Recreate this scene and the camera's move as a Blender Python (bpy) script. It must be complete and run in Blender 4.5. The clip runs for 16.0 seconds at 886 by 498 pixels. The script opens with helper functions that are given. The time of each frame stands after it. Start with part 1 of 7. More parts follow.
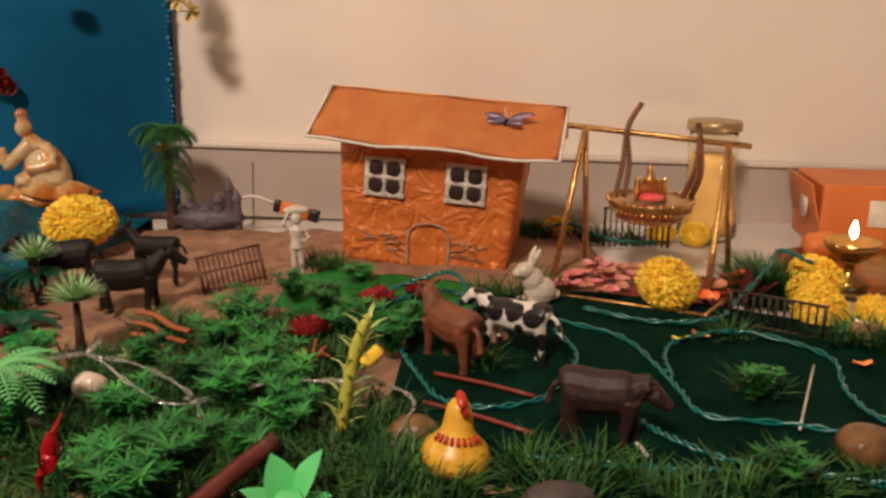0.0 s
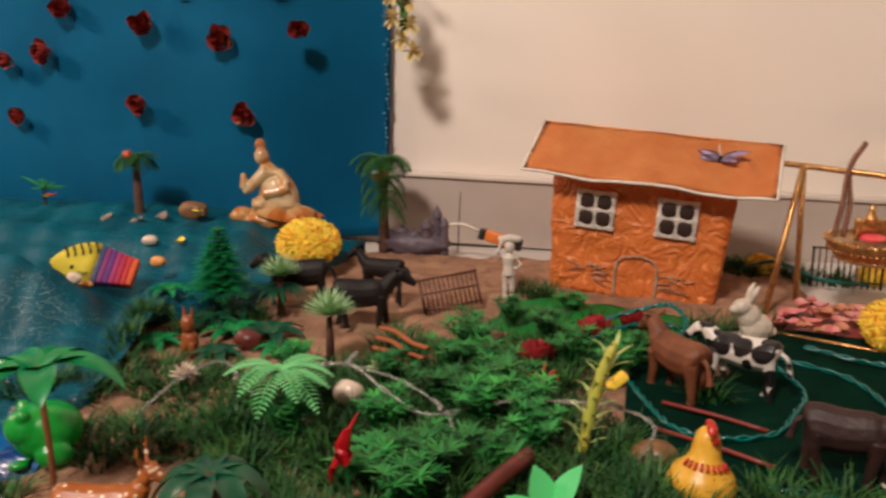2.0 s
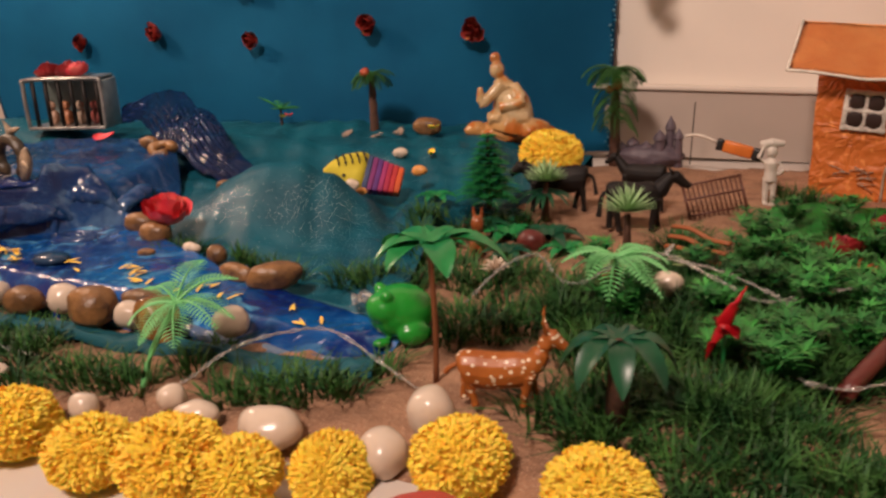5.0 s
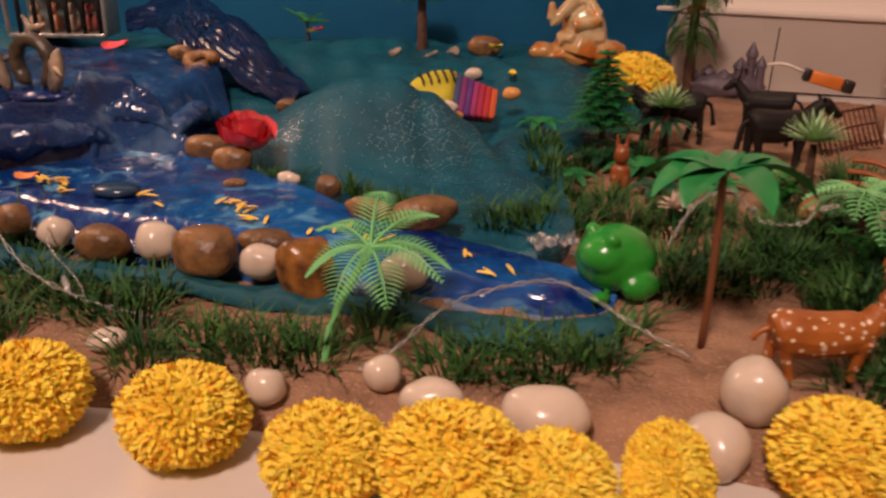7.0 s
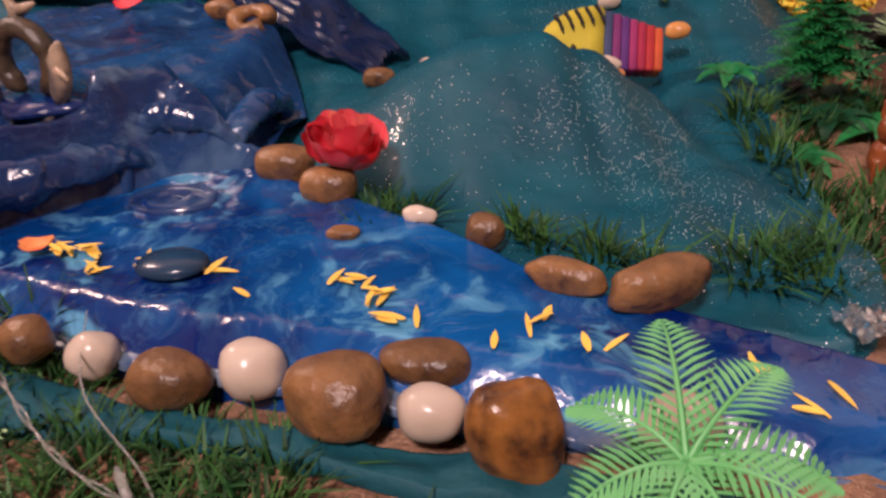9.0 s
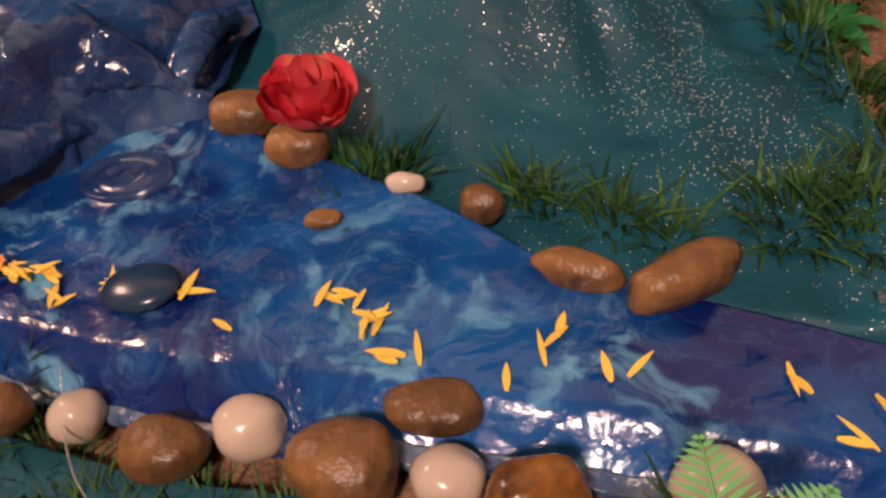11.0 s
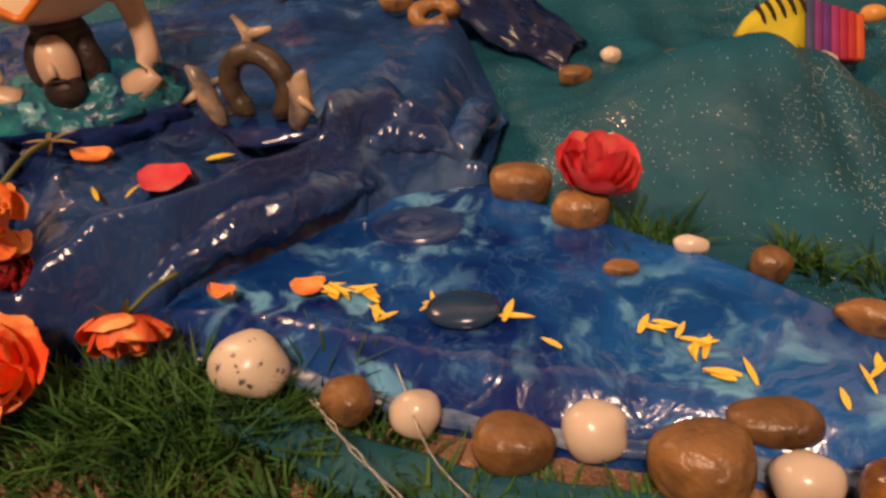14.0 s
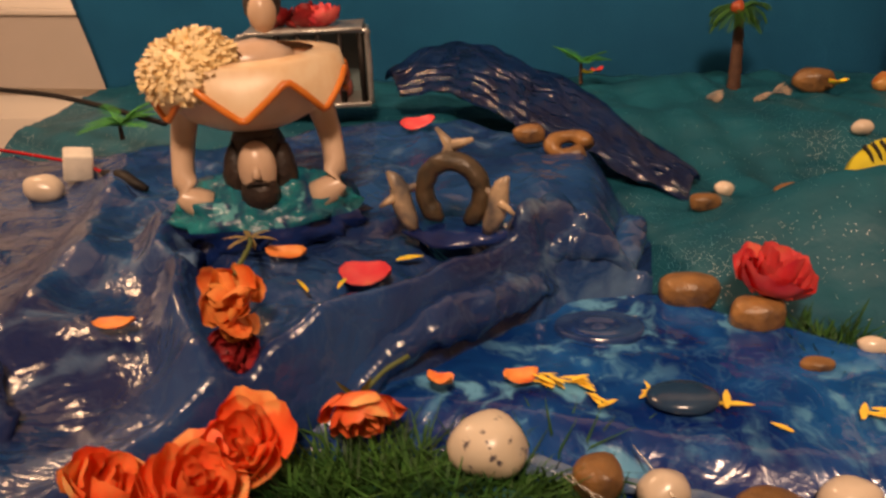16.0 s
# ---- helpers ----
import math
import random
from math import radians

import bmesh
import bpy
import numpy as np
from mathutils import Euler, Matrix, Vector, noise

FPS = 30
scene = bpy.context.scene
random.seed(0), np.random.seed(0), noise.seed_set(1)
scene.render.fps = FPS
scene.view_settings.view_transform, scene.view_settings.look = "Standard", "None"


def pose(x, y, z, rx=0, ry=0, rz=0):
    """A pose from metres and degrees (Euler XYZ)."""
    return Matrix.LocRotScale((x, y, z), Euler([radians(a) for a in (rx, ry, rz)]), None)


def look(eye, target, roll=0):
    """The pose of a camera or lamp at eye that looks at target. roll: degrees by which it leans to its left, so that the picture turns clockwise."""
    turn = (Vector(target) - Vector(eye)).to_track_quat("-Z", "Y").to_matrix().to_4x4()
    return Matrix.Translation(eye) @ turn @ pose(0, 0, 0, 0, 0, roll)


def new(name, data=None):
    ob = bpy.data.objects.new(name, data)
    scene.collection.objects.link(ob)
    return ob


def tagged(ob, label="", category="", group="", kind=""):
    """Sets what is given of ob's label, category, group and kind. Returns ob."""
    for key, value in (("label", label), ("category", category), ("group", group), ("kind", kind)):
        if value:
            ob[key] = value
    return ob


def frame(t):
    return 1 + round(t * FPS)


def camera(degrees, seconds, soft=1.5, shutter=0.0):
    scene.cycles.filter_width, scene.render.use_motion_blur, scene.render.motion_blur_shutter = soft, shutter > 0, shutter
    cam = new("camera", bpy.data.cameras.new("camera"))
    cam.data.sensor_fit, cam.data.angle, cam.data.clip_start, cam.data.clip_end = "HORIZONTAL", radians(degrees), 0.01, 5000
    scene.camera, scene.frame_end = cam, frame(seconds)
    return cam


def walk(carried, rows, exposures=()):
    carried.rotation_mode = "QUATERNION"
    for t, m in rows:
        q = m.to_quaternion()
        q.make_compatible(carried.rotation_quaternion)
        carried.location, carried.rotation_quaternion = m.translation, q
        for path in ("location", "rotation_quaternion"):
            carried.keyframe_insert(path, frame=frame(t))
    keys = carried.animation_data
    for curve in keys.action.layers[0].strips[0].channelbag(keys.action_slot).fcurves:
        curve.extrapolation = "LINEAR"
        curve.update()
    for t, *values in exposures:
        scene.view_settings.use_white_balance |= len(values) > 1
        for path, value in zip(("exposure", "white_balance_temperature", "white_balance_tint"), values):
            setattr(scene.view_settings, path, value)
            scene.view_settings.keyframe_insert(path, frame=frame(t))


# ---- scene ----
cam = camera(54.9, 16.0, 2.6, 0.4)
LEVEL = pose(0, 0, 0, -1.86) @ pose(0, 0, -0.0165)  # lays the white floor level at z = 0
PATH = [
    (0, (-0.001, 0.008, 0.276), (0.007, 1.95, -0.202), 0.4),
    (0.5, (-0.017, 0.003, 0.275), (-0.08, 1.943, -0.206), 0.6),
    (1, (-0.036, -0.009, 0.274), (-0.173, 1.927, -0.21), 1.0),
    (1.5, (-0.048, -0.017, 0.273), (-0.258, 1.915, -0.198), 1.1),
    (2, (-0.061, -0.032, 0.284), (-0.397, 1.895, -0.131), 0.4),
    (2.5, (-0.089, -0.05, 0.282), (-0.546, 1.821, -0.255), -1.0),
    (3, (-0.109, -0.063, 0.288), (-0.658, 1.79, -0.229), -0.6),
    (5.5, (-0.249, -0.082, 0.248), (-0.828, 1.748, -0.313), -1.9),
    (6, (-0.309, -0.08, 0.25), (-0.834, 1.757, -0.343), -1.7),
    (6.5, (-0.365, -0.056, 0.234), (-0.824, 1.785, -0.401), -0.4),
    (7, (-0.402, -0.019, 0.217), (-0.749, 1.832, -0.456), 0.7),
    (7.5, (-0.451, 0.018, 0.212), (-0.799, 1.853, -0.505), 0.3),
    (8, (-0.497, 0.061, 0.217), (-0.897, 1.87, -0.537), -1.5),
    (8.5, (-0.515, 0.108, 0.23), (-0.935, 1.898, -0.558), -3.3),
    (9, (-0.519, 0.167, 0.23), (-0.915, 1.901, -0.685), -4.4),
    (11.5, (-0.528, 0.261, 0.315), (-0.943, 1.595, -1.116), -15.5),
    (12, (-0.555, 0.265, 0.345), (-0.978, 1.62, -1.063), -16.3),
    (12.5, (-0.583, 0.241, 0.359), (-1.015, 1.641, -1.002), -14.3),
    (13, (-0.599, 0.226, 0.341), (-1.066, 1.696, -0.932), -13.0),
    (13.5, (-0.617, 0.2, 0.315), (-1.058, 1.749, -0.871), -9.1),
    (14, (-0.641, 0.175, 0.281), (-1.026, 1.814, -0.798), -6.1),
    (14.5, (-0.665, 0.159, 0.285), (-1.025, 1.889, -0.65), -4.6),
    (15, (-0.687, 0.149, 0.273), (-1.017, 1.926, -0.584), -3.5),
    (15.5, (-0.719, 0.134, 0.259), (-1.033, 1.942, -0.536), -2.4),
    (16, (-0.75, 0.124, 0.269), (-1.04, 1.959, -0.471), -2.7),
]
walk(cam, [(t, LEVEL @ look(eye, target, roll)) for t, eye, target, roll in PATH], [(0, -0.10, 6050, 13), (1.5, -0.05, 5800, 13), (3, 0.05, 5200, 11), (5.5, -0.24, 6250, 25), (7.5, -0.42, 6400, 33), (8.0, -0.36, 6050, 34), (8.3, -0.2, 5850, 35), (9, -0.14, 5650, 35), (11.5, -0.48, 7000, 33), (12.5, -0.2, 7950, 31), (13.5, -0.22, 7700, 31), (16, -0.36, 7700, 24)])

# ---- world and light ----
world = bpy.data.worlds.new("room_dark")
scene.world = world
world.use_nodes = True
world.node_tree.nodes["Background"].inputs["Color"].default_value = (1.0, 0.72, 0.5, 1)
world.node_tree.nodes["Background"].inputs["Strength"].default_value = 0.08


def lamp(name, kind, at, power, color, size=0.2, target=None):
    data = bpy.data.lights.new(name, kind)
    data.energy, data.color = power, color
    if kind == "AREA":
        data.size = size
    else:
        data.shadow_soft_size = size
    ob = new(name, data)
    ob.matrix_world = look(at, target) if target else pose(*at)
    return ob


lamp("ceiling_lamp_light", "AREA", (-0.62, -1.0, 1.86), 62, (1.0, 0.78, 0.58), 0.3, (-0.4, 0.7, 0.05))
lamp("flame_light", "POINT", (0.398, 0.81, 0.060), 0.11, (1.0, 0.62, 0.28), 0.006)
lamp("side_bulb_light", "AREA", (-1.25, 0.68, 0.60), 4.8, (1.0, 0.70, 0.45), 0.12, (-0.75, 1.0, 0.48))


# ---- materials ----
def mk(name, c1, c2=None, scale=60, rough=0.6, metal=0.0, bump=0.0, bscale=300, spec=0.5, coat=0.0, c3=None, c3scale=400, c3cut=0.6, random=0.0, trans=0.0, sheen=0.0):
    m = bpy.data.materials.new(name)
    m.use_nodes = True
    nt = m.node_tree
    b = nt.nodes["Principled BSDF"]
    b.inputs["Roughness"].default_value, b.inputs["Metallic"].default_value = rough, metal
    b.inputs["Specular IOR Level"].default_value, b.inputs["Coat Weight"].default_value = spec, coat
    b.inputs["Transmission Weight"].default_value, b.inputs["Sheen Weight"].default_value = trans, sheen
    b.inputs["Coat Roughness"].default_value = 0.08
    tc = nt.nodes.new("ShaderNodeTexCoord")

    def noise_node(s, detail=4):
        n = nt.nodes.new("ShaderNodeTexNoise")
        n.inputs["Scale"].default_value, n.inputs["Detail"].default_value = s, detail
        nt.links.new(tc.outputs["Object"], n.inputs["Vector"])
        return n

    def ramp(src, lo, hi, a, c):
        r = nt.nodes.new("ShaderNodeValToRGB")
        r.color_ramp.elements[0].position, r.color_ramp.elements[1].position = lo, hi
        r.color_ramp.elements[0].color, r.color_ramp.elements[1].color = (*a, 1), (*c, 1)
        nt.links.new(src, r.inputs["Fac"])
        return r

    c2 = c2 or tuple(v * 0.8 for v in c1)
    col = ramp(noise_node(scale).outputs["Fac"], 0.35, 0.65, c1, c2).outputs["Color"]
    if c3:
        k = ramp(noise_node(c3scale, 2).outputs["Fac"], c3cut, c3cut + 0.06, (0, 0, 0), (1, 1, 1))
        mix = nt.nodes.new("ShaderNodeMix")
        mix.data_type = "RGBA"
        nt.links.new(k.outputs["Color"], mix.inputs["Factor"])
        nt.links.new(col, mix.inputs["A"])
        mix.inputs["B"].default_value = (*c3, 1)
        col = mix.outputs["Result"]
    if random:
        info, hsv, mul = nt.nodes.new("ShaderNodeObjectInfo"), nt.nodes.new("ShaderNodeHueSaturation"), nt.nodes.new("ShaderNodeMapRange")
        mul.inputs["To Min"].default_value, mul.inputs["To Max"].default_value = 1 - random, 1 + random
        nt.links.new(info.outputs["Random"], mul.inputs["Value"])
        nt.links.new(mul.outputs["Result"], hsv.inputs["Value"])
        nt.links.new(col, hsv.inputs["Color"])
        col = hsv.outputs["Color"]
    nt.links.new(col, b.inputs["Base Color"])
    if bump:
        bn = nt.nodes.new("ShaderNodeBump")
        bn.inputs["Strength"].default_value, bn.inputs["Distance"].default_value = bump, 0.002
        nt.links.new(noise_node(bscale).outputs["Fac"], bn.inputs["Height"])
        nt.links.new(bn.outputs["Normal"], b.inputs["Normal"])
    return m


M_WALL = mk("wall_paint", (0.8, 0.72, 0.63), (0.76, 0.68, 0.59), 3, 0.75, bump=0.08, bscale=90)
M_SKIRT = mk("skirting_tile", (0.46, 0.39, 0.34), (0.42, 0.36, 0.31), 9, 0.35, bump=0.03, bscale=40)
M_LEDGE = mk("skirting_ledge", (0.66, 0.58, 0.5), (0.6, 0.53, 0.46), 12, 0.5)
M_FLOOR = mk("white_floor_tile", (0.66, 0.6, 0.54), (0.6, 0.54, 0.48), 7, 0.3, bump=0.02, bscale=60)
# unseen ceiling and walls, darkened to weaken their reflection in the glossy sheets
M_CEIL = mk("dimmed_ceiling", (0.5, 0.46, 0.42), None, 3, 0.8)
M_DIM = mk("unseen_wall_dim_tan", (0.36, 0.3, 0.25), (0.33, 0.27, 0.22), 3, 0.8)
M_SAND = mk("sand", (0.36, 0.195, 0.11), (0.22, 0.115, 0.065), 55, 0.95, bump=1.0, bscale=420, c3=(0.45, 0.28, 0.17), c3scale=700)
M_FELT = mk("dark_green_felt", (0.003, 0.024, 0.013), (0.0015, 0.013, 0.008), 30, 0.95, bump=0.6, bscale=700, spec=0.04)
M_CLOTH = mk("blue_backdrop_cloth", (0.009, 0.180, 0.37), (0.007, 0.145, 0.31), 9, 0.8, bump=0.25, bscale=500, spec=0.25)
M_WINDOW = mk("dark_window_paint", (0.03, 0.012, 0.008), None, 50, 0.5)
M_FRAME = mk("white_grey_paint", (0.44, 0.38, 0.33), (0.72, 0.66, 0.58), 150, 0.5, bump=0.4, bscale=400)
M_HOUSE = mk("orange_house_paper", (0.62, 0.17, 0.028), (0.50, 0.125, 0.018), 22, 0.5, bump=0.9, bscale=75, c3=(0.76, 0.26, 0.06), c3scale=120, c3cut=0.6)
M_ROOF = mk("orange_roof_paper", (0.86, 0.37, 0.11), (0.78, 0.28, 0.07), 26, 0.6, bump=0.3, bscale=120)


def creased(m, scale, depth):
    """Adds sharp paper creases to a material's relief."""
    nt = m.node_tree
    b = nt.nodes["Principled BSDF"]
    tc, n, pp, bn = (nt.nodes.new("ShaderNode" + k) for k in ("TexCoord", "TexNoise", "Math", "Bump"))
    n.inputs["Scale"].default_value, n.inputs["Detail"].default_value, n.inputs["Distortion"].default_value = scale, 3, 0.6
    pp.operation, pp.inputs[1].default_value = "PINGPONG", 0.09
    nt.links.new(tc.outputs["Object"], n.inputs["Vector"]), nt.links.new(n.outputs["Fac"], pp.inputs[0]), nt.links.new(pp.outputs["Value"], bn.inputs["Height"])
    bn.inputs["Strength"].default_value, bn.inputs["Distance"].default_value = 1.0, depth
    nt.links.new(b.inputs["Normal"].links[0].from_socket, bn.inputs["Normal"])
    nt.links.new(bn.outputs["Normal"], b.inputs["Normal"])


creased(M_HOUSE, 32, 0.014)
creased(M_ROOF, 26, 0.005)
M_EDGE = mk("white_card_edge", (0.75, 0.68, 0.58), None, 90, 0.7)
M_GOLD = mk("gold_foil", (0.86, 0.54, 0.2), (0.5, 0.26, 0.08), 260, 0.25, 0.9, bump=0.6, bscale=350)
M_DARKGOLD = mk("dark_copper_tinsel", (0.2, 0.08, 0.05), (0.32, 0.15, 0.08), 400, 0.35, 0.7, bump=0.8, bscale=500)
M_YELLOW = mk("yellow_petal", (1.0, 0.70, 0.06), (1.0, 0.62, 0.035), 90, 0.6, random=0.05)
M_YELLOW.node_tree.nodes["Principled BSDF"].inputs["Subsurface Weight"].default_value = 0.4


def leafwise(m, spread):
    """Lets each loose petal or blade of a mesh differ a little in value."""
    nt = m.node_tree
    b = nt.nodes["Principled BSDF"]
    geo, hsv, mul = (nt.nodes.new("ShaderNode" + k) for k in ("NewGeometry", "HueSaturation", "MapRange"))
    mul.inputs["To Min"].default_value, mul.inputs["To Max"].default_value = 1 - spread, 1 + spread
    nt.links.new(geo.outputs["Random Per Island"], mul.inputs["Value"]), nt.links.new(mul.outputs["Result"], hsv.inputs["Value"])
    nt.links.new(b.inputs["Base Color"].links[0].from_socket, hsv.inputs["Color"]), nt.links.new(hsv.outputs["Color"], b.inputs["Base Color"])


leafwise(M_YELLOW, 0.06)
M_YELLOW.node_tree.nodes["Principled BSDF"].inputs["Subsurface Scale"].default_value = 0.004
M_PEBBLE = mk("white_pebble", (0.68, 0.56, 0.44), (0.58, 0.46, 0.35), 40, 0.25, bump=0.06, bscale=120, random=0.08)
M_SPECK = mk("speckled_white_pebble", (0.66, 0.56, 0.44), (0.6, 0.5, 0.38), 40, 0.3, c3=(0.08, 0.07, 0.09), c3scale=190, c3cut=0.63)
M_BROWN = mk("brown_stone", (0.30, 0.145, 0.048), (0.14, 0.070, 0.028), 62, 0.38, bump=0.9, bscale=150, random=0.32, c3=(0.085, 0.04, 0.02), c3scale=75, c3cut=0.62)
M_BANDED = mk("banded_brown_stone", (0.34, 0.14, 0.025), (0.05, 0.022, 0.012), 90, 0.25, bump=0.5, bscale=110)
M_GRASS = mk("dark_plastic_grass", (0.010, 0.052, 0.013), (0.045, 0.125, 0.025), 45, 0.5, spec=0.2)
M_BUSH = mk("bright_green_plastic", (0.014, 0.14, 0.024), (0.05, 0.28, 0.04), 50, 0.5, random=0.35)
M_PALE = mk("pale_green_plastic", (0.4, 0.58, 0.3), (0.3, 0.5, 0.22), 60, 0.45)
M_FERN = mk("light_green_plastic", (0.13, 0.46, 0.14), (0.19, 0.54, 0.20), 60, 0.4)
M_LEAFY = mk("green_leaf_plastic", (0.01, 0.16, 0.04), (0.02, 0.24, 0.06), 50, 0.3)
M_DEEP = mk("deep_green_leaf", (0.006, 0.05, 0.022), (0.012, 0.085, 0.035), 50, 0.35)
leafwise(M_GRASS, 0.5)
leafwise(M_BUSH, 0.3)
M_TRUNK = mk("dark_brown_trunk", (0.06, 0.025, 0.015), (0.1, 0.045, 0.025), 160, 0.7, bump=0.5, bscale=250)
M_REDWOOD = mk("red_brown_stick", (0.13, 0.025, 0.018), (0.09, 0.016, 0.012), 80, 0.4)


# ---- helpers for building ----
def finish(bm, name, mats, smooth=True):
    me = bpy.data.meshes.new(name)
    bm.normal_update()
    bm.to_mesh(me)
    bm.free()
    for m in mats if isinstance(mats, (list, tuple)) else [mats]:
        me.materials.append(m)
    if smooth:
        me.shade_smooth()
    return me


def part(name, bm, mats, parent, label="", smooth=True, at=None):
    ob = new(name, finish(bm, name, mats, smooth))
    ob.parent = parent
    if at:
        ob.matrix_basis = at
    return tagged(ob, label)


def thing(name, label, category, m=None, group="", kind=""):
    ob = tagged(new(name), label, category, group, kind)
    ob.empty_display_size = 0.02
    if m:
        ob.matrix_basis = m
    return ob


def solo(name, bm, mats, label, category, m=None, group="", kind="", smooth=True):
    ob = tagged(new(name, finish(bm, name, mats, smooth)), label, category, group, kind)
    if m:
        ob.matrix_basis = m
    return ob


def paint(bm, start, index):
    bm.faces.ensure_lookup_table()
    for f in bm.faces[start:]:
        f.material_index = index


def frames_along(pts):
    pts = [Vector(p) for p in pts]
    out = []
    for i, p in enumerate(pts):
        d = (pts[min(i + 1, len(pts) - 1)] - pts[max(i - 1, 0)]).normalized()
        a = d.cross(Vector((0, 0, 1)) if abs(d.z) < 0.9 else Vector((0, 1, 0))).normalized()
        out.append((p, a, d.cross(a).normalized()))
    return out


def tube(bm, pts, radii, n=8, mi=0, flat=1.0):
    start = len(bm.faces)
    if not isinstance(radii, (list, tuple)):
        radii = [radii] * len(pts)
    rings = []
    for (p, a, b), r in zip(frames_along(pts), radii):
        rings.append([bm.verts.new(p + a * (r * math.cos(k * math.tau / n)) + b * (r * flat * math.sin(k * math.tau / n))) for k in range(n)])
    for r0, r1 in zip(rings, rings[1:]):
        for k in range(n):
            bm.faces.new((r0[k], r0[(k + 1) % n], r1[(k + 1) % n], r1[k]))
    bm.faces.new(rings[0][::-1]), bm.faces.new(rings[-1])
    paint(bm, start, mi)
    return bm


def lathe(bm, profile, n=24, mi=0, center=(0, 0)):
    start = len(bm.faces)
    rings = [[bm.verts.new((center[0] + r * math.cos(k * math.tau / n), center[1] + r * math.sin(k * math.tau / n), z)) for k in range(n)] for r, z in profile]
    for r0, r1 in zip(rings, rings[1:]):
        for k in range(n):
            bm.faces.new((r0[k], r0[(k + 1) % n], r1[(k + 1) % n], r1[k]))
    bm.faces.new(rings[0][::-1]), bm.faces.new(rings[-1])
    paint(bm, start, mi)
    return bm


def ball(bm, c, r, sub=2, rough=0.0, seed=0.0, mi=0, freq=1.6):
    start = len(bm.faces)
    r = Vector((r, r, r)) if isinstance(r, (int, float)) else Vector(r)
    made = bmesh.ops.create_icosphere(bm, subdivisions=sub, radius=1)["verts"]
    for v in made:
        k = 1 + rough * noise.noise(v.co * freq + Vector((seed, seed * 1.7, -seed)))
        v.co = Vector((v.co.x * r.x, v.co.y * r.y, v.co.z * r.z)) * k + Vector(c)
    paint(bm, start, mi)
    return bm


def box(bm, size, c=(0, 0, 0), bevel=0.0, mi=0, turn=None):
    start = len(bm.faces)
    m = Matrix.Translation(c) @ (turn or Matrix()) @ Matrix.Diagonal((*size, 1))
    made = bmesh.ops.create_cube(bm, size=1, matrix=m)["verts"]
    if bevel:
        edges = list({e for v in made for e in v.link_edges})
        bmesh.ops.bevel(bm, geom=edges, offset=bevel, segments=2, affect="EDGES", profile=0.5)
    paint(bm, start, mi)
    return bm


def blade(bm, base, way, length, width, bend=0.4, segs=4, fold=0.15, mi=0, tip=0.15):
    """One thin leaf that starts at base, goes along way and bends down (bend > 0) on its length."""
    start = len(bm.faces)
    base, way = Vector(base), Vector(way).normalized()
    side = way.cross(Vector((0, 0, 1)))
    side = side.normalized() if side.length > 0.05 else Vector((1, 0, 0))
    rows, p, d = [], base.copy(), way.copy()
    for i in range(segs + 1):
        s = i / segs
        w = width * (math.sin(math.pi * (0.12 + 0.80 * s)) * (1 - s) ** 0.25 + tip * s * 0.3)
        up = side.cross(d).normalized()
        rows.append([bm.verts.new(p - side * w * 0.5 + up * w * fold), bm.verts.new(p), bm.verts.new(p + side * w * 0.5 + up * w * fold)])
        p = p + d * (length / segs)
        d = (d + Vector((0, 0, -bend / segs))).normalized()
    for a, b in zip(rows, rows[1:]):
        bm.faces.new((a[0], a[1], b[1], b[0])), bm.faces.new((a[1], a[2], b[2], b[1]))
    paint(bm, start, mi)
    return bm


def smooth_line(pts, n):
    """n + 1 points evenly along a smooth line through pts."""
    pts = [Vector(p) for p in pts]
    ext = [pts[0] * 2 - pts[1]] + pts + [pts[-1] * 2 - pts[-2]]
    out = []
    for i in range(n + 1):
        u = i / n * (len(pts) - 1)
        k = min(int(u), len(pts) - 2)
        t = u - k
        a, b, c, d = ext[k:k + 4]
        out.append(0.5 * (2 * b + (c - a) * t + (2 * a - 5 * b + 4 * c - d) * t * t + (3 * b - a - 3 * c + d) * t ** 3))
    return out


def loft(front, back, nu, nv, height, hem=0.006):
    """A sheet between two plan lines, raised to height(x, y), with its hem turned down."""
    bm = bmesh.new()
    fa, ba = smooth_line([(*p, 0) for p in front], nu), smooth_line([(*p, 0) for p in back], nu)
    rows = []
    for j in range(-1, nv + 2):
        s = min(max(j / nv, 0), 1)
        row = []
        for i in range(nu + 1):
            p = fa[i].lerp(ba[i], s)
            z = height(p.x, p.y) - (hem if j in (-1, nv + 1) else 0)
            row.append(bm.verts.new((p.x, p.y, z)))
        rows.append(row)
    for a, b in zip(rows, rows[1:]):
        for i in range(nu):
            bm.faces.new((a[i], a[i + 1], b[i + 1], b[i]))
    return bm


def ease(a, b, x):
    t = min(max((x - a) / (b - a), 0), 1)
    return t * t * (3 - 2 * t)


def hump(x, y, cx, cy, rx, ry, h, turn=0.0):
    dx, dy = x - cx, y - cy
    c, s = math.cos(turn), math.sin(turn)
    u, v = (dx * c + dy * s) / rx, (-dx * s + dy * c) / ry
    return h * math.exp(-(u * u + v * v))


def wob(x, y, f, a, seed=0.0):
    return a * noise.noise(Vector((x * f, y * f, seed)))


# ---- the room ----
def slab(name, size, c, mat, label, category):
    return solo(name, box(bmesh.new(), size, c), mat, label, category, kind="structure", smooth=False)


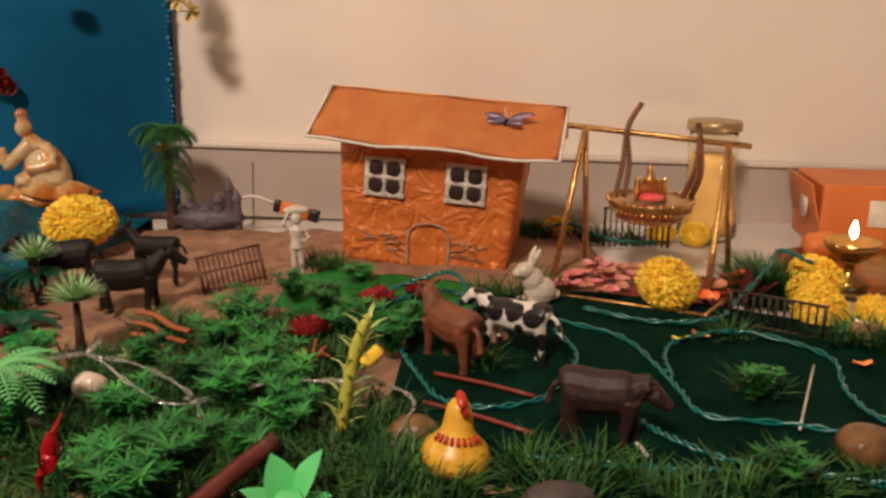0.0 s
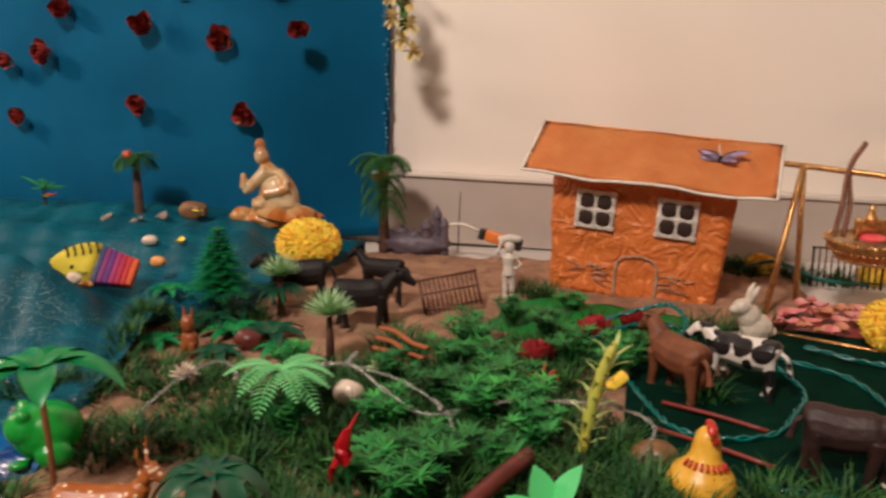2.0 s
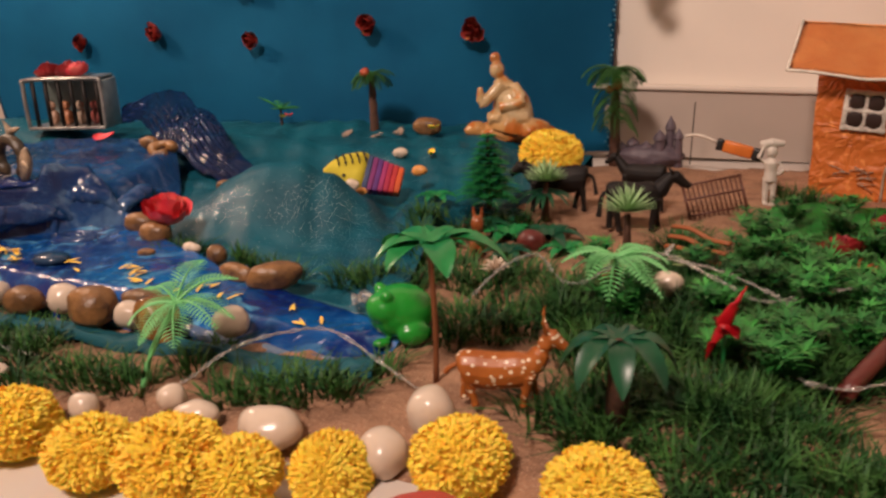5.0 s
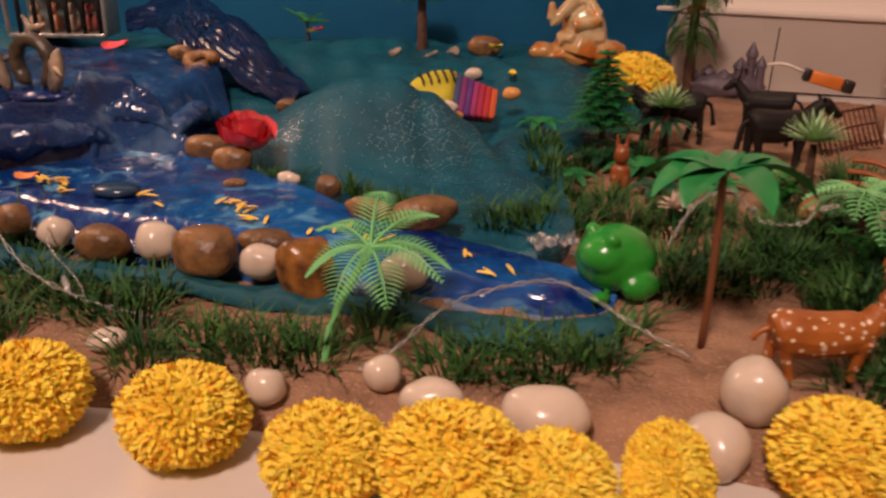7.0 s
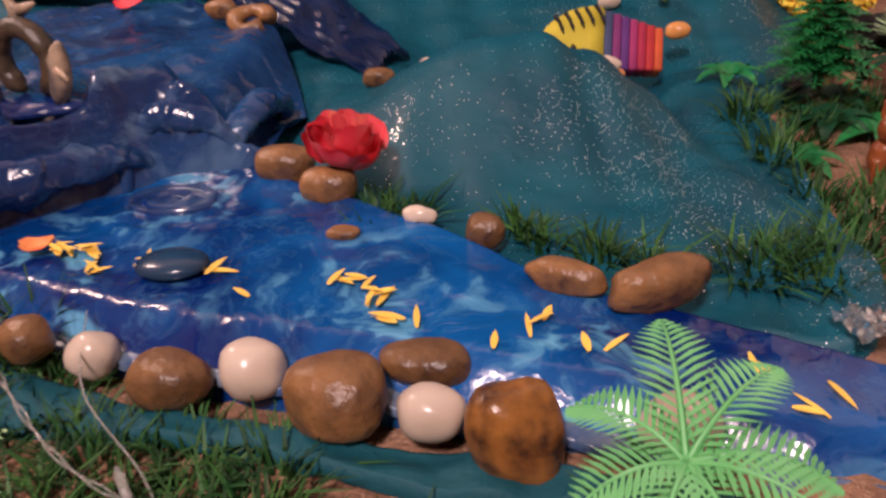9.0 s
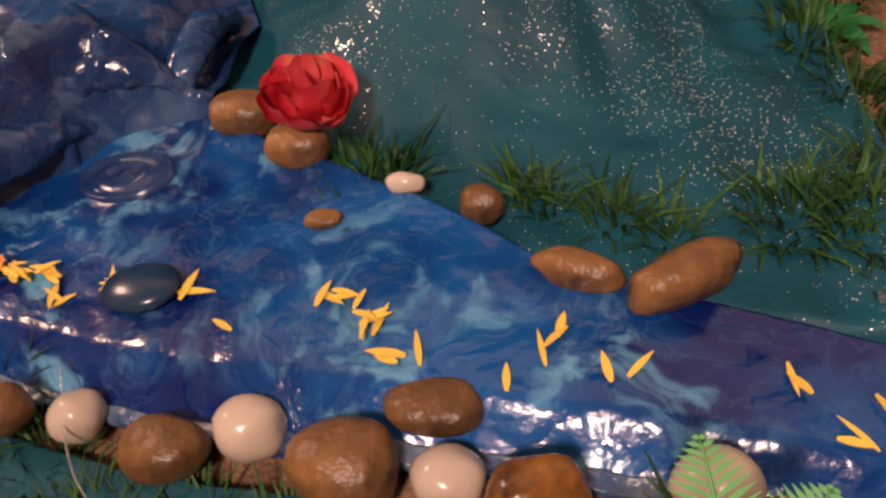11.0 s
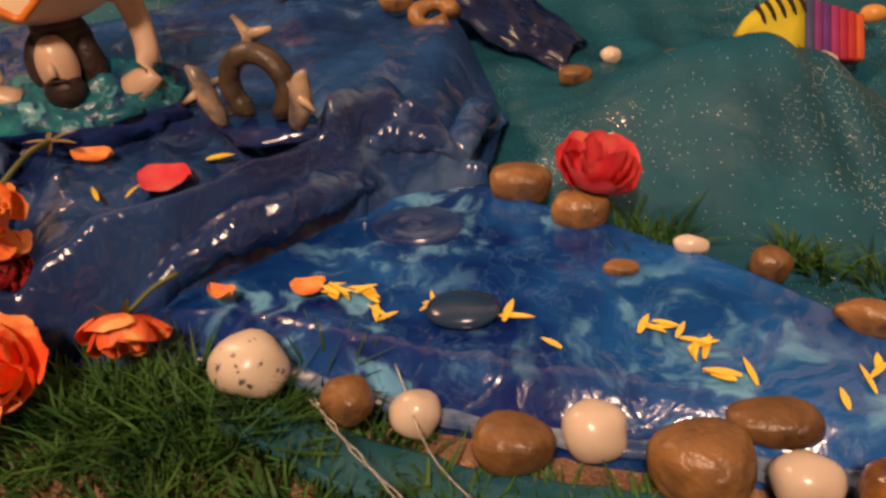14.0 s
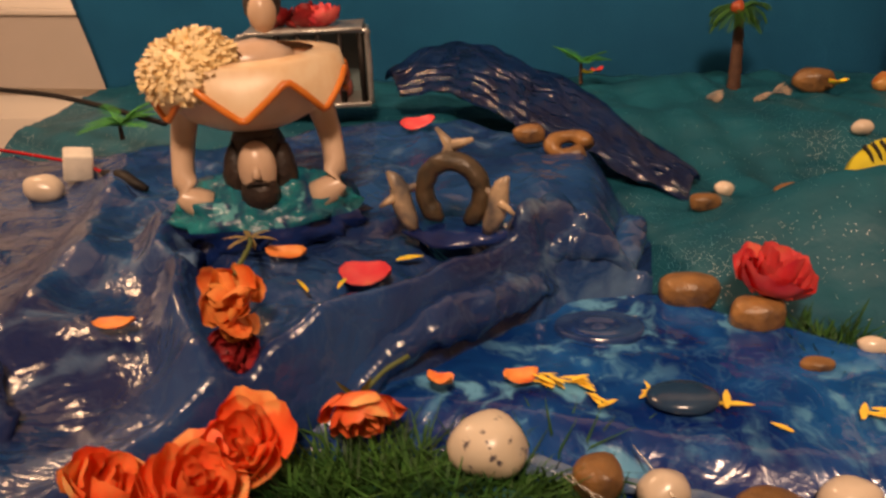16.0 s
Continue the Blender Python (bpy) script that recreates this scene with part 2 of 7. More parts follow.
slab("floor", (4.0, 4.2, 0.1), (-0.2, -0.9, -0.05), M_FLOOR, "pale glossy floor tiles under the display", "floor")
slab("wall_north", (4.0, 0.1, 2.7), (-0.2, 1.13, 1.3), M_WALL, "plain cream painted wall", "wall")
# unseen walls and ceiling added to close the room, dark against bounced light
slab("wall_south", (4.0, 0.1, 2.7), (-0.2, -2.95, 1.3), M_DIM, "unseen wall in an assumed dark tan that cuts reflections", "wall")
slab("wall_west", (0.1, 3.98, 2.7), (-2.15, -0.91, 1.3), M_DIM, "unseen wall in an assumed dark tan that cuts reflections", "wall")
slab("wall_east", (0.1, 3.98, 2.7), (1.75, -0.91, 1.3), M_DIM, "unseen wall in an assumed dark tan that cuts reflections", "wall")
slab("ceiling", (4.2, 4.3, 0.1), (-0.2, -0.9, 2.7), M_CEIL, "unseen ceiling, greyed to cut reflections", "ceiling")
bm = box(bmesh.new(), (3.9, 0.012, 0.085), (-0.2, 1.072, 0.0425))
skirting = solo("baseboard", bm, M_SKIRT, "grey-beige tiled skirting along the wall", "skirting", pose(-0.2, 0, 0.005, 0, 1.7, 0) @ pose(0.2, 0, 0), kind="structure", smooth=False)
part("ledge", box(bmesh.new(), (3.9, 0.016, 0.006), (-0.2, 1.07, 0.0885), 0.0015), M_LEDGE, skirting, "pale top edge")


# ---- ground: sand, felt, cloth and water sheets ----
def sand_height(x, y):
    edge = min(ease(0, 0.03, y - 0.262 - wob(x, 0, 9, 0.012)), ease(0, 0.04, 1.02 - y), ease(0, 0.05, 0.09 - x + 0.1 * ease(0.5, 0.8, y)), ease(0, 0.05, x + 1.25))
    return -0.004 + edge * (0.014 + wob(x, y, 18, 0.004) + wob(x, y, 55, 0.0032, 3) + wob(x, y, 150, 0.0013, 5))


solo("sand", loft([(-1.27, 0.255), (-0.6, 0.25), (0.2, 0.25)], [(-1.27, 1.03), (-0.6, 1.03), (0.2, 1.03)], 260, 150, sand_height), M_SAND, "reddish brown sand spread over the floor", "sand", kind="structure")


def felt_height(x, y):
    return 0.0125 + wob(x, y, 14, 0.0015) + wob(x, y, 50, 0.0006)


solo("felt_mat", loft([(-0.04, 0.40), (0.12, 0.38), (0.42, 0.33)], [(-0.02, 0.74), (0.15, 0.75), (0.36, 0.66)], 60, 50, felt_height), M_FELT, "dark green felt mat laid as a meadow", "mat", kind="structure")


def teal_height(x, y):
    z = 0.022 + (0.006 * ease(0.5, 0.7, y) + 0.030 * ease(0.745, 0.83, y)) * ease(-0.36, -0.46, x)
    z += hump(x, y, -0.580, 0.622, 0.079, 0.053, 0.060) + hump(x, y, -0.72, 0.72, 0.09, 0.07, 0.022)
    z += hump(x, y, -0.66, 0.93, 0.07, 0.04, 0.014) + hump(x, y, -0.79, 0.80, 0.10, 0.06, 0.02) + hump(x, y, -1.06, 0.78, 0.1, 0.1, 0.035)
    z -= hump(x, y, -0.49, 0.66, 0.012, 0.06, 0.018, 0.35) + hump(x, y, -0.535, 0.60, 0.008, 0.07, 0.004, 0.3)
    z += 0.0055 * noise.noise(Vector((x * 40 + y * 14, y * 8, 4))) + 0.0022 * noise.noise(Vector((x * 30, y * 95, 8)))
    return z + wob(x, y, 16, 0.005) + wob(x, y, 45, 0.0016, 2)


TEAL_FRONT = [(-1.24, 0.40), (-1.0, 0.45), (-0.86, 0.50), (-0.74, 0.52), (-0.66, 0.50), (-0.57, 0.472), (-0.50, 0.458), (-0.432, 0.446), (-0.416, 0.51), (-0.455, 0.58), (-0.47, 0.645), (-0.42, 0.71), (-0.375, 0.80), (-0.345, 0.93)]
TEAL_BACK = [(-1.24, 0.995), (-1.0, 0.995), (-0.86, 0.995), (-0.76, 0.995), (-0.70, 0.995), (-0.63, 0.995), (-0.57, 0.995), (-0.53, 0.995), (-0.50, 0.995), (-0.47, 0.995), (-0.44, 0.995), (-0.41, 0.995), (-0.38, 0.995), (-0.34, 0.995)]


def glitter_cloth(name, a, b):
    """Teal cloth with strewn glitter that glints."""
    m = mk(name, a, b, 25, 0.55, bump=0.35, bscale=140, spec=0.35)
    nt = m.node_tree
    bs = nt.nodes["Principled BSDF"]
    tc = nt.nodes.new("ShaderNodeTexCoord")
    vor, far, big = nt.nodes.new("ShaderNodeTexVoronoi"), nt.nodes.new("ShaderNodeTexNoise"), nt.nodes.new("ShaderNodeMath")
    vor.inputs["Scale"].default_value, far.inputs["Scale"].default_value = 780, 13
    far.inputs["Detail"].default_value = 1
    nt.links.new(tc.outputs["Object"], vor.inputs["Vector"]), nt.links.new(tc.outputs["Object"], far.inputs["Vector"])
    sep, cut, area = nt.nodes.new("ShaderNodeSeparateColor"), nt.nodes.new("ShaderNodeMath"), nt.nodes.new("ShaderNodeMapRange")
    nt.links.new(vor.outputs["Color"], sep.inputs["Color"])
    area.inputs["From Min"].default_value, area.inputs["From Max"].default_value = 0.48, 0.72
    area.inputs["To Min"].default_value, area.inputs["To Max"].default_value = 0.95, 0.52
    spot, near_spot, both = nt.nodes.new("ShaderNodeVectorMath"), nt.nodes.new("ShaderNodeMapRange"), nt.nodes.new("ShaderNodeMath")
    spot.operation = "DISTANCE"
    spot.inputs[1].default_value = (-0.525, 0.575, 0.05)
    nt.links.new(tc.outputs["Object"], spot.inputs[0])
    near_spot.inputs["From Min"].default_value, near_spot.inputs["From Max"].default_value = 0.075, 0.02
    near_spot.inputs["To Min"].default_value, near_spot.inputs["To Max"].default_value = 0.0, 0.16
    nt.links.new(spot.outputs["Value"], near_spot.inputs["Value"])
    nt.links.new(far.outputs["Fac"], both.inputs[0]), nt.links.new(near_spot.outputs["Result"], both.inputs[1])
    nt.links.new(both.outputs["Value"], area.inputs["Value"])
    cut.operation = "GREATER_THAN"
    nt.links.new(sep.outputs["Red"], cut.inputs[0]), nt.links.new(area.outputs["Result"], cut.inputs[1])
    near = nt.nodes.new("ShaderNodeMath")
    near.operation, near.inputs[1].default_value = "LESS_THAN", 0.27
    nt.links.new(vor.outputs["Distance"], near.inputs[0])
    big.operation = "MULTIPLY"
    nt.links.new(cut.outputs["Value"], big.inputs[0]), nt.links.new(near.outputs["Value"], big.inputs[1])
    # each flake faces its own way
    nm, com = nt.nodes.new("ShaderNodeNormalMap"), nt.nodes.new("ShaderNodeMix")
    nm.inputs["Strength"].default_value = 0.9
    com.data_type = "RGBA"
    com.inputs["Factor"].default_value = 0.55
    com.inputs["A"].default_value = (0.5, 0.5, 1, 1)
    nt.links.new(vor.outputs["Color"], com.inputs["B"])
    shine, mixs = nt.nodes.new("ShaderNodeBsdfPrincipled"), nt.nodes.new("ShaderNodeMixShader")
    shine.inputs["Base Color"].default_value = (1.0, 1.0, 1.0, 1)
    shine.inputs["Metallic"].default_value, shine.inputs["Roughness"].default_value = 1.0, 0.28
    bump = nt.nodes.new("ShaderNodeBump")
    bump.inputs["Strength"].default_value, bump.inputs["Distance"].default_value = 1.0, 0.004
    nt.links.new(sep.outputs["Green"], bump.inputs["Height"])
    nt.links.new(bump.outputs["Normal"], shine.inputs["Normal"])
    out = nt.nodes["Material Output"]
    nt.links.new(big.outputs["Value"], mixs.inputs["Fac"])
    nt.links.new(bs.outputs["BSDF"], mixs.inputs[1]), nt.links.new(shine.outputs["BSDF"], mixs.inputs[2])
    nt.links.new(mixs.outputs["Shader"], out.inputs["Surface"])
    return m


M_TEAL = glitter_cloth("teal_glitter_cloth", (0.001, 0.088, 0.128), (0.001, 0.062, 0.094))


def water_mat(name, deep, mid, light, warp, big, fine, cut, rough, bumpy, bscale, spread=0.2, threads=1.0, crinkle=30, depth=0.006):
    """Glossy plastic sheet with flowing blue paint under it."""
    m = mk(name, deep, mid, 16, rough, bump=bumpy, bscale=bscale, coat=0.3, spec=0.45)
    nt = m.node_tree
    bs = nt.nodes["Principled BSDF"]
    tc, w, sub_, sc, add, n1, n2, n3 = (nt.nodes.new("ShaderNode" + k) for k in ("TexCoord", "TexNoise", "VectorMath", "VectorMath", "VectorMath", "TexNoise", "TexNoise", "TexNoise"))
    w.inputs["Scale"].default_value, w.inputs["Detail"].default_value = big, 3
    nt.links.new(tc.outputs["Object"], w.inputs["Vector"])
    sub_.operation, sc.operation = "SUBTRACT", "SCALE"
    sub_.inputs[1].default_value = (0.5, 0.5, 0.5)
    sc.inputs["Scale"].default_value = warp
    nt.links.new(w.outputs["Color"], sub_.inputs[0]), nt.links.new(sub_.outputs["Vector"], sc.inputs[0])
    nt.links.new(tc.outputs["Object"], add.inputs[0]), nt.links.new(sc.outputs["Vector"], add.inputs[1])
    for n, s, d in ((n1, big * 1.1, 2), (n2, fine, 6), (n3, big * 0.8, 1)):
        n.inputs["Scale"].default_value, n.inputs["Detail"].default_value = s, d
        nt.links.new(add.outputs["Vector"], n.inputs["Vector"])
    r1, r2, r3, mix, both = nt.nodes.new("ShaderNodeValToRGB"), nt.nodes.new("ShaderNodeMapRange"), nt.nodes.new("ShaderNodeMapRange"), nt.nodes.new("ShaderNodeMix"), nt.nodes.new("ShaderNodeMath")
    e = r1.color_ramp.elements
    e[0].position, e[1].position = 0.36, 0.64
    e[0].color, e[1].color = (*deep, 1), (*mid, 1)
    nt.links.new(n1.outputs["Fac"], r1.inputs["Fac"])
    r2.inputs["From Min"].default_value, r2.inputs["From Max"].default_value = cut, cut + spread
    nt.links.new(n2.outputs["Fac"], r2.inputs["Value"])
    r3.inputs["From Min"].default_value, r3.inputs["From Max"].default_value = 0.44, 0.66
    nt.links.new(n3.outputs["Fac"], r3.inputs["Value"])
    both.operation = "MULTIPLY"
    nt.links.new(r2.outputs["Result"], both.inputs[0]), nt.links.new(r3.outputs["Result"], both.inputs[1])
    mix.data_type = "RGBA"
    # thin threads of pale paint as well as patches
    off, mag, thin, keep, top = (nt.nodes.new("ShaderNode" + k) for k in ("Math", "Math", "MapRange", "Math", "Math"))
    off.operation, off.inputs[1].default_value, mag.operation = "SUBTRACT", 0.5, "ABSOLUTE"
    nt.links.new(n2.outputs["Fac"], off.inputs[0]), nt.links.new(off.outputs["Value"], mag.inputs[0]), nt.links.new(mag.outputs["Value"], thin.inputs["Value"])
    thin.inputs["From Min"].default_value, thin.inputs["From Max"].default_value = 0.022, 0.0
    thin.inputs["To Max"].default_value = threads
    keep.operation, top.operation = "MULTIPLY", "MAXIMUM"
    nt.links.new(thin.outputs["Result"], keep.inputs[0]), nt.links.new(w.outputs["Fac"], keep.inputs[1])
    nt.links.new(keep.outputs["Value"], top.inputs[0]), nt.links.new(both.outputs["Value"], top.inputs[1])
    # crinkles of the film
    crk, cm, cb = nt.nodes.new("ShaderNodeTexNoise"), nt.nodes.new("ShaderNodeMath"), nt.nodes.new("ShaderNodeBump")
    crk.inputs["Scale"].default_value, crk.inputs["Detail"].default_value = crinkle, 4
    nt.links.new(add.outputs["Vector"], crk.inputs["Vector"])
    cm.operation, cm.inputs[1].default_value = "PINGPONG", 0.07
    nt.links.new(crk.outputs["Fac"], cm.inputs[0]), nt.links.new(cm.outputs["Value"], cb.inputs["Height"])
    cb.inputs["Strength"].default_value, cb.inputs["Distance"].default_value = 0.9, depth
    nt.links.new(bs.inputs["Normal"].links[0].from_socket, cb.inputs["Normal"])
    nt.links.new(cb.outputs["Normal"], bs.inputs["Normal"])
    nt.links.new(cb.outputs["Normal"], bs.inputs["Coat Normal"])
    nt.links.new(top.outputs["Value"], mix.inputs["Factor"])
    nt.links.new(r1.outputs["Color"], mix.inputs["A"])
    mix.inputs["B"].default_value = (*light, 1)
    nt.links.new(mix.outputs["Result"], bs.inputs["Base Color"])
    return m


M_STREAM = water_mat("marbled_blue_plastic", (0.001, 0.014, 0.125), (0.004, 0.095, 0.34), (0.12, 0.38, 0.60), 0.10, 14, 58, 0.52, 0.20, 0.4, 90, 0.13, 0.22, 20, 0.0042)
M_LAKE = water_mat("dark_blue_plastic", (0.008, 0.018, 0.080), (0.013, 0.054, 0.17), (0.13, 0.23, 0.36), 0.10, 11, 48, 0.53, 0.18, 0.4, 130, 0.24, 0.16, 20, 0.007)
M_FAN = mk("ribbed_navy_plastic", (0.004, 0.014, 0.085), (0.006, 0.025, 0.13), 60, 0.2, bump=0.4, bscale=200, coat=0.5)

solo("teal_cloth", loft(TEAL_FRONT, TEAL_BACK, 220, 110, teal_height, 0.02), M_TEAL, "teal fabric mounded into hills, strewn with glitter", "cloth", kind="structure")


def ripple(x, y):
    r = math.hypot((x + 0.734) / 1.25, y - 0.518)
    return 0.0032 * math.cos(r * 620) * math.exp(-(r / 0.016) ** 2)


def stream_height(x, y):
    z = 0.0345 - 0.014 * ease(-0.62, -0.42, x) - 0.013 * ease(0.022, 0.0, y - float(np.interp(x, [p[0] for p in STREAM_FRONT], [p[1] for p in STREAM_FRONT])))
    return z + wob(x, y, 30, 0.0016, 1) + wob(x, y, 85, 0.0007, 4) + ripple(x, y)


STREAM_FRONT = [(-0.88, 0.425), (-0.83, 0.43), (-0.784, 0.428), (-0.735, 0.416), (-0.666, 0.402), (-0.57, 0.392), (-0.50, 0.386), (-0.455, 0.378), (-0.415, 0.380), (-0.392, 0.392)]
STREAM_BACK = [(-0.88, 0.47), (-0.82, 0.51), (-0.77, 0.54), (-0.715, 0.56), (-0.665, 0.535), (-0.59, 0.495), (-0.535, 0.462), (-0.475, 0.448), (-0.425, 0.43), (-0.388, 0.405)]
solo("stream", loft(STREAM_FRONT, STREAM_BACK, 200, 60, stream_height, 0.012), M_STREAM, "stream of glossy plastic sheet painted in marbled blue", "water", kind="structure")
solo("stream_hem", loft([(x + 0.004, y - 0.034 - wob(x, 0, 25, 0.016)) for x, y in STREAM_FRONT[1:]], [(x, y - 0.017 + wob(x, 3, 30, 0.008)) for x, y in STREAM_FRONT[1:]], 200, 16, lambda x, y: 0.0185 + wob(x, y, 60, 0.004) + wob(x, y, 130, 0.0012, 4), 0.008), mk("teal_cloth_hem", (0.0, 0.085, 0.11), (0.0, 0.065, 0.09), 30, 0.7, bump=0.4, bscale=300), "teal cloth hem under the edge of the stream", "cloth", kind="structure")


def crease(x, y, a, b, w, h):
    """A rounded fold from a to b; a negative h makes a valley."""
    dx, dy = b[0] - a[0], b[1] - a[1]
    k = max(0, min(1, ((x - a[0]) * dx + (y - a[1]) * dy) / (dx * dx + dy * dy)))
    d = math.hypot(x - a[0] - k * dx, y - a[1] - k * dy)
    return h * math.exp(-(d / w) ** 2)


def lake_height(x, y):
    z = 0.067 + 0.008 * ease(0.50, 0.69, y)
    z -= 0.022 * ease(-0.86, -0.93, x) * ease(0.47, 0.40, y)
    z -= 0.038 * ease(-0.745, -0.700, x)
    d = y - float(np.interp(x, [p[0] for p in LAKE_FRONT], [p[1] for p in LAKE_FRONT]))
    z = 0.03 + (z - 0.03) * ease(-0.002, 0.02, d)
    wx, wy = x + 0.010 * noise.noise(Vector((x * 24, y * 24, 5))), y + 0.010 * noise.noise(Vector((x * 24, y * 24, 9)))
    # long rolled fold over the edge of the stream, with a second lip and hollows
    z += crease(wx, wy, (-0.856, 0.456), (-0.768, 0.545), 0.011, 0.008)
    z -= crease(wx, wy, (-0.865, 0.488), (-0.795, 0.548), 0.012, 0.010)
    z += crease(wx, wy, (-0.770, 0.542), (-0.757, 0.572), 0.008, 0.016) + crease(wx, wy, (-0.745, 0.560), (-0.708, 0.562), 0.007, 0.014)
    z -= crease(wx, wy, (-0.757, 0.546), (-0.715, 0.546), 0.007, 0.012)
    z += crease(wx, wy, (-0.70, 0.572), (-0.690, 0.62), 0.010, 0.012) - crease(wx, wy, (-0.722, 0.578), (-0.71, 0.62), 0.012, 0.006)
    z += crease(wx, wy, (-0.97, 0.55), (-0.915, 0.43), 0.011, 0.016) - crease(wx, wy, (-0.945, 0.53), (-0.895, 0.44), 0.010, 0.012)
    z += crease(wx, wy, (-1.08, 0.50), (-0.99, 0.37), 0.016, 0.014) + crease(wx, wy, (-1.04, 0.62), (-1.0, 0.47), 0.014, 0.010)
    f = abs(noise.noise(Vector((wx * 15, wy * 15, 3))))
    return z + wob(x, y, 12, 0.008, 7) + wob(x, y, 34, 0.0035, 9) + 0.005 * max(0, 1 - f / 0.16) * (0.5 + noise.noise(Vector((x * 8, y * 8, 1)))) + wob(x, y, 90, 0.0009, 14)


LAKE_FRONT = [(-1.25, 0.27), (-1.05, 0.285), (-0.95, 0.33), (-0.90, 0.40), (-0.853, 0.442), (-0.815, 0.475), (-0.784, 0.508), (-0.756, 0.535), (-0.728, 0.545), (-0.704, 0.562)]
LAKE_BACK = [(-1.25, 0.66), (-1.10, 0.68), (-1.0, 0.70), (-0.92, 0.755), (-0.86, 0.775), (-0.81, 0.758), (-0.77, 0.728), (-0.742, 0.698), (-0.718, 0.664), (-0.700, 0.628)]
lake = solo("lake", loft(LAKE_FRONT, LAKE_BACK, 200, 110, lake_height, 0.045), M_LAKE, "crumpled dark blue glossy plastic sheet forming upper water", "water", kind="structure")

# round ripple where the film sticks to the sheet
prof = [(0.0004, 0.004)] + [(0.0004 + 0.0006 * k, 0.0030 + 0.0009 * math.cos(k * 0.42) * (1 - k / 34)) for k in range(1, 30)] + [(0.0185, -0.002)]
solo("ripple", lathe(bmesh.new(), prof, 40), mk("grey_violet_film", (0.008, 0.03, 0.13), (0.03, 0.07, 0.18), 60, 0.22, bump=0.4, bscale=120, coat=0.4), "round greyish ripple of glossy film in the stream", "ripple", pose(-0.734, 0.520, 0.033, 0, 0, 0) @ Matrix.Diagonal((1.25, 0.85, 1, 1)), kind="structure")
# pale film margin of the stream sheet, catching light; paleness also paints its glints
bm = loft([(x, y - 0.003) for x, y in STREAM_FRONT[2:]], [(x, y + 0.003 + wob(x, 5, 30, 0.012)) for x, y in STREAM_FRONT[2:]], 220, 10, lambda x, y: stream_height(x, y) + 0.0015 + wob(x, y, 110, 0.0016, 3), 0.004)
M_FILM = mk("pale_film_and_glints", (0.03, 0.08, 0.2), (0.2, 0.26, 0.33), 45, 0.22, bump=0.8, bscale=170, spec=0.8)
solo("stream_film", bm, M_FILM, "pale crinkled plastic margin along the stream, glints painted in", "film", kind="structure")


# rolled and crumpled folds along the rim of the upper sheet
for k, (line, r) in enumerate((
        ([(-0.853, 0.448, 0.033), (-0.831, 0.469, 0.043), (-0.809, 0.488, 0.046), (-0.791, 0.505, 0.047), (-0.775, 0.525, 0.048), (-0.761, 0.550, 0.049)], 0.0105),
        ([(-0.778, 0.544, 0.054), (-0.757, 0.556, 0.058), (-0.738, 0.560, 0.056), (-0.716, 0.566, 0.050)], 0.0070),
        ([(-0.792, 0.575, 0.068), (-0.776, 0.550, 0.060), (-0.764, 0.530, 0.042)], 0.0055),
        ([(-0.722, 0.560, 0.042), (-0.716, 0.588, 0.048), (-0.712, 0.622, 0.050)], 0.0075),
        ([(-0.985, 0.57, 0.058), (-0.948, 0.505, 0.056), (-0.918, 0.445, 0.040)], 0.0105),
        ([(-1.09, 0.52, 0.056), (-1.03, 0.44, 0.052), (-0.975, 0.375, 0.036)], 0.012))):
    n = 60
    pts = [p + Vector((0, 0, 0.006 - 0.016 * abs(2 * i / n - 1) ** 4)) for i, p in enumerate(smooth_line(line, n))]
    bm = tube(bmesh.new(), pts, [r * 1.2 * (0.25 + 0.75 * math.sin(math.pi * min(1, max(0, (i + 3) / (len(pts) + 5)))) ** 0.45) * (1 + 0.3 * noise.noise(Vector((i * 0.16, k * 3.3, 0)))) for i in range(len(pts))], 18, flat=0.9)
    for v in bm.verts:
        v.co += Vector((0.8, 0.6, 1)) * (r * 0.5 * noise.noise(v.co * 55 + Vector((0, 0, k))) + r * 0.45 * (0.35 - abs(noise.noise(v.co * 85 + Vector((k, 0, 0))))) + r * 0.14 * noise.noise(v.co * 210))
    part("fold", bm, M_LAKE, lake, "rolled glossy fold" if not k else "")


def ground(x, y):
    """Height of whatever sheet lies on top at a place."""
    z = max(sand_height(x, y), 0.0)
    if -0.04 < x < 0.4 and 0.4 < y < 0.72:
        z = max(z, felt_height(x, y))
    if x < -0.43 and y > float(np.interp(x, [p[0] for p in TEAL_FRONT[:8]], [p[1] for p in TEAL_FRONT[:8]])) + 0.004 or x < -0.39 and y > 0.78:
        z = max(z, teal_height(x, y))
    return z


# backdrop cloth: hangs in soft folds in front of the wall
bm = bmesh.new()
grid = []
for j in range(41):
    row = []
    for i in range(121):
        u, v = i / 120, j / 40
        x = (-1.245 - 0.15 * v) * (1 - u) + (-0.327 + 0.02 * v) * u
        y = 1.0 + 0.006 * math.sin(u * 19) * v + wob(x, v, 6, 0.010) + 0.064 * ease(0.80, 1.0, u)
        row.append(bm.verts.new((x, y, 0.012 + v * 0.75)))
    grid.append(row)
for a, b in zip(grid, grid[1:]):
    for i in range(120):
        bm.faces.new((a[i], a[i + 1], b[i + 1], b[i]))
bmesh.ops.solidify(bm, geom=bm.faces[:], thickness=0.003)
backdrop = solo("backdrop_cloth", bm, M_CLOTH, "deep blue cloth hung in front of the wall", "cloth", kind="structure")
bm = bmesh.new()
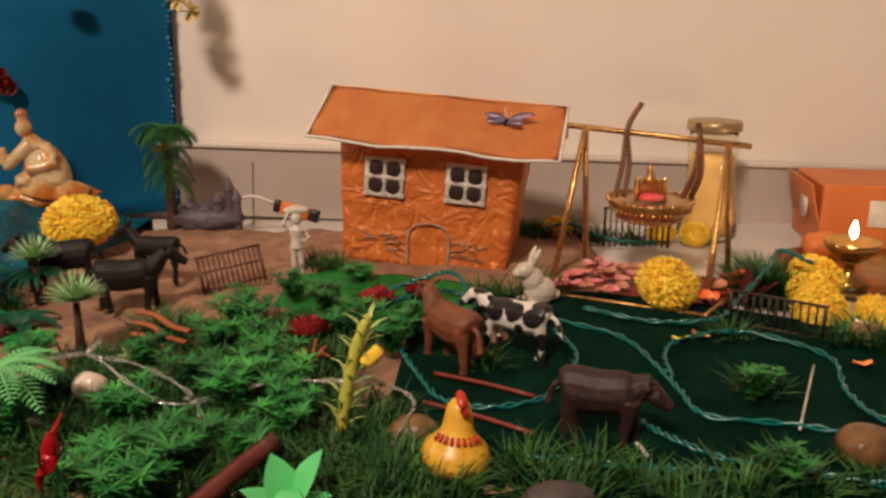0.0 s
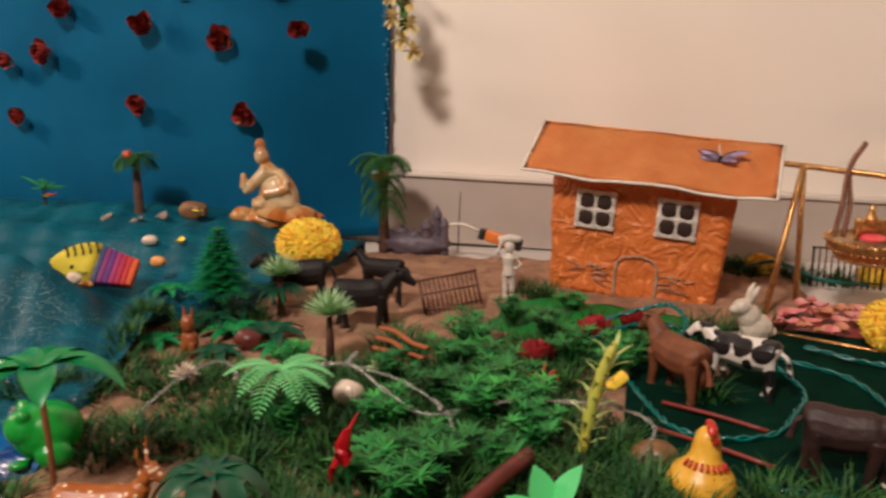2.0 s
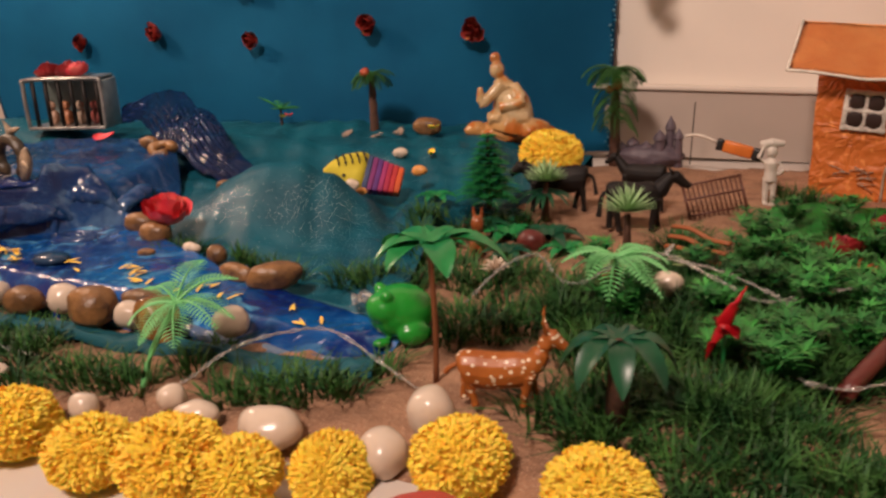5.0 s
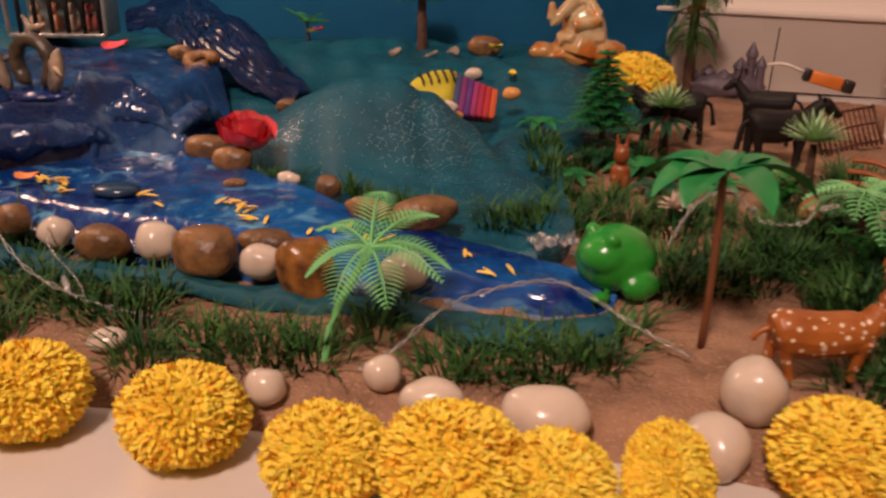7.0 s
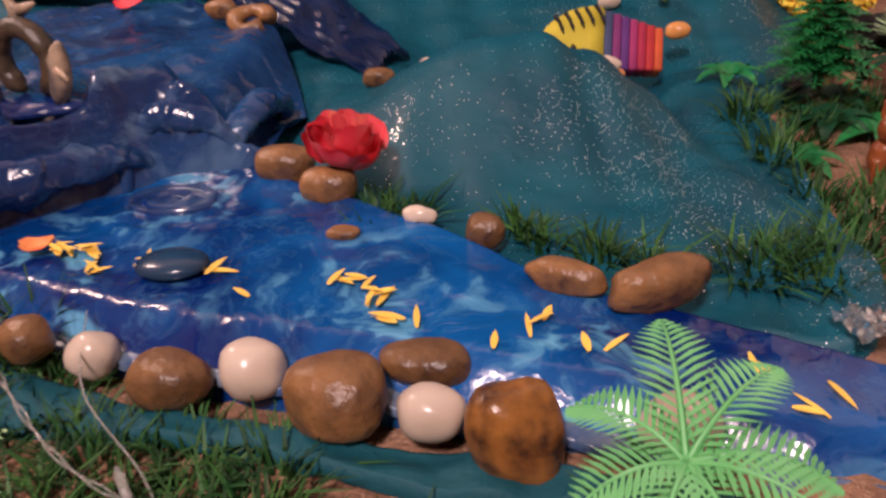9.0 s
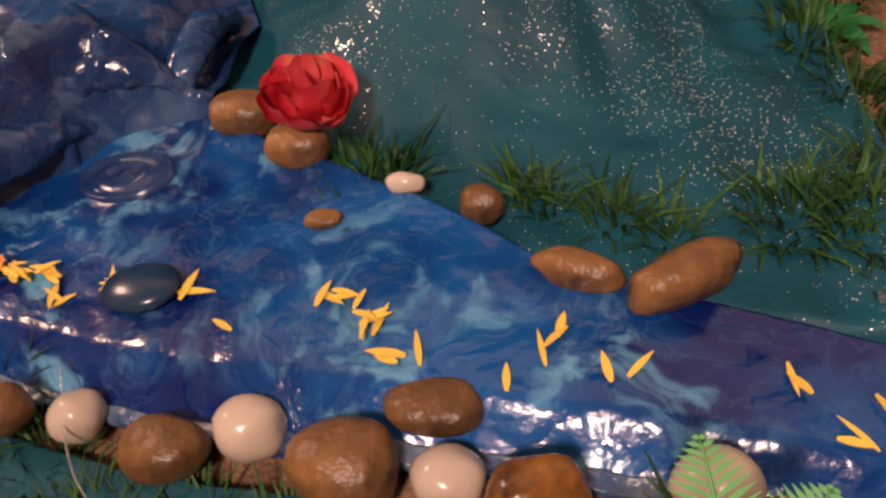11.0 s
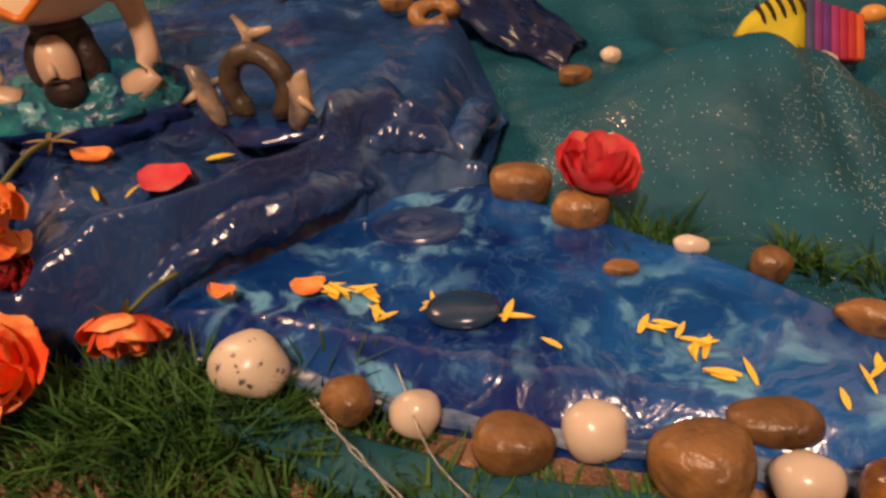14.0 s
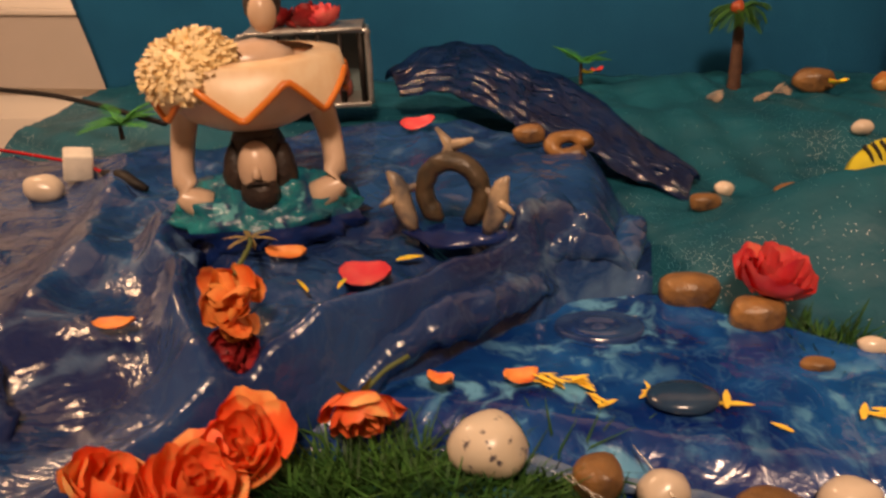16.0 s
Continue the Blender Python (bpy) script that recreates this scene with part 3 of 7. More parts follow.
for k in range(120):
    z = 0.02 + k * 0.0062
    ball(bm, (-0.330 + 0.02 * (z / 0.75) + random.uniform(-0.004, 0.003), 1.058 + random.uniform(-0.004, 0.003), z), random.uniform(0.0010, 0.0026), 1, 0.4, k)
part("beaded_trim", bm, mk("pale_lace", (0.10, 0.26, 0.36), (0.02, 0.17, 0.28), 300, 0.5), backdrop, "pale blue frayed edge").location = (0, 0, 0)


# ---- the house ----
def house():
    h = thing("toy_house", "orange crumpled-paper cardboard toy house with white windows", "toy house", pose(-0.0185, 0.845, 0.006, 0, 3.8, -11) @ Matrix.Scale(1.03, 4))
    W, D, H = 0.162, 0.104, 0.122
    bm = bmesh.new()
    box(bm, (W, D, H), (0, D / 2, H / 2))
    bmesh.ops.subdivide_edges(bm, edges=bm.edges[:], cuts=22, use_grid_fill=True)
    for v in bm.verts:
        k = noise.noise(v.co * 55) * 0.0022 + noise.noise(v.co * 140) * 0.0009
        v.co.y += k
        v.co.x += k * 0.6
        v.co.x *= 1 + 0.10 * v.co.z / H
    part("wall", bm, M_HOUSE, h, "crumpled orange paper walls")
    roof_bm = bmesh.new()
    RW, RD, tilt = 0.238, 0.088, 28
    grid = [[roof_bm.verts.new((RW * (i / 30 - 0.5), -RD * (1 - j / 12), 0.0018 * math.sin(i * 0.42 + 1) * (1 - j / 12) + noise.noise(Vector((i * 0.3, j * 0.4, 2))) * 0.0016)) for i in range(31)] for j in range(13)]
    for a, b in zip(grid, grid[1:]):
        for i in range(30):
            roof_bm.faces.new((a[i], a[i + 1], b[i + 1], b[i]))
    bmesh.ops.solidify(roof_bm, geom=roof_bm.faces[:], thickness=0.0016)
    top = Vector((0.004, 0.052, H + 0.042))
    front = part("roof", roof_bm, M_ROOF, h, "bright orange paper roof", at=Matrix.Translation(top) @ pose(0, 0, 0, tilt))
    back_bm = box(bmesh.new(), (RW, RD, 0.0016), (0, RD / 2, 0.0), 0.0004)
    part("roof", back_bm, M_ROOF, h, at=Matrix.Translation(top) @ pose(0, 0, 0, -tilt))
    edge = bmesh.new()
    tube(edge, [(RW * (i / 30 - 0.5), -RD - 0.0008, 0.0018 * math.sin(i * 0.42 + 1) + noise.noise(Vector((i * 0.3, 0, 2))) * 0.0016) for i in range(31)], 0.0015, 6)
    tube(edge, [(-RW / 2, -RD * s, 0.0008) for s in (0, 0.35, 0.7, 1)], 0.0016, 6)
    tube(edge, [(RW / 2, -RD * s, 0.0008) for s in (0, 0.35, 0.7, 1)], 0.0016, 6)
    part("roof_edging", edge, M_EDGE, front, "white card edging")
    for side in (-1, 1):
        g = bmesh.new()
        x = side * W / 2 * 1.09
        vs = [g.verts.new((x, 0.004, H)), g.verts.new((x, D - 0.004, H)), g.verts.new((x, 0.052, H + 0.039))]
        g.faces.new(vs)
        bmesh.ops.solidify(g, geom=g.faces[:], thickness=0.0015)
        part("gable", g, M_HOUSE, h, smooth=False)
    for cx, cz in ((-0.042, 0.088), (0.037, 0.089)):
        w = new("window")
        w.parent = h
        w.matrix_basis = pose(cx, -0.0035, cz)
        f = bmesh.new()
        s = 0.017
        for x in (-s, 0, s):
            box(f, (0.0048 if x else 0.004, 0.0026, 2 * s + 0.006), (x + random.uniform(-0.0006, 0.0006), 0, 0), 0.0008)
        for z in (-s, 0, s):
            box(f, (2 * s + 0.006, 0.003, 0.0048 if z else 0.004), (0, 0, z), 0.0008)
        part("window_frame", f, M_FRAME, w, "white painted frame")
        for x in (-s / 2, s / 2):
            for z in (-s / 2, s / 2):
                pane = ball(bmesh.new(), (x, -0.0012, z), ((s - 0.004) * 0.56, 0.0012, (s - 0.003) * 0.56), 3, 0.12, x * 900 + z * 300)
                for v in pane.verts:
                    k = max(abs(v.co.x - x), abs(v.co.z - z)) / max(1e-6, math.hypot(v.co.x - x, v.co.z - z))
                    v.co.x, v.co.z = x + (v.co.x - x) * (1.22 - 0.22 * k), z + (v.co.z - z) * (1.22 - 0.22 * k)
                part("pane", pane, M_WINDOW, w)
    d = bmesh.new()
    arch = [(-0.019, 0.0005), (-0.020, 0.030), (-0.016, 0.042), (-0.005, 0.046), (0.007, 0.046), (0.017, 0.042), (0.021, 0.030), (0.021, 0.001)]
    tube(d, smooth_line([(x + 0.004, -0.003, z) for x, z in arch], 30), 0.0013, 6, flat=0.6)
    part("door_frame", d, mk("faded_silver_paint", (0.30, 0.2, 0.12), (0.42, 0.34, 0.27), 150, 0.5, bump=0.3), h, "faded silver outline of a door")
    for cx in (-0.043, 0.047):
        s = bmesh.new()
        for k in range(9):
            a = k * 0.7
            x, z = cx + random.uniform(-0.016, 0.016), 0.022 + random.uniform(-0.008, 0.012)
            tube(s, [(x - 0.007, -0.0022, z - random.uniform(-0.004, 0.004)), (x, -0.003, z), (x + 0.008, -0.0022, z + random.uniform(-0.005, 0.003))], 0.0008, 5, flat=0.5)
        part("painted_bush", s, bpy.data.materials["faded_silver_paint"], h, "faded silver bush painted on the wall")
    return h


house()


# ---- flowers, petals and stones ----
def petal_patch(bm, a0, half, r0, r1, z0, z1, curl, mi=0, nu=4, nv=4, wave=0.0, seed=0.0):
    grid = []
    for j in range(nv + 1):
        v = j / nv
        row = []
        for i in range(nu + 1):
            u = 2 * i / nu - 1
            a = a0 + u * half * (0.35 + 0.75 * math.sin(min(v * 1.25 + 0.2, 1.57)))
            drop = 0.22 * abs(u) ** 3 * v
            r = r0 + (r1 - r0) * v * (1 - drop) + curl * r1 * max(0, v - 0.6) ** 2 + wave * r1 * noise.noise(Vector((a * 2, v * 2, seed)))
            if wave:
                r = r0 + (r1 - r0) * (math.sin(min(1.57, v * 1.75)) ** 0.8) * (1 - drop) + curl * r1 * max(0, v - 0.6) ** 2 + wave * r1 * v * noise.noise(Vector((a * 2, v * 2, seed)))
            r *= 1 + 0.10 * v * v * noise.noise(Vector((u * 2.6, seed * 3, 7)))
            z = z0 + (z1 - z0) * (v ** 1.35 if wave else math.sin(v * 1.5)) * (1 - drop * 1.4 + 0.16 * v * noise.noise(Vector((u * 2.2, seed * 5, 2)))) - curl * 0.7 * r1 * max(0, v - 0.7) ** 2
            row.append(bm.verts.new((r * math.cos(a), r * math.sin(a), z)))
        grid.append(row)
    start = len(bm.faces)
    for p, q in zip(grid, grid[1:]):
        for i in range(nu):
            bm.faces.new((p[i], p[i + 1], q[i + 1], q[i]))
    paint(bm, start, mi)


def rose_head(R, seed, openness=1.0, ragged=0.14):
    rnd = random.Random(seed)
    made = []
    for layer, (n, r, h, c) in enumerate(((2, 0.14, 0.98, -0.4), (3, 0.30, 1.04, -0.3), (3, 0.46, 1.06, -0.1), (4, 0.62, 1.0, 0.1), (5, 0.80, 0.9, 0.35), (5, 0.95, 0.72, 0.6))):
        for k in range(n):
            a = k * math.tau / n + layer * 0.9 + rnd.uniform(-0.3, 0.3)
            bm = bmesh.new()
            made.append(bm)
            petal_patch(bm, a, 0.42 + 1.5 / n, R * 0.10, R * r * openness * rnd.uniform(0.85, 1.12), 0, R * h * rnd.uniform(0.85, 1.1), c * rnd.uniform(0.3, 1.4), 0, 10, 8, wave=0.15, seed=seed * 3.1 + k * 1.7 + layer)
            turn = Matrix.Rotation(rnd.gauss(0, ragged), 4, "X") @ Matrix.Rotation(rnd.gauss(0, ragged), 4, "Y")
            for v in bm.verts:
                v.co = turn @ v.co
    return made


M_ORANGE = mk("orange_rose_petal", (0.86, 0.10, 0.028), (0.93, 0.26, 0.08), 38, 0.6, c3=(0.92, 0.42, 0.15), c3scale=48, c3cut=0.6)
M_RED = mk("red_rose_petal", (0.74, 0.035, 0.06), (0.80, 0.14, 0.13), 50, 0.5, c3=(0.78, 0.2, 0.13), c3scale=45, c3cut=0.62)
M_DARKRED = mk("dried_red_rose_petal", (0.19, 0.014, 0.012), (0.34, 0.04, 0.025), 120, 0.5, c3=(0.45, 0.2, 0.05), c3scale=150, c3cut=0.66)
M_STEM = mk("olive_stem", (0.07, 0.1, 0.02), (0.1, 0.12, 0.03), 200, 0.6)
for m in (M_ORANGE, M_RED):
    m.node_tree.nodes["Principled BSDF"].inputs["Subsurface Weight"].default_value = 0.35
    m.node_tree.nodes["Principled BSDF"].inputs["Subsurface Scale"].default_value = 0.004
M_PEACH = mk("wilted_peach_petal", (0.85, 0.36, 0.1), (0.75, 0.14, 0.03), 70, 0.55)


def rose(m, R, mat, label, seed, stem=None, sepals=False, openness=1.0, group="roses", ragged=0.14):
    r = thing("rose", label, "flower", m, group)
    for b in rose_head(R, seed, openness, ragged):
        part("petal", b, mat, r)
    if stem:
        part("stem", tube(bmesh.new(), smooth_line([(0, 0, 0.002), (stem[0] * 0.5, stem[1] * 0.5, stem[2] * 0.6), stem], 8), R * 0.07, 6), M_STEM, r, "thin green stem")
    if sepals:
        for k in range(5):
            a = k * 1.257
            part("sepal", blade(bmesh.new(), (0, 0, R * 0.05), (math.cos(a), math.sin(a), -0.25), R * 0.9, R * 0.25, 0.2), M_STEM, r, "green sepal")
    return r


def pompon(m, R, seed, label="full yellow chrysanthemum head with dense petals", squash=0.76, mat=None, name="chrysanthemum", group="yellow flower heads", n=3000, long=1.5):
    rnd = random.Random(seed)
    f = thing(name, label, "flower", m, group)
    mat = mat or M_YELLOW
    part("heart", ball(bmesh.new(), (0, 0, R * squash * 0.9), (R * 0.95, R * 0.95, R * 0.95 * squash), 3, 0.08, seed), mat, f)
    bm = bmesh.new()
    for k in range(n):
        z = 1 - 1.8 * (k + 0.5) / n
        a = k * 2.39996 + rnd.uniform(-0.2, 0.2)
        e = math.sqrt(max(0, 1 - z * z))
        d = (Vector((e * math.cos(a), e * math.sin(a), z)) + Vector([rnd.gauss(0, 0.06) for _ in range(3)])).normalized()
        side = d.cross(Vector([rnd.uniform(-1, 1) for _ in range(3)])).normalized()
        up = side.cross(d)
        lump = 1 + 0.07 * noise.noise(d * 2.2 + Vector((seed, 0, 0)))
        L, w = R * rnd.uniform(0.93, 1.08) * lump, R * rnd.uniform(0.022, 0.034) * long
        c = Vector((0, 0, R * squash))
        pts = []
        for q, ww, uu in ((0.66, 0.5, 0.0), (0.88, 1.1, -0.02), (0.97, 1.15, 0.02), (1.02, 0.5, 0.06)):
            p = d * (L * q) + up * (R * uu)
            pts.append([Vector((v.x, v.y, v.z * squash)) + c for v in (p - side * w * ww + up * w * 0.5, p, p + side * w * ww + up * w * 0.5)])
        vs = [[bm.verts.new(p) for p in row] for row in pts]
        for p, q in zip(vs, vs[1:]):
            bm.faces.new((p[0], p[1], q[1], q[0])), bm.faces.new((p[1], p[2], q[2], q[1]))
    for v in bm.verts:
        v.co.z = max(v.co.z, 0.0003)
    tagged(part("petals", bm, mat, f, smooth=False), kind="stuff")
    return f


for k, (x, y, R) in enumerate(((-0.622, 0.272, 0.0255), (-0.550, 0.268, 0.025), (-0.487, 0.256, 0.0235), (-0.441, 0.256, 0.027), (-0.404, 0.260, 0.022), (-0.301, 0.294, 0.0245), (-0.238, 0.277, 0.0255))):
    pompon(pose(x - 0.006, y - 0.020, 0, random.uniform(-14, 14), random.uniform(-10, 10), k * 50), R * 0.97, k + 1)
half = pompon(pose(-0.378, 0.262, 0.004, 62, 0, 55), 0.021, 30, "yellow chrysanthemum half turned on its side", 0.6)
pompon(pose(-0.372, 0.872, 0.026, 14, 6, 0), 0.0345, 40, "large yellow marigold leaning against the pale figurine", 0.66)
for k, (x, y, z, R, lab) in enumerate(((0.19, 0.722, 0.012, 0.026, "round yellow marigold on the petal tray"), (0.315, 0.695, 0.0, 0.023, "yellow marigold behind the little fence"), (0.345, 0.775, 0.0, 0.025, "yellow marigold beside the brass lamp"), (0.325, 0.735, 0.0, 0.022, "yellow marigold beside the brass lamp"), (0.288, 0.955, 0.0, 0.017, "small yellow marigold by the glass jar"), (0.255, 0.965, 0.0, 0.016, "small yellow marigold by the glass jar"), (0.135, 0.972, 0.0, 0.018, "small yellow marigold near the wall"), (0.365, 0.70, 0.0, 0.018, "yellow marigold beside the brass lamp"))):
    pompon(pose(x, y, z, random.uniform(-20, 20), random.uniform(-20, 20), k * 40), R, 60 + k, lab, 0.82, None, "marigold", "marigolds", 1400)


def stone(x, y, r, mat, label, name="pebble", group="pebbles", z=None, seed=None, rz=0, rough=0.16, tilt=0):
    seed = seed if seed is not None else random.uniform(0, 99)
    r = tuple(v * 0.8 for v in r)
    bm = ball(bmesh.new(), (0, 0, 0), r, 3, rough * 1.15, seed, freq=1.1)
    if mat in (M_BROWN, M_BANDED):
        for v in bm.verts:
            v.co = Vector([math.copysign(abs(p / q) ** 0.85, p) * q * 0.98 for p, q in zip(v.co, r)])
    lo = min(v.co.z for v in bm.verts)
    base = ground(x, y) if z is None else z
    return solo(name, bm, mat, label, "stone", pose(x, y, base - lo * 0.86, tilt, 0, rz), group)


WP, BP = "smooth white polished pebble", "glossy brown polished stone"
for x, y, r in ((-0.351, 0.277, (0.017, 0.016, 0.016)), (-0.334, 0.306, (0.0170, 0.016, 0.0178)), (-0.416, 0.281, (0.022, 0.017, 0.016)), (-0.463, 0.285, (0.017, 0.012, 0.011)), (-0.487, 0.298, (0.0105, 0.01, 0.0105)), (-0.533, 0.280, (0.012, 0.010, 0.010)), (-0.622, 0.306, (0.012, 0.010, 0.007)), (-0.498, 0.384, (0.0165, 0.013, 0.0135)), (-0.645, 0.400, (0.0152, 0.014, 0.0145)), (-0.576, 0.384, (0.0148, 0.013, 0.0125)), (-0.712, 0.405, (0.0125, 0.012, 0.0115)), (-0.224, 0.519, (0.0135, 0.0125, 0.0125)), (-0.245, 0.478, (0.009, 0.008, 0.008)), (-0.20, 0.21, (0.012, 0.012, 0.011))):
    stone(x, y, r, M_PEBBLE, WP, z=max(ground(x, y), 0.018 if y > 0.37 and x < -0.45 else 0.016 if x > -0.25 and y > 0.5 else 0.0))
for x, y, r, z in ((-0.674, 0.392, (0.019, 0.014, 0.0135), 0.018), (-0.609, 0.386, (0.0225, 0.019, 0.018), 0.018), (-0.583, 0.408, (0.022, 0.013, 0.010), 0.021), (-0.737, 0.403, (0.0125, 0.012, 0.012), 0.025), (-0.686, 0.552, (0.020, 0.014, 0.0135), 0.030), (-0.655, 0.529, (0.0185, 0.013, 0.0125), 0.030), (-0.574, 0.493, (0.011, 0.009, 0.010), 0.028), (-0.664, 0.661, (0.013, 0.009, 0.008), None), (-0.597, 0.702, (0.02, 0.009, 0.006), None), (-0.571, 0.694, (0.014, 0.009, 0.006), None), (-0.777, 0.702, (0.014, 0.008, 0.009), 0.078), (-0.262, 0.545, (0.016, 0.013, 0.014), 0.012), (0.241, 0.450, (0.021, 0.018, 0.016), 0.012), (-0.016, 0.472, (0.019, 0.014, 0.013), 0.01), (0.335, 0.648, (0.016, 0.014, 0.010), 0.01), (-0.535, 0.925, (0.024, 0.012, 0.014), None)):
    stone(x, y, r, M_BROWN, BP, z=z)
stone(-0.548, 0.376, (0.0195, 0.016, 0.026), M_BANDED, "tall banded brown stone with a glossy top", z=0.008, seed=5, rough=0.28)
stone(-0.538, 0.461, (0.021, 0.0085, 0.009), M_BROWN, "long orange-brown stone on the stream bank", z=0.028, rz=-18, seed=8, rough=0.25)
stone(-0.503, 0.455, (0.026, 0.012, 0.014), M_BROWN, "long orange-brown stone on the stream bank", z=0.026, rz=25, seed=9, rough=0.3, tilt=8)
stone(-0.781, 0.416, (0.0205, 0.017, 0.0165), M_SPECK, "white pebble with dark specks beside the roses", z=0.025, rough=0.14)
stone(-0.643, 0.713, (0.0085, 0.0075, 0.007), M_PEBBLE, "small white pebble on the teal cloth")
stone(-0.528, 0.805, (0.0105, 0.008, 0.0075), M_PEBBLE, "small white pebble on the teal cloth")
stone(-0.606, 0.507, (0.010, 0.006, 0.006), M_PEBBLE, "small white pebble at the stream bank", z=0.031)
stone(-1.085, 0.61, (0.016, 0.012, 0.012), M_PEBBLE, "white pebble on the blue water sheet", z=0.068)
for x, y in ((-0.635, 0.885), (-0.590, 0.895), (-0.575, 0.902)):
    z = teal_height(x, y) + 0.001
    bm = bmesh.new()
    for k in range(9):
        petal_patch(bm, -0.6 + k * 0.15, 0.09, 0.001, 0.016, 0, 0.005 + 0.002 * (k % 2), 0.1, nu=2, nv=3)
    bmesh.ops.solidify(bm, geom=bm.faces[:], thickness=0.001)
    solo("seashell", bm, M_PEBBLE, "small white ribbed seashell on the teal cloth", "shell", pose(x, y, z, 20, 10, random.uniform(0, 360)), "seashells")

stone(-0.886, 0.347, (0.020, 0.017, 0.016), M_PEBBLE, "smooth white pebble before the orange roses", z=0.03)
stone(-0.700, 0.453, (0.020, 0.015, 0.006), mk("slate_blue_stone", (0.012, 0.035, 0.08), (0.02, 0.05, 0.10), 60, 0.22), "flat dark slate-blue pebble in the stream", z=0.034, rough=0.06)
stone(-0.636, 0.488, (0.010, 0.006, 0.004), M_BROWN, "small brown chip at the stream bank", z=0.033)
stone(0.062, 0.400, (0.026, 0.016, 0.012), mk("dark_grey_stone", (0.07, 0.055, 0.05), (0.04, 0.032, 0.03), 60, 0.5, bump=0.4, bscale=150), "dark grey stone in the grass by the hen", z=0.01)
# crumpled clear film at the mouth of the stream
for x, y, z, s in ((-0.424, 0.452, 0.024, 0.6), (-0.404, 0.438, 0.024, 0.4)):
    bm = bmesh.new()
    rows = [[bm.verts.new((s * (i - 6) * 0.0042, s * (j - 3) * 0.005, s * (0.012 * abs(noise.noise(Vector((i * 0.55, j * 0.6, x * 40)))) + 0.006 * noise.noise(Vector((i * 1.3, j * 1.3, y * 60)))))) for i in range(13)] for j in range(7)]
    for p, q in zip(rows, rows[1:]):
        for i in range(12):
            bm.faces.new((p[i], p[i + 1], q[i + 1], q[i]))
    bmesh.ops.solidify(bm, geom=bm.faces[:], thickness=0.0003)
    solo("crumpled_film", bm, mk("clear_wrap", (0.85, 0.88, 0.9), (0.8, 0.84, 0.88), 60, 0.05, spec=0.9, trans=0.95), "crumpled clear plastic wrap beside the stream", "film", pose(x, y, z, 0, 0, 25), smooth=False)
# brown ring stone by the wave
bm = bmesh.new()
tube(bm, [(0.010 * math.cos(a), 0.007 * math.sin(a), 0.0) for a in np.linspace(0, 5.6, 16)], [0.0045 + 0.001 * math.sin(i) for i in range(16)], 8)
solo("ring_stone", bm, M_BROWN, "brown stone with a hollow, lying on the wave", "stone", pose(-0.750, 0.686, 0.080, 35, 0, 0) @ Matrix.Scale(1.15, 4))

# red rose on the stream bank
rose(pose(-0.649, 0.541, 0.047, 24, 6, 20), 0.0225, M_RED, "bright pink-red rose resting on brown stones", 3, openness=0.9)
# orange roses by the lake
rose(pose(-0.878, 0.402, 0.040, 40, 6, 0), 0.0185, M_ORANGE, "fresh orange rose with open petals", 11, (0.02, -0.02, -0.02))
rose(pose(-0.894, 0.377, 0.036, 38, 0, 60), 0.0190, M_ORANGE, "fresh orange rose with open petals", 12)
rose(pose(-0.922, 0.366, 0.038, 30, -20, 120), 0.018, M_ORANGE, "fresh orange rose with open petals", 13)
rose(pose(-0.836, 0.425, 0.052, 128, 10, 20), 0.0150, M_ORANGE, "orange rose lying face down with its calyx showing", 14, (0.022, 0.004, -0.016), True, 1.1)
rose(pose(-0.894, 0.446, 0.084, 55, 20, 10), 0.0135, M_PEACH, "wilted orange rose with loose outer petals", 15, None, False, 1.2, ragged=0.55)
stalk = thing("flower_stalk", "dry olive stalk with a bare calyx on the water", "stalk")
part("stem", tube(bmesh.new(), smooth_line([(-0.894, 0.452, 0.094), (-0.896, 0.478, 0.096), (-0.911, 0.515, 0.084)], 8), 0.0012, 6), M_STEM, stalk)
for k in range(6):
    part("sepal", blade(bmesh.new(), (-0.911, 0.515, 0.084), (math.cos(k * 1.05), math.sin(k * 1.05), 0.1), 0.015, 0.0035, 0.4, 4), mk("dry_sepal_%d" % k, (0.28, 0.2, 0.07), None, 90, 0.7), stalk)
rose(pose(-0.897, 0.440, 0.058, 50, 0, 10) @ Matrix.Diagonal((1.15, 1, 0.6, 1)), 0.0135, mk("dark_red_petal", (0.2, 0.008, 0.012), (0.35, 0.02, 0.02), 80, 0.5), "dark red wilting rose", 16, None, False, 1.0, ragged=0.35)
# dried roses pinned on the backdrop
for k, (x, z, s) in enumerate(((-1.041, 0.262, 0.9), (-0.868, 0.262, 0.9), (-0.81, 0.243, 0.9), (-0.755, 0.253, 1.1), (-0.951, 0.185, 1.0), (-0.803, 0.172, 0.85), (-0.629, 0.188, 1.05), (-0.489, 0.178, 1.0), (-1.08, 0.172, 0.85), (-0.515, 0.268, 1.15), (-0.618, 0.285, 1.15), (-0.415, 0.277, 0.9), (-0.727, 0.303, 1.0), (-0.57, 0.345, 1.0), (-0.45, 0.35, 1.0), (-0.69, 0.37, 1.0), (-0.87, 0.35, 1.0))):
    rose(pose(x, 0.993, z, 70 + (k * 37) % 40, 0, (k * 53) % 50 - 25), 0.0160 * s, M_DARKRED, "dried dark red rose pinned to the blue cloth", 100 + k, group="roses on the backdrop", openness=0.85)

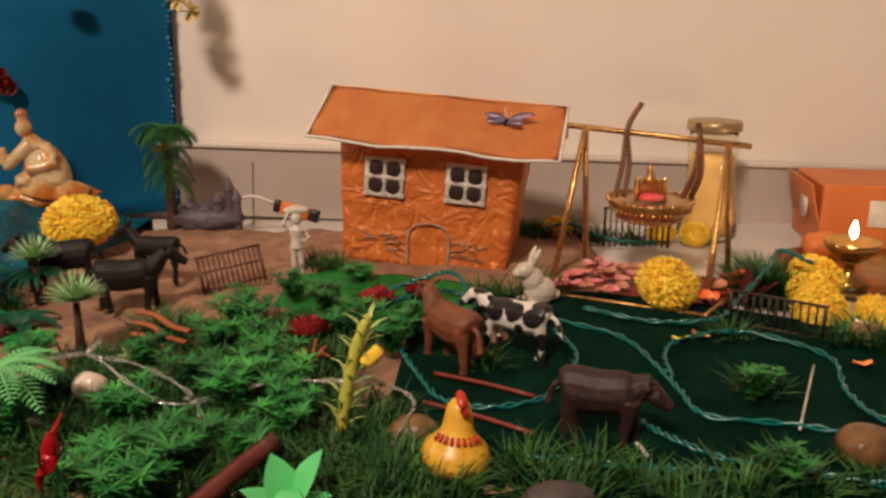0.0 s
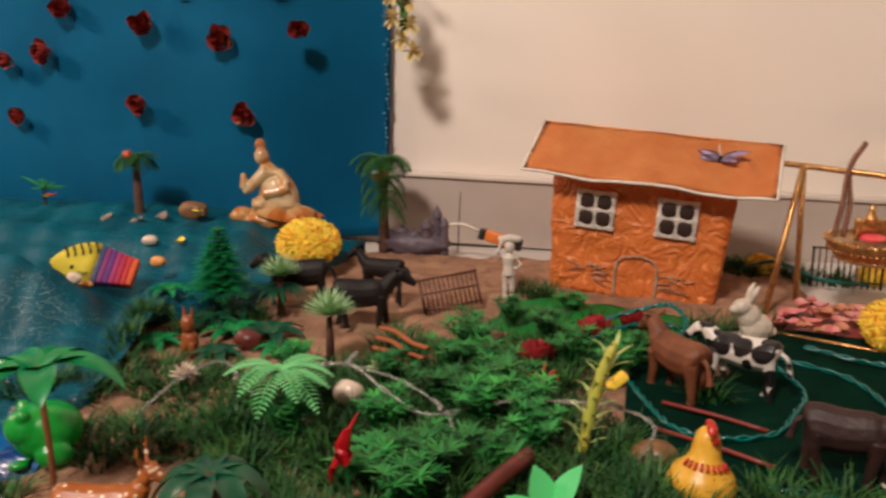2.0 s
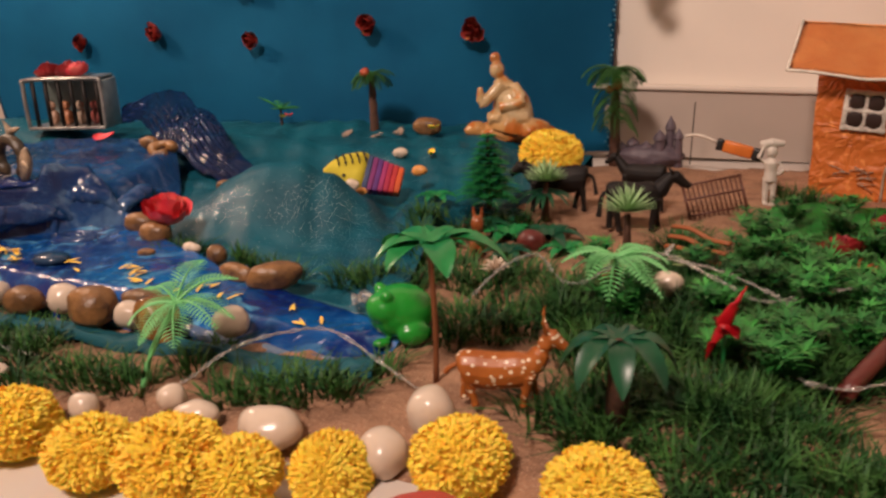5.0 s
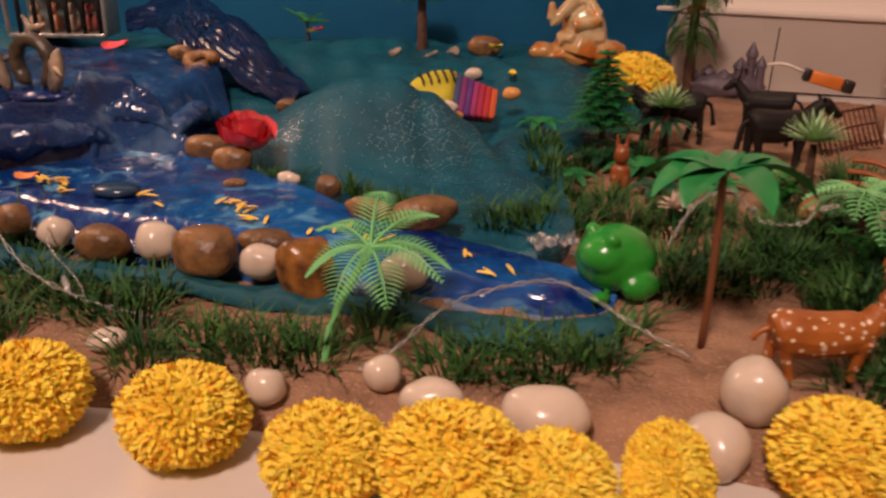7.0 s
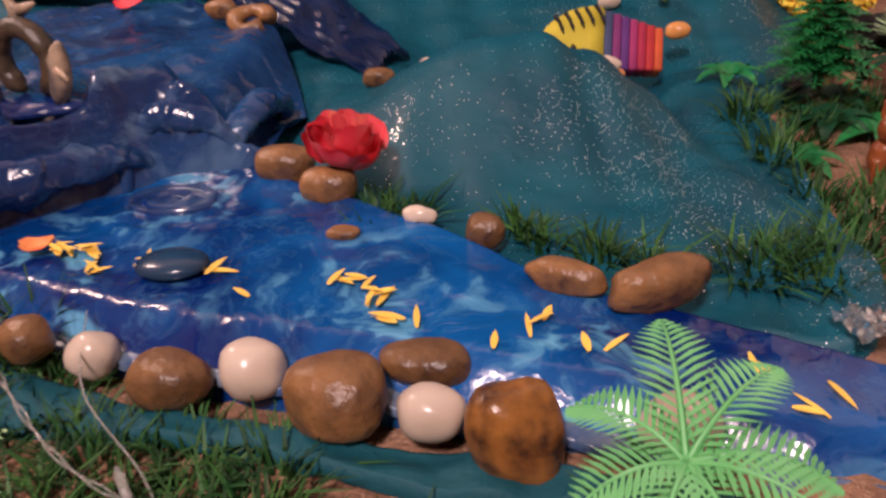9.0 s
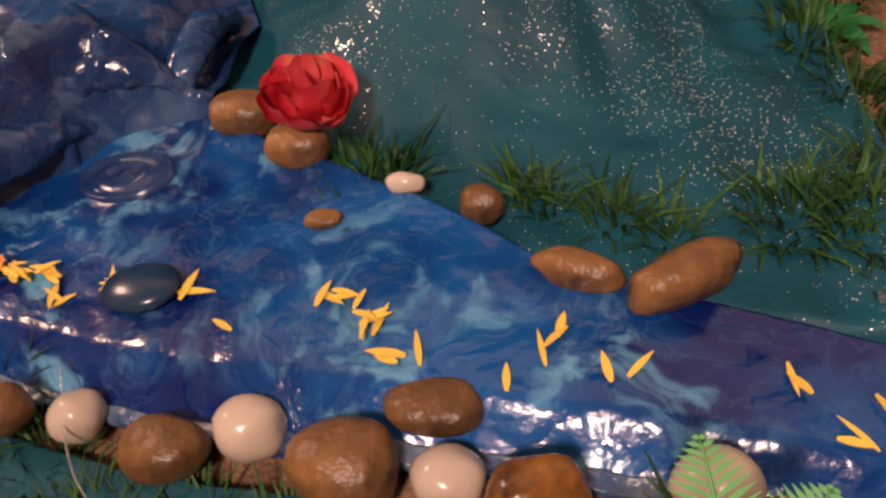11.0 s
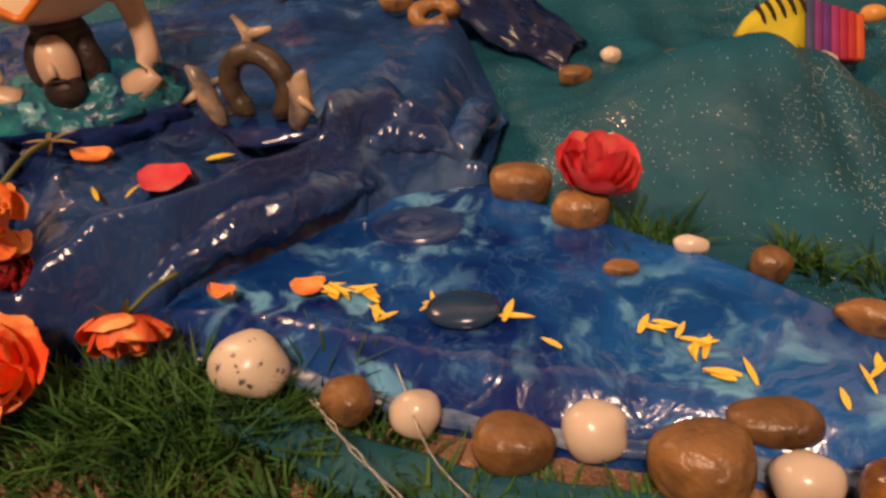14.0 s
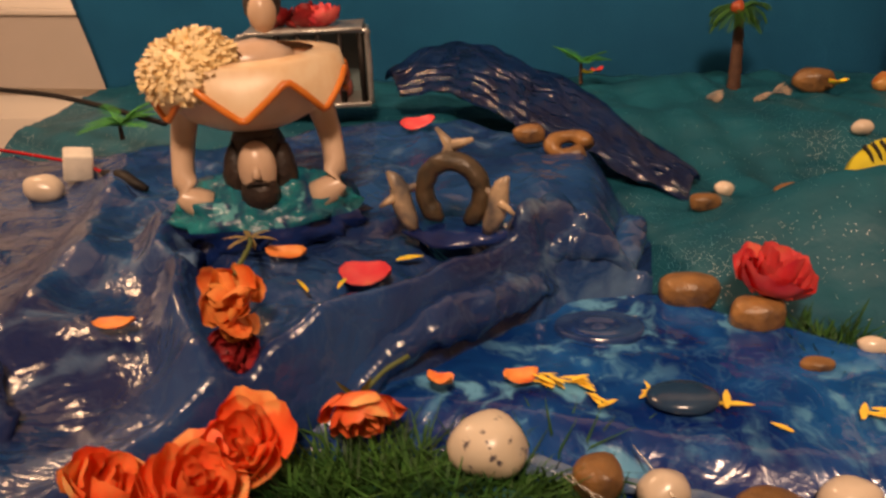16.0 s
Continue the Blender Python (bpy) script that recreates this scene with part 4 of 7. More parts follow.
# petals strewn about
def petal(x, y, z, L, w, mat, label, rz=None, cat="petal", tilt=None):
    bm = bmesh.new()
    if w < 0.008:
        blade(bm, (-L / 2, 0, 0), (1, 0, 0.08), L, w, 0.15, 6, 0.12)
    else:
        rows, s = [], random.uniform(0, 50)
        for j in range(9):
            v = j / 8 * 2 - 1
            half = w / 2 * math.sqrt(max(0.01, 1 - abs(v) ** 2.6)) * (1 - 0.15 * v)
            rows.append([bm.verts.new((v * L / 2, u * half, 0.0022 * (u * u + v * v) + 0.0018 * noise.noise(Vector((v * 1.5, u * 1.5, s))))) for u in (-1, -0.6, 0, 0.6, 1)])
        for p, q in zip(rows, rows[1:]):
            for i in range(4):
                bm.faces.new((p[i], p[i + 1], q[i + 1], q[i]))
    return solo("petal", bm, mat, label, cat, pose(x, y, z, random.uniform(-8, 8) if tilt is None else tilt, random.uniform(-8, 8), random.uniform(0, 360) if rz is None else rz), "strewn petals")


M_STREWN = mk("strewn_yellow_petal", (0.96, 0.68, 0.09), (0.9, 0.56, 0.06), 160, 0.6, random=0.12)
YP = "yellow flower petal strewn on the stream"
for x, y, n in ((-0.757, 0.464, 7), (-0.745, 0.462, 6), (-0.735, 0.452, 3), (-0.713, 0.458, 5), (-0.678, 0.455, 2), (-0.665, 0.438, 1), (-0.627, 0.448, 2), (-0.617, 0.447, 3), (-0.608, 0.436, 6), (-0.597, 0.424, 3), (-0.587, 0.425, 1), (-0.56, 0.418, 1), (-0.547, 0.431, 2), (-0.54, 0.438, 1), (-0.531, 0.424, 1), (-0.515, 0.422, 1), (-0.471, 0.418, 2), (-0.457, 0.403, 2), (-0.445, 0.412, 1)):
    for k in range(n):
        petal(x + random.uniform(-0.004, 0.004), y + random.uniform(-0.003, 0.003), stream_height(x, y) + 0.0018 + k * 0.0006, random.uniform(0.009, 0.016), random.uniform(0.0022, 0.0042), M_STREWN, YP)
petal(-0.77, 0.464, 0.0375, 0.016, 0.012, M_PEACH, "peach rose petal strewn on the stream")
petal(-0.806, 0.452, 0.042, 0.013, 0.011, M_PEACH, "peach rose petal strewn on the stream")
for x, y, L, w, mat, lab in ((-0.895, 0.522, 0.021, 0.010, M_PEACH, "curled peach rose petal on the water"), (-0.850, 0.507, 0.026, 0.0185, M_RED, "red rose petal lying on the blue water"), (-0.877, 0.489, 0.014, 0.003, M_YELLOW, YP), (-0.857, 0.489, 0.012, 0.004, M_YELLOW, YP), (-0.831, 0.529, 0.015, 0.004, M_YELLOW, YP), (-0.860, 0.735, 0.026, 0.016, M_RED, "crumpled red petal behind the figurine"), (-0.957, 0.455, 0.02, 0.008, M_PEACH, "peach petal on the water")):
    petal(x, y, max(lake_height(x + p, y + q) for p in (-0.008, 0, 0.008) for q in (-0.007, 0, 0.007)) + 0.003, L, w, mat, lab, rz=10 if w > 0.005 else None, tilt=16)
for x, y, z in ((0.185, 0.629, 0.015), (0.202, 0.635, 0.015), (0.303, 0.582, 0.015)):
    petal(x, y, z, 0.014, 0.010, M_PEACH if x > 0.19 else M_YELLOW, "orange petal on the green felt")
for x, y, z in ((-0.49, 0.80, 0.058), (-0.52, 0.905, 0.068), (-0.735, 0.93, 0.075)):
    petal(x, y, z, 0.016, 0.008, M_YELLOW, "yellow petal on the teal cloth")
petal(-0.725, 0.928, 0.077, 0.012, 0.008, M_RED, "red petal on the teal cloth")
petal(-0.505, 0.242, 0.003, 0.02, 0.006, M_EDGE, "dry pale petal on the floor")


# ---- figurines (each one plain mesh) ----
def melt(ob, voxel, rounds=6):
    r = ob.modifiers.new("blend", "REMESH")
    r.mode, r.voxel_size, r.use_smooth_shade = "VOXEL", voxel, True
    s = ob.modifiers.new("ease", "SMOOTH")
    s.factor, s.iterations = 0.5, rounds
    return ob


def beast(name, label, m, L, H, mat, neck=(0.35, 0.35), head=0.22, fat=0.17, leg=0.055, horns=0, ears=True, tail=0.5, category="toy animal", hump_back=0.0):
    """A standing four-legged toy; x is ahead, L its body's length, H the height of its back."""
    bm = bmesh.new()
    r = fat * L
    tube(bm, smooth_line([(-0.5 * L, 0, H - r * 1.1), (-0.4 * L, 0, H - r), (-0.1 * L, 0, H - r * 1.15), (0.2 * L, 0, H - r * 1.05 + hump_back), (0.45 * L, 0, H - r * 0.95)], 12), [r * 0.55, r * 0.85, r, r * 1.02, r * 1.05, r * 1.05, r * 1.05, r * 1.02, r, r, r * 0.95, r * 0.8, r * 0.5], 12, flat=1.15)
    hx, hz = 0.5 * L + neck[0] * L, H + neck[1] * L
    tube(bm, smooth_line([(0.38 * L, 0, H - r * 0.8), (0.5 * L + neck[0] * 0.45 * L, 0, H + neck[1] * 0.45 * L), (hx, 0, hz)], 6), [r * 0.75, r * 0.7, r * 0.6, r * 0.52, r * 0.48, r * 0.46, r * 0.4], 10)
    tube(bm, [(hx - 0.04 * L, 0, hz + 0.01 * L), (hx + 0.05 * L, 0, hz), (hx + head * 0.7 * L, 0, hz - head * 0.45 * L), (hx + head * L, 0, hz - head * 0.62 * L)], [r * 0.4, r * 0.52, r * 0.36, r * 0.26], 10)
    for sx, sy, lean in ((0.36, 0.5, 0.05), (0.33, -0.5, -0.06), (-0.40, 0.5, -0.07), (-0.36, -0.5, 0.04)):
        x, y = sx * L, sy * r
        tube(bm, [(x, y, H - r * 1.2), (x + lean * 0.2 * L - (0.03 * L if sx < 0 else 0), y, H * 0.42), (x + lean * L, y, H * 0.10), (x + lean * L + 0.01 * L, y, 0.0)], [leg * L * 1.7, leg * L * 1.05, leg * L * 0.75, leg * L * 0.95], 8)
    if tail:
        tube(bm, smooth_line([(-0.5 * L, 0, H - r * 0.7), (-0.62 * L, 0, H - r * 1.0), (-0.62 * L - 0.06 * L, 0, H - r * 1.0 - tail * L * 0.5)], 6), [leg * L * 0.6] * 6 + [leg * L * 0.8], 6)
    if ears:
        for s in (-1, 1):
            tube(bm, [(hx - 0.01 * L, s * r * 0.3, hz + r * 0.3), (hx - 0.05 * L, s * r * 0.62, hz + r * 0.62)], [r * 0.16, r * 0.08], 6)
    if horns:
        for s in (-1, 1):
            tube(bm, smooth_line([(hx, s * r * 0.22, hz + r * 0.35), (hx - 0.05 * L, s * r * 0.75, hz + r * 0.35 + horns * L * 0.5), (hx - 0.02 * L, s * r * 0.75, hz + r * 0.35 + horns * L)], 6), [r * 0.12] * 4 + [r * 0.09, r * 0.07, r * 0.05], 6)
    ob = solo(name, bm, mat, label, category, m)
    return melt(ob, L * 0.016, 4)


def spotted(name, base, dark, spot, scale, cut, rough=0.3):
    m = mk(name, base, dark, 60, rough, bump=0.08, bscale=400)
    nt = m.node_tree
    bs = nt.nodes["Principled BSDF"]
    tc, v, lt, mix = nt.nodes.new("ShaderNodeTexCoord"), nt.nodes.new("ShaderNodeTexVoronoi"), nt.nodes.new("ShaderNodeMath"), nt.nodes.new("ShaderNodeMix")
    v.inputs["Scale"].default_value = scale
    lt.operation, lt.inputs[1].default_value = "LESS_THAN", cut
    mix.data_type = "RGBA"
    nt.links.new(tc.outputs["Object"], v.inputs["Vector"]), nt.links.new(v.outputs["Distance"], lt.inputs[0])
    old = bs.inputs["Base Color"].links[0].from_socket
    nt.links.new(lt.outputs["Value"], mix.inputs["Factor"]), nt.links.new(old, mix.inputs["A"])
    mix.inputs["B"].default_value = (*spot, 1)
    nt.links.new(mix.outputs["Result"], bs.inputs["Base Color"])
    return m


M_BLACK = mk("black_toy_plastic", (0.010, 0.008, 0.008), (0.016, 0.012, 0.010), 80, 0.55, spec=0.25)
M_DEER = spotted("spotted_deer_paint", (0.40, 0.12, 0.018), (0.30, 0.08, 0.012), (0.75, 0.6, 0.42), 235, 0.27, 0.42)
M_COW = mk("brown_cow_paint", (0.20, 0.062, 0.020), (0.12, 0.036, 0.013), 60, 0.6, bump=0.4, bscale=200)
M_PIED = spotted("pied_cow_paint", (0.7, 0.64, 0.56), (0.66, 0.6, 0.52), (0.015, 0.012, 0.012), 75, 0.56)
M_UMBER = mk("dark_red_brown_paint", (0.034, 0.012, 0.009), (0.02, 0.008, 0.006), 60, 0.58, bump=0.5, bscale=180)
beast("toy_horse", "small black plastic toy horse standing on sand", pose(-0.262, 0.700, 0.012, 0, 0, 14), 0.050, 0.044, M_BLACK, (0.14, 0.10), 0.32, 0.23, 0.075, tail=0.8)
beast("toy_bull", "black plastic toy bull facing away on the sand", pose(-0.345, 0.757, 0.012, 0, 0, 190), 0.058, 0.044, M_BLACK, (0.08, 0.02), 0.22, 0.20, 0.055, tail=0.6)
beast("toy_antelope", "black plastic toy antelope with raised horns on the sand", pose(-0.262, 0.772, 0.012, 0, 0, 170), 0.044, 0.045, M_BLACK, (0.10, 0.16), 0.26, 0.19, 0.055, horns=0.34, tail=0.3)
beast("toy_deer", "glossy orange-brown toy deer with white spots", pose(-0.303, 0.336, 0.016, 0, 0, 10), 0.045, 0.0295, M_DEER, (0.06, 0.22), 0.24, 0.20, 0.062, horns=0.30, tail=0.15)
beast("toy_cow", "matt brown toy cow on the felt meadow", pose(0.008, 0.594, 0.011, 0, 0, 124), 0.052, 0.044, M_COW, (0.12, 0.06), 0.26, 0.24, 0.075, horns=0.1)
beast("toy_cow", "black and white patched toy cow", pose(0.055, 0.602, 0.011, 0, 0, 150), 0.052, 0.045, M_PIED, (0.12, -0.02), 0.26, 0.20, 0.06, horns=0.08)
beast("toy_buffalo", "dark red-brown glossy toy buffalo with lowered head", pose(0.096, 0.477, 0.011, 0, 0, -14), 0.047, 0.045, M_UMBER, (0.08, -0.24), 0.26, 0.25, 0.085, horns=0.06)

# hen
bm = bmesh.new()
lathe(bm, [(0.002, 0), (0.015, 0.0005), (0.0200, 0.006), (0.0208, 0.012), (0.0180, 0.019), (0.0118, 0.0245), (0.0092, 0.029), (0.0080, 0.036), (0.0070, 0.042), (0.0045, 0.0455), (0.001, 0.047)], 28)
n0 = len(bm.faces)
tube(bm, smooth_line([(0.004, -0.0078, 0.0385), (0.002, -0.0075, 0.044), (0, -0.002, 0.0492), (-0.001, 0.004, 0.047)], 8), [0.0018, 0.0024, 0.0028, 0.0030, 0.0032, 0.003, 0.0026, 0.002, 0.0012], 8)
for k in range(9):
    a = -2.6 + k * 0.26
    tube(bm, [(0.0118 * math.cos(a), 0.0118 * math.sin(a), 0.0275), (0.0150 * math.cos(a), 0.0150 * math.sin(a), 0.0238)], [0.0008, 0.0012], 5)
paint(bm, n0, 1)
solo("toy_hen", bm, [mk("yellow_glaze", (0.76, 0.44, 0.035), (0.66, 0.34, 0.02), 90, 0.36, bump=0.25, bscale=130), mk("red_glaze", (0.5, 0.03, 0.015), None, 60, 0.3)], "glossy yellow hen figurine with red comb and collar", "figurine", pose(0.0075, 0.437, 0.012, -4, 4, 0) @ Matrix.Scale(0.95, 4))

# rabbit
bm = bmesh.new()
ball(bm, (0.004, 0, 0.013), (0.015, 0.012, 0.014), 2)
ball(bm, (-0.003, 0, 0.024), (0.010, 0.010, 0.012), 2)
ball(bm, (-0.010, 0, 0.033), (0.0095, 0.008, 0.0078), 2)
ball(bm, (-0.017, 0, 0.031), (0.005, 0.005, 0.0045), 2)
ball(bm, (0.018, 0, 0.009), 0.005, 2)
for s in (-1, 1):
    tube(bm, [(-0.005, s * 0.003, 0.038), (-0.002, s * 0.0045, 0.046), (0.001, s * 0.005, 0.053)], [0.0025, 0.0034, 0.0012], 8)
    ball(bm, (-0.008, s * 0.008, 0.004), (0.008, 0.004, 0.004), 2)
melt(solo("toy_rabbit", bm, mk("ivory_glaze", (0.6, 0.52, 0.42), (0.52, 0.45, 0.36), 60, 0.3), "ivory-white sitting rabbit figurine", "figurine", pose(0.083, 0.722, 0.010, 0, 0, 15)), 0.0008, 3)

# white boy figurine
bm = bmesh.new()
for s in (-1, 1):
    tube(bm, [(s * 0.0035, 0, 0.002), (s * 0.0035, 0.001, 0.014), (s * 0.003, 0, 0.027)], [0.0026, 0.0030, 0.0042], 8)
    ball(bm, (s * 0.004, -0.002, 0.0015), (0.003, 0.0045, 0.002), 1)
tube(bm, [(0, 0, 0.024), (0, 0, 0.034), (0, 0, 0.043), (0, 0, 0.047)], [0.0062, 0.0058, 0.0072, 0.003], 10)
ball(bm, (0, 0, 0.053), (0.0055, 0.0055, 0.0065), 2)
tube(bm, [(-0.011, 0.001, 0.060), (0, 0, 0.062), (0.011, 0.001, 0.061)], [0.003, 0.0045, 0.003], 8)
for s in (-1, 1):
    tube(bm, [(s * 0.007, 0, 0.043), (s * 0.012, -0.003, 0.048 if s < 0 else 0.036), (s * 0.007, -0.001, 0.059 if s < 0 else 0.031)], 0.0022, 7)
ball(bm, (0, 0, 0.0005), (0.0085, 0.007, 0.0018), 2)
melt(solo("figurine", bm, mk("white_plaster", (0.66, 0.6, 0.52), (0.56, 0.5, 0.43), 90, 0.5, bump=0.2), "small white plaster standing figurine carrying a bundle overhead", "figurine", pose(-0.1405, 0.822, 0.008, 0, 0, 0) @ Matrix.Scale(1.03, 4)), 0.0007, 2)

# seated pale figurine on the hill
M_ALAB = mk("translucent_cream_resin", (0.52, 0.42, 0.27), (0.42, 0.27, 0.12), 45, 0.22, bump=0.12, bscale=150, c3=(0.46, 0.2, 0.06), c3scale=42, c3cut=0.54)
bands = M_ALAB.node_tree
src = bands.nodes["Principled BSDF"].inputs["Base Color"].links[0].from_socket
sep, ramp, tint, place = (bands.nodes.new("ShaderNode" + k) for k in ("SeparateXYZ", "ValToRGB", "Mix", "TexCoord"))
stops = ramp.color_ramp.elements
stops[0].position, stops[0].color = 0.0, (0.95, 0.55, 0.26, 1)
stops[1].position, stops[1].color = 0.34, (1.15, 1.12, 1.05, 1)
for at, c in ((0.22, (1.0, 0.72, 0.42, 1)), (0.80, (1.1, 1.05, 0.95, 1)), (0.90, (0.75, 0.42, 0.24, 1))):
    stops.new(at).color = c
tint.data_type, tint.blend_type, tint.inputs["Factor"].default_value = "RGBA", "MULTIPLY", 1.0
scale_z = bands.nodes.new("ShaderNodeMath")
scale_z.operation, scale_z.inputs[1].default_value = "MULTIPLY", 9.0
bands.links.new(place.outputs["Object"], sep.inputs["Vector"]), bands.links.new(sep.outputs["Z"], scale_z.inputs[0]), bands.links.new(scale_z.outputs["Value"], ramp.inputs["Fac"])
bands.links.new(src, tint.inputs["A"]), bands.links.new(ramp.outputs["Color"], tint.inputs["B"]), bands.links.new(tint.outputs["Result"], bands.nodes["Principled BSDF"].inputs["Base Color"])
bm = bmesh.new()
ball(bm, (0.006, 0, 0.014), (0.048, 0.024, 0.015), 3, 0.35, 3, 0, 2.6)
ball(bm, (0.030, -0.008, 0.018), (0.022, 0.02, 0.014), 2, 0.2, 4)
ball(bm, (-0.036, -0.006, 0.018), (0.015, 0.014, 0.010), 2, 0.2, 7)
tube(bm, smooth_line([(0.004, 0, 0.016), (0.008, 0, 0.036), (0.002, 0, 0.058), (-0.008, 0, 0.078)], 10), [0.030, 0.029, 0.027, 0.025, 0.024, 0.023, 0.021, 0.018, 0.014, 0.010, 0.008], 14)
ball(bm, (-0.010, -0.003, 0.088), (0.0092, 0.0095, 0.0110), 2)
ball(bm, (-0.012, 0.001, 0.101), (0.0068, 0.0068, 0.0075), 2, 0.3, 5)
for side in (-1, 1):
    ball(bm, (0.004 + side * 0.014, -0.012, 0.032), (0.013, 0.014, 0.010), 2, 0.25, side)
tube(bm, smooth_line([(-0.004, -0.008, 0.072), (-0.020, -0.016, 0.056), (-0.028, -0.018, 0.050), (-0.029, -0.018, 0.070)], 8), [0.0075, 0.0075, 0.007, 0.0065, 0.006, 0.006, 0.0055, 0.0045, 0.003], 8)
tube(bm, smooth_line([(0.010, -0.006, 0.070), (0.020, -0.018, 0.052), (-0.006, -0.022, 0.046)], 6), 0.0065, 8)
melt(solo("resin_figurine", bm, M_ALAB, "cream and amber resin seated figurine on the hill", "figurine", pose(-0.437, 0.935, 0.046, 0, 0, 8)), 0.0013, 2)

# bearded figurine that carries a basin on raised arms
M_SKIN = mk("cream_glazed_resin", (0.66, 0.47, 0.34), (0.56, 0.38, 0.26), 45, 0.3)
M_HAIR = mk("dark_brown_paint", (0.02, 0.012, 0.010), (0.035, 0.02, 0.014), 90, 0.5, bump=0.8, bscale=220)
M_WAVE = mk("teal_sculpted_resin", (0.0, 0.19, 0.22), (0.006, 0.03, 0.10), 60, 0.25, bump=0.8, bscale=160, c3=(0.07, 0.30, 0.34), c3scale=70, c3cut=0.6)
M_RIM = mk("orange_gilded_paint", (0.75, 0.22, 0.03), (0.6, 0.15, 0.02), 70, 0.35)
bm = bmesh.new()
ball(bm, (0, 0, 0.008), (0.066, 0.036, 0.026), 4, 0.3, 6, 0, 5.0)
n0 = len(bm.faces)
for s in (-1, 1):
    tube(bm, smooth_line([(s * 0.034, -0.012, 0.020), (s * 0.047, -0.012, 0.026), (s * 0.050, -0.006, 0.040), (s * 0.047, 0, 0.060), (s * 0.040, 0, 0.082)], 10), [0.009, 0.009, 0.009, 0.0085, 0.008, 0.0075, 0.0075, 0.008, 0.0085, 0.009, 0.01], 10)
ball(bm, (0, -0.022, 0.043), (0.0125, 0.0105, 0.0160), 3)
tube(bm, [(0, -0.031, 0.048), (0, -0.0345, 0.041)], [0.0018, 0.0032], 8)
lathe(bm, [(0.004, 0.061), (0.026, 0.0635), (0.042, 0.070), (0.053, 0.080), (0.059, 0.090), (0.061, 0.098), (0.053, 0.098), (0.034, 0.091), (0.002, 0.090)], 36)
for v in bm.verts:
    if v.co.z > 0.0635 and abs(v.co.x) < 0.064:
        v.co.y *= 0.70
ball(bm, (0.0, 0, 0.098), (0.032, 0.016, 0.012), 2, 0.2, 2)
ball(bm, (0.014, -0.002, 0.124), (0.0095, 0.0095, 0.0115), 2)
paint(bm, n0, 1)
n0 = len(bm.faces)
ball(bm, (0, -0.004, 0.050), (0.0185, 0.0155, 0.018), 3, 0.1, 8)
ball(bm, (-0.015, -0.010, 0.038), (0.0085, 0.010, 0.019), 2, 0.2, 9)
ball(bm, (0.015, -0.010, 0.038), (0.010, 0.009, 0.017), 2, 0.2, 10)
ball(bm, (0, -0.0245, 0.0305), (0.0128, 0.0095, 0.0120), 2, 0.2, 11)
tube(bm, [(-0.007, -0.031, 0.0365), (0, -0.0335, 0.039), (0.007, -0.031, 0.0365)], [0.001, 0.0018, 0.001], 6)
ball(bm, (0, -0.008, 0.060), (0.0145, 0.0115, 0.0065), 2, 0.1, 13)
ball(bm, (0.014, 0.003, 0.128), (0.0125, 0.010, 0.012), 2, 0.1, 12)
paint(bm, n0, 2)
n0 = len(bm.faces)
pts, drape = [], []
for a in np.linspace(0, math.tau, 97):
    fall = 0.006 + (0.020 * (1 - abs(((a * 1.1 + 0.35) % 1.0) * 2 - 1)) if math.sin(a) < 0.1 else 0.002)
    k = 1.02 - 3.2 * max(0, fall - 0.012)
    pts.append((0.0625 * k * math.cos(a), 0.0445 * k * math.sin(a), 0.1000 - fall))
    drape.append((0.0605 * math.cos(a), 0.0430 * math.sin(a), 0.1015))
tube(bm, pts, 0.0021, 7)
paint(bm, n0, 3)
n0 = len(bm.faces)
hem, lip, core = ([bm.verts.new(p) for p in line] for line in (pts, drape, [(x * 0.72, y * 0.72, z + 0.002) for x, y, z in drape]))
for i in range(96):
    bm.faces.new((hem[i], hem[i + 1], lip[i + 1], lip[i])), bm.faces.new((lip[i], lip[i + 1], core[i + 1], core[i]))
paint(bm, n0, 5)
for f in bm.faces:
    if f.material_index == 0 and f.calc_center_median().z < 0.012:
        f.material_index = 4
solo("resin_figurine", bm, [M_WAVE, M_SKIN, M_HAIR, M_RIM, M_FAN, mk("cream_painted_cloth", (0.78, 0.60, 0.40), (0.70, 0.46, 0.26), 60, 0.4)], "painted resin figurine rising from waves, lifting a basin", "figurine", pose(-0.919, 0.565, 0.070, 0, 0, 16) @ Matrix.Diagonal((0.82, 0.95, 0.96, 1)))
cream = mk("cream_yellow_petal", (0.8, 0.6, 0.3), (0.85, 0.68, 0.42), 60, 0.5)
pompon(pose(-0.938, 0.546, 0.153, 24, -8, 0), 0.0250, 77, "large pale yellow chrysanthemum in the basin", 0.62, cream, "chrysanthemum", "flowers in the basin", 620, 1.9)

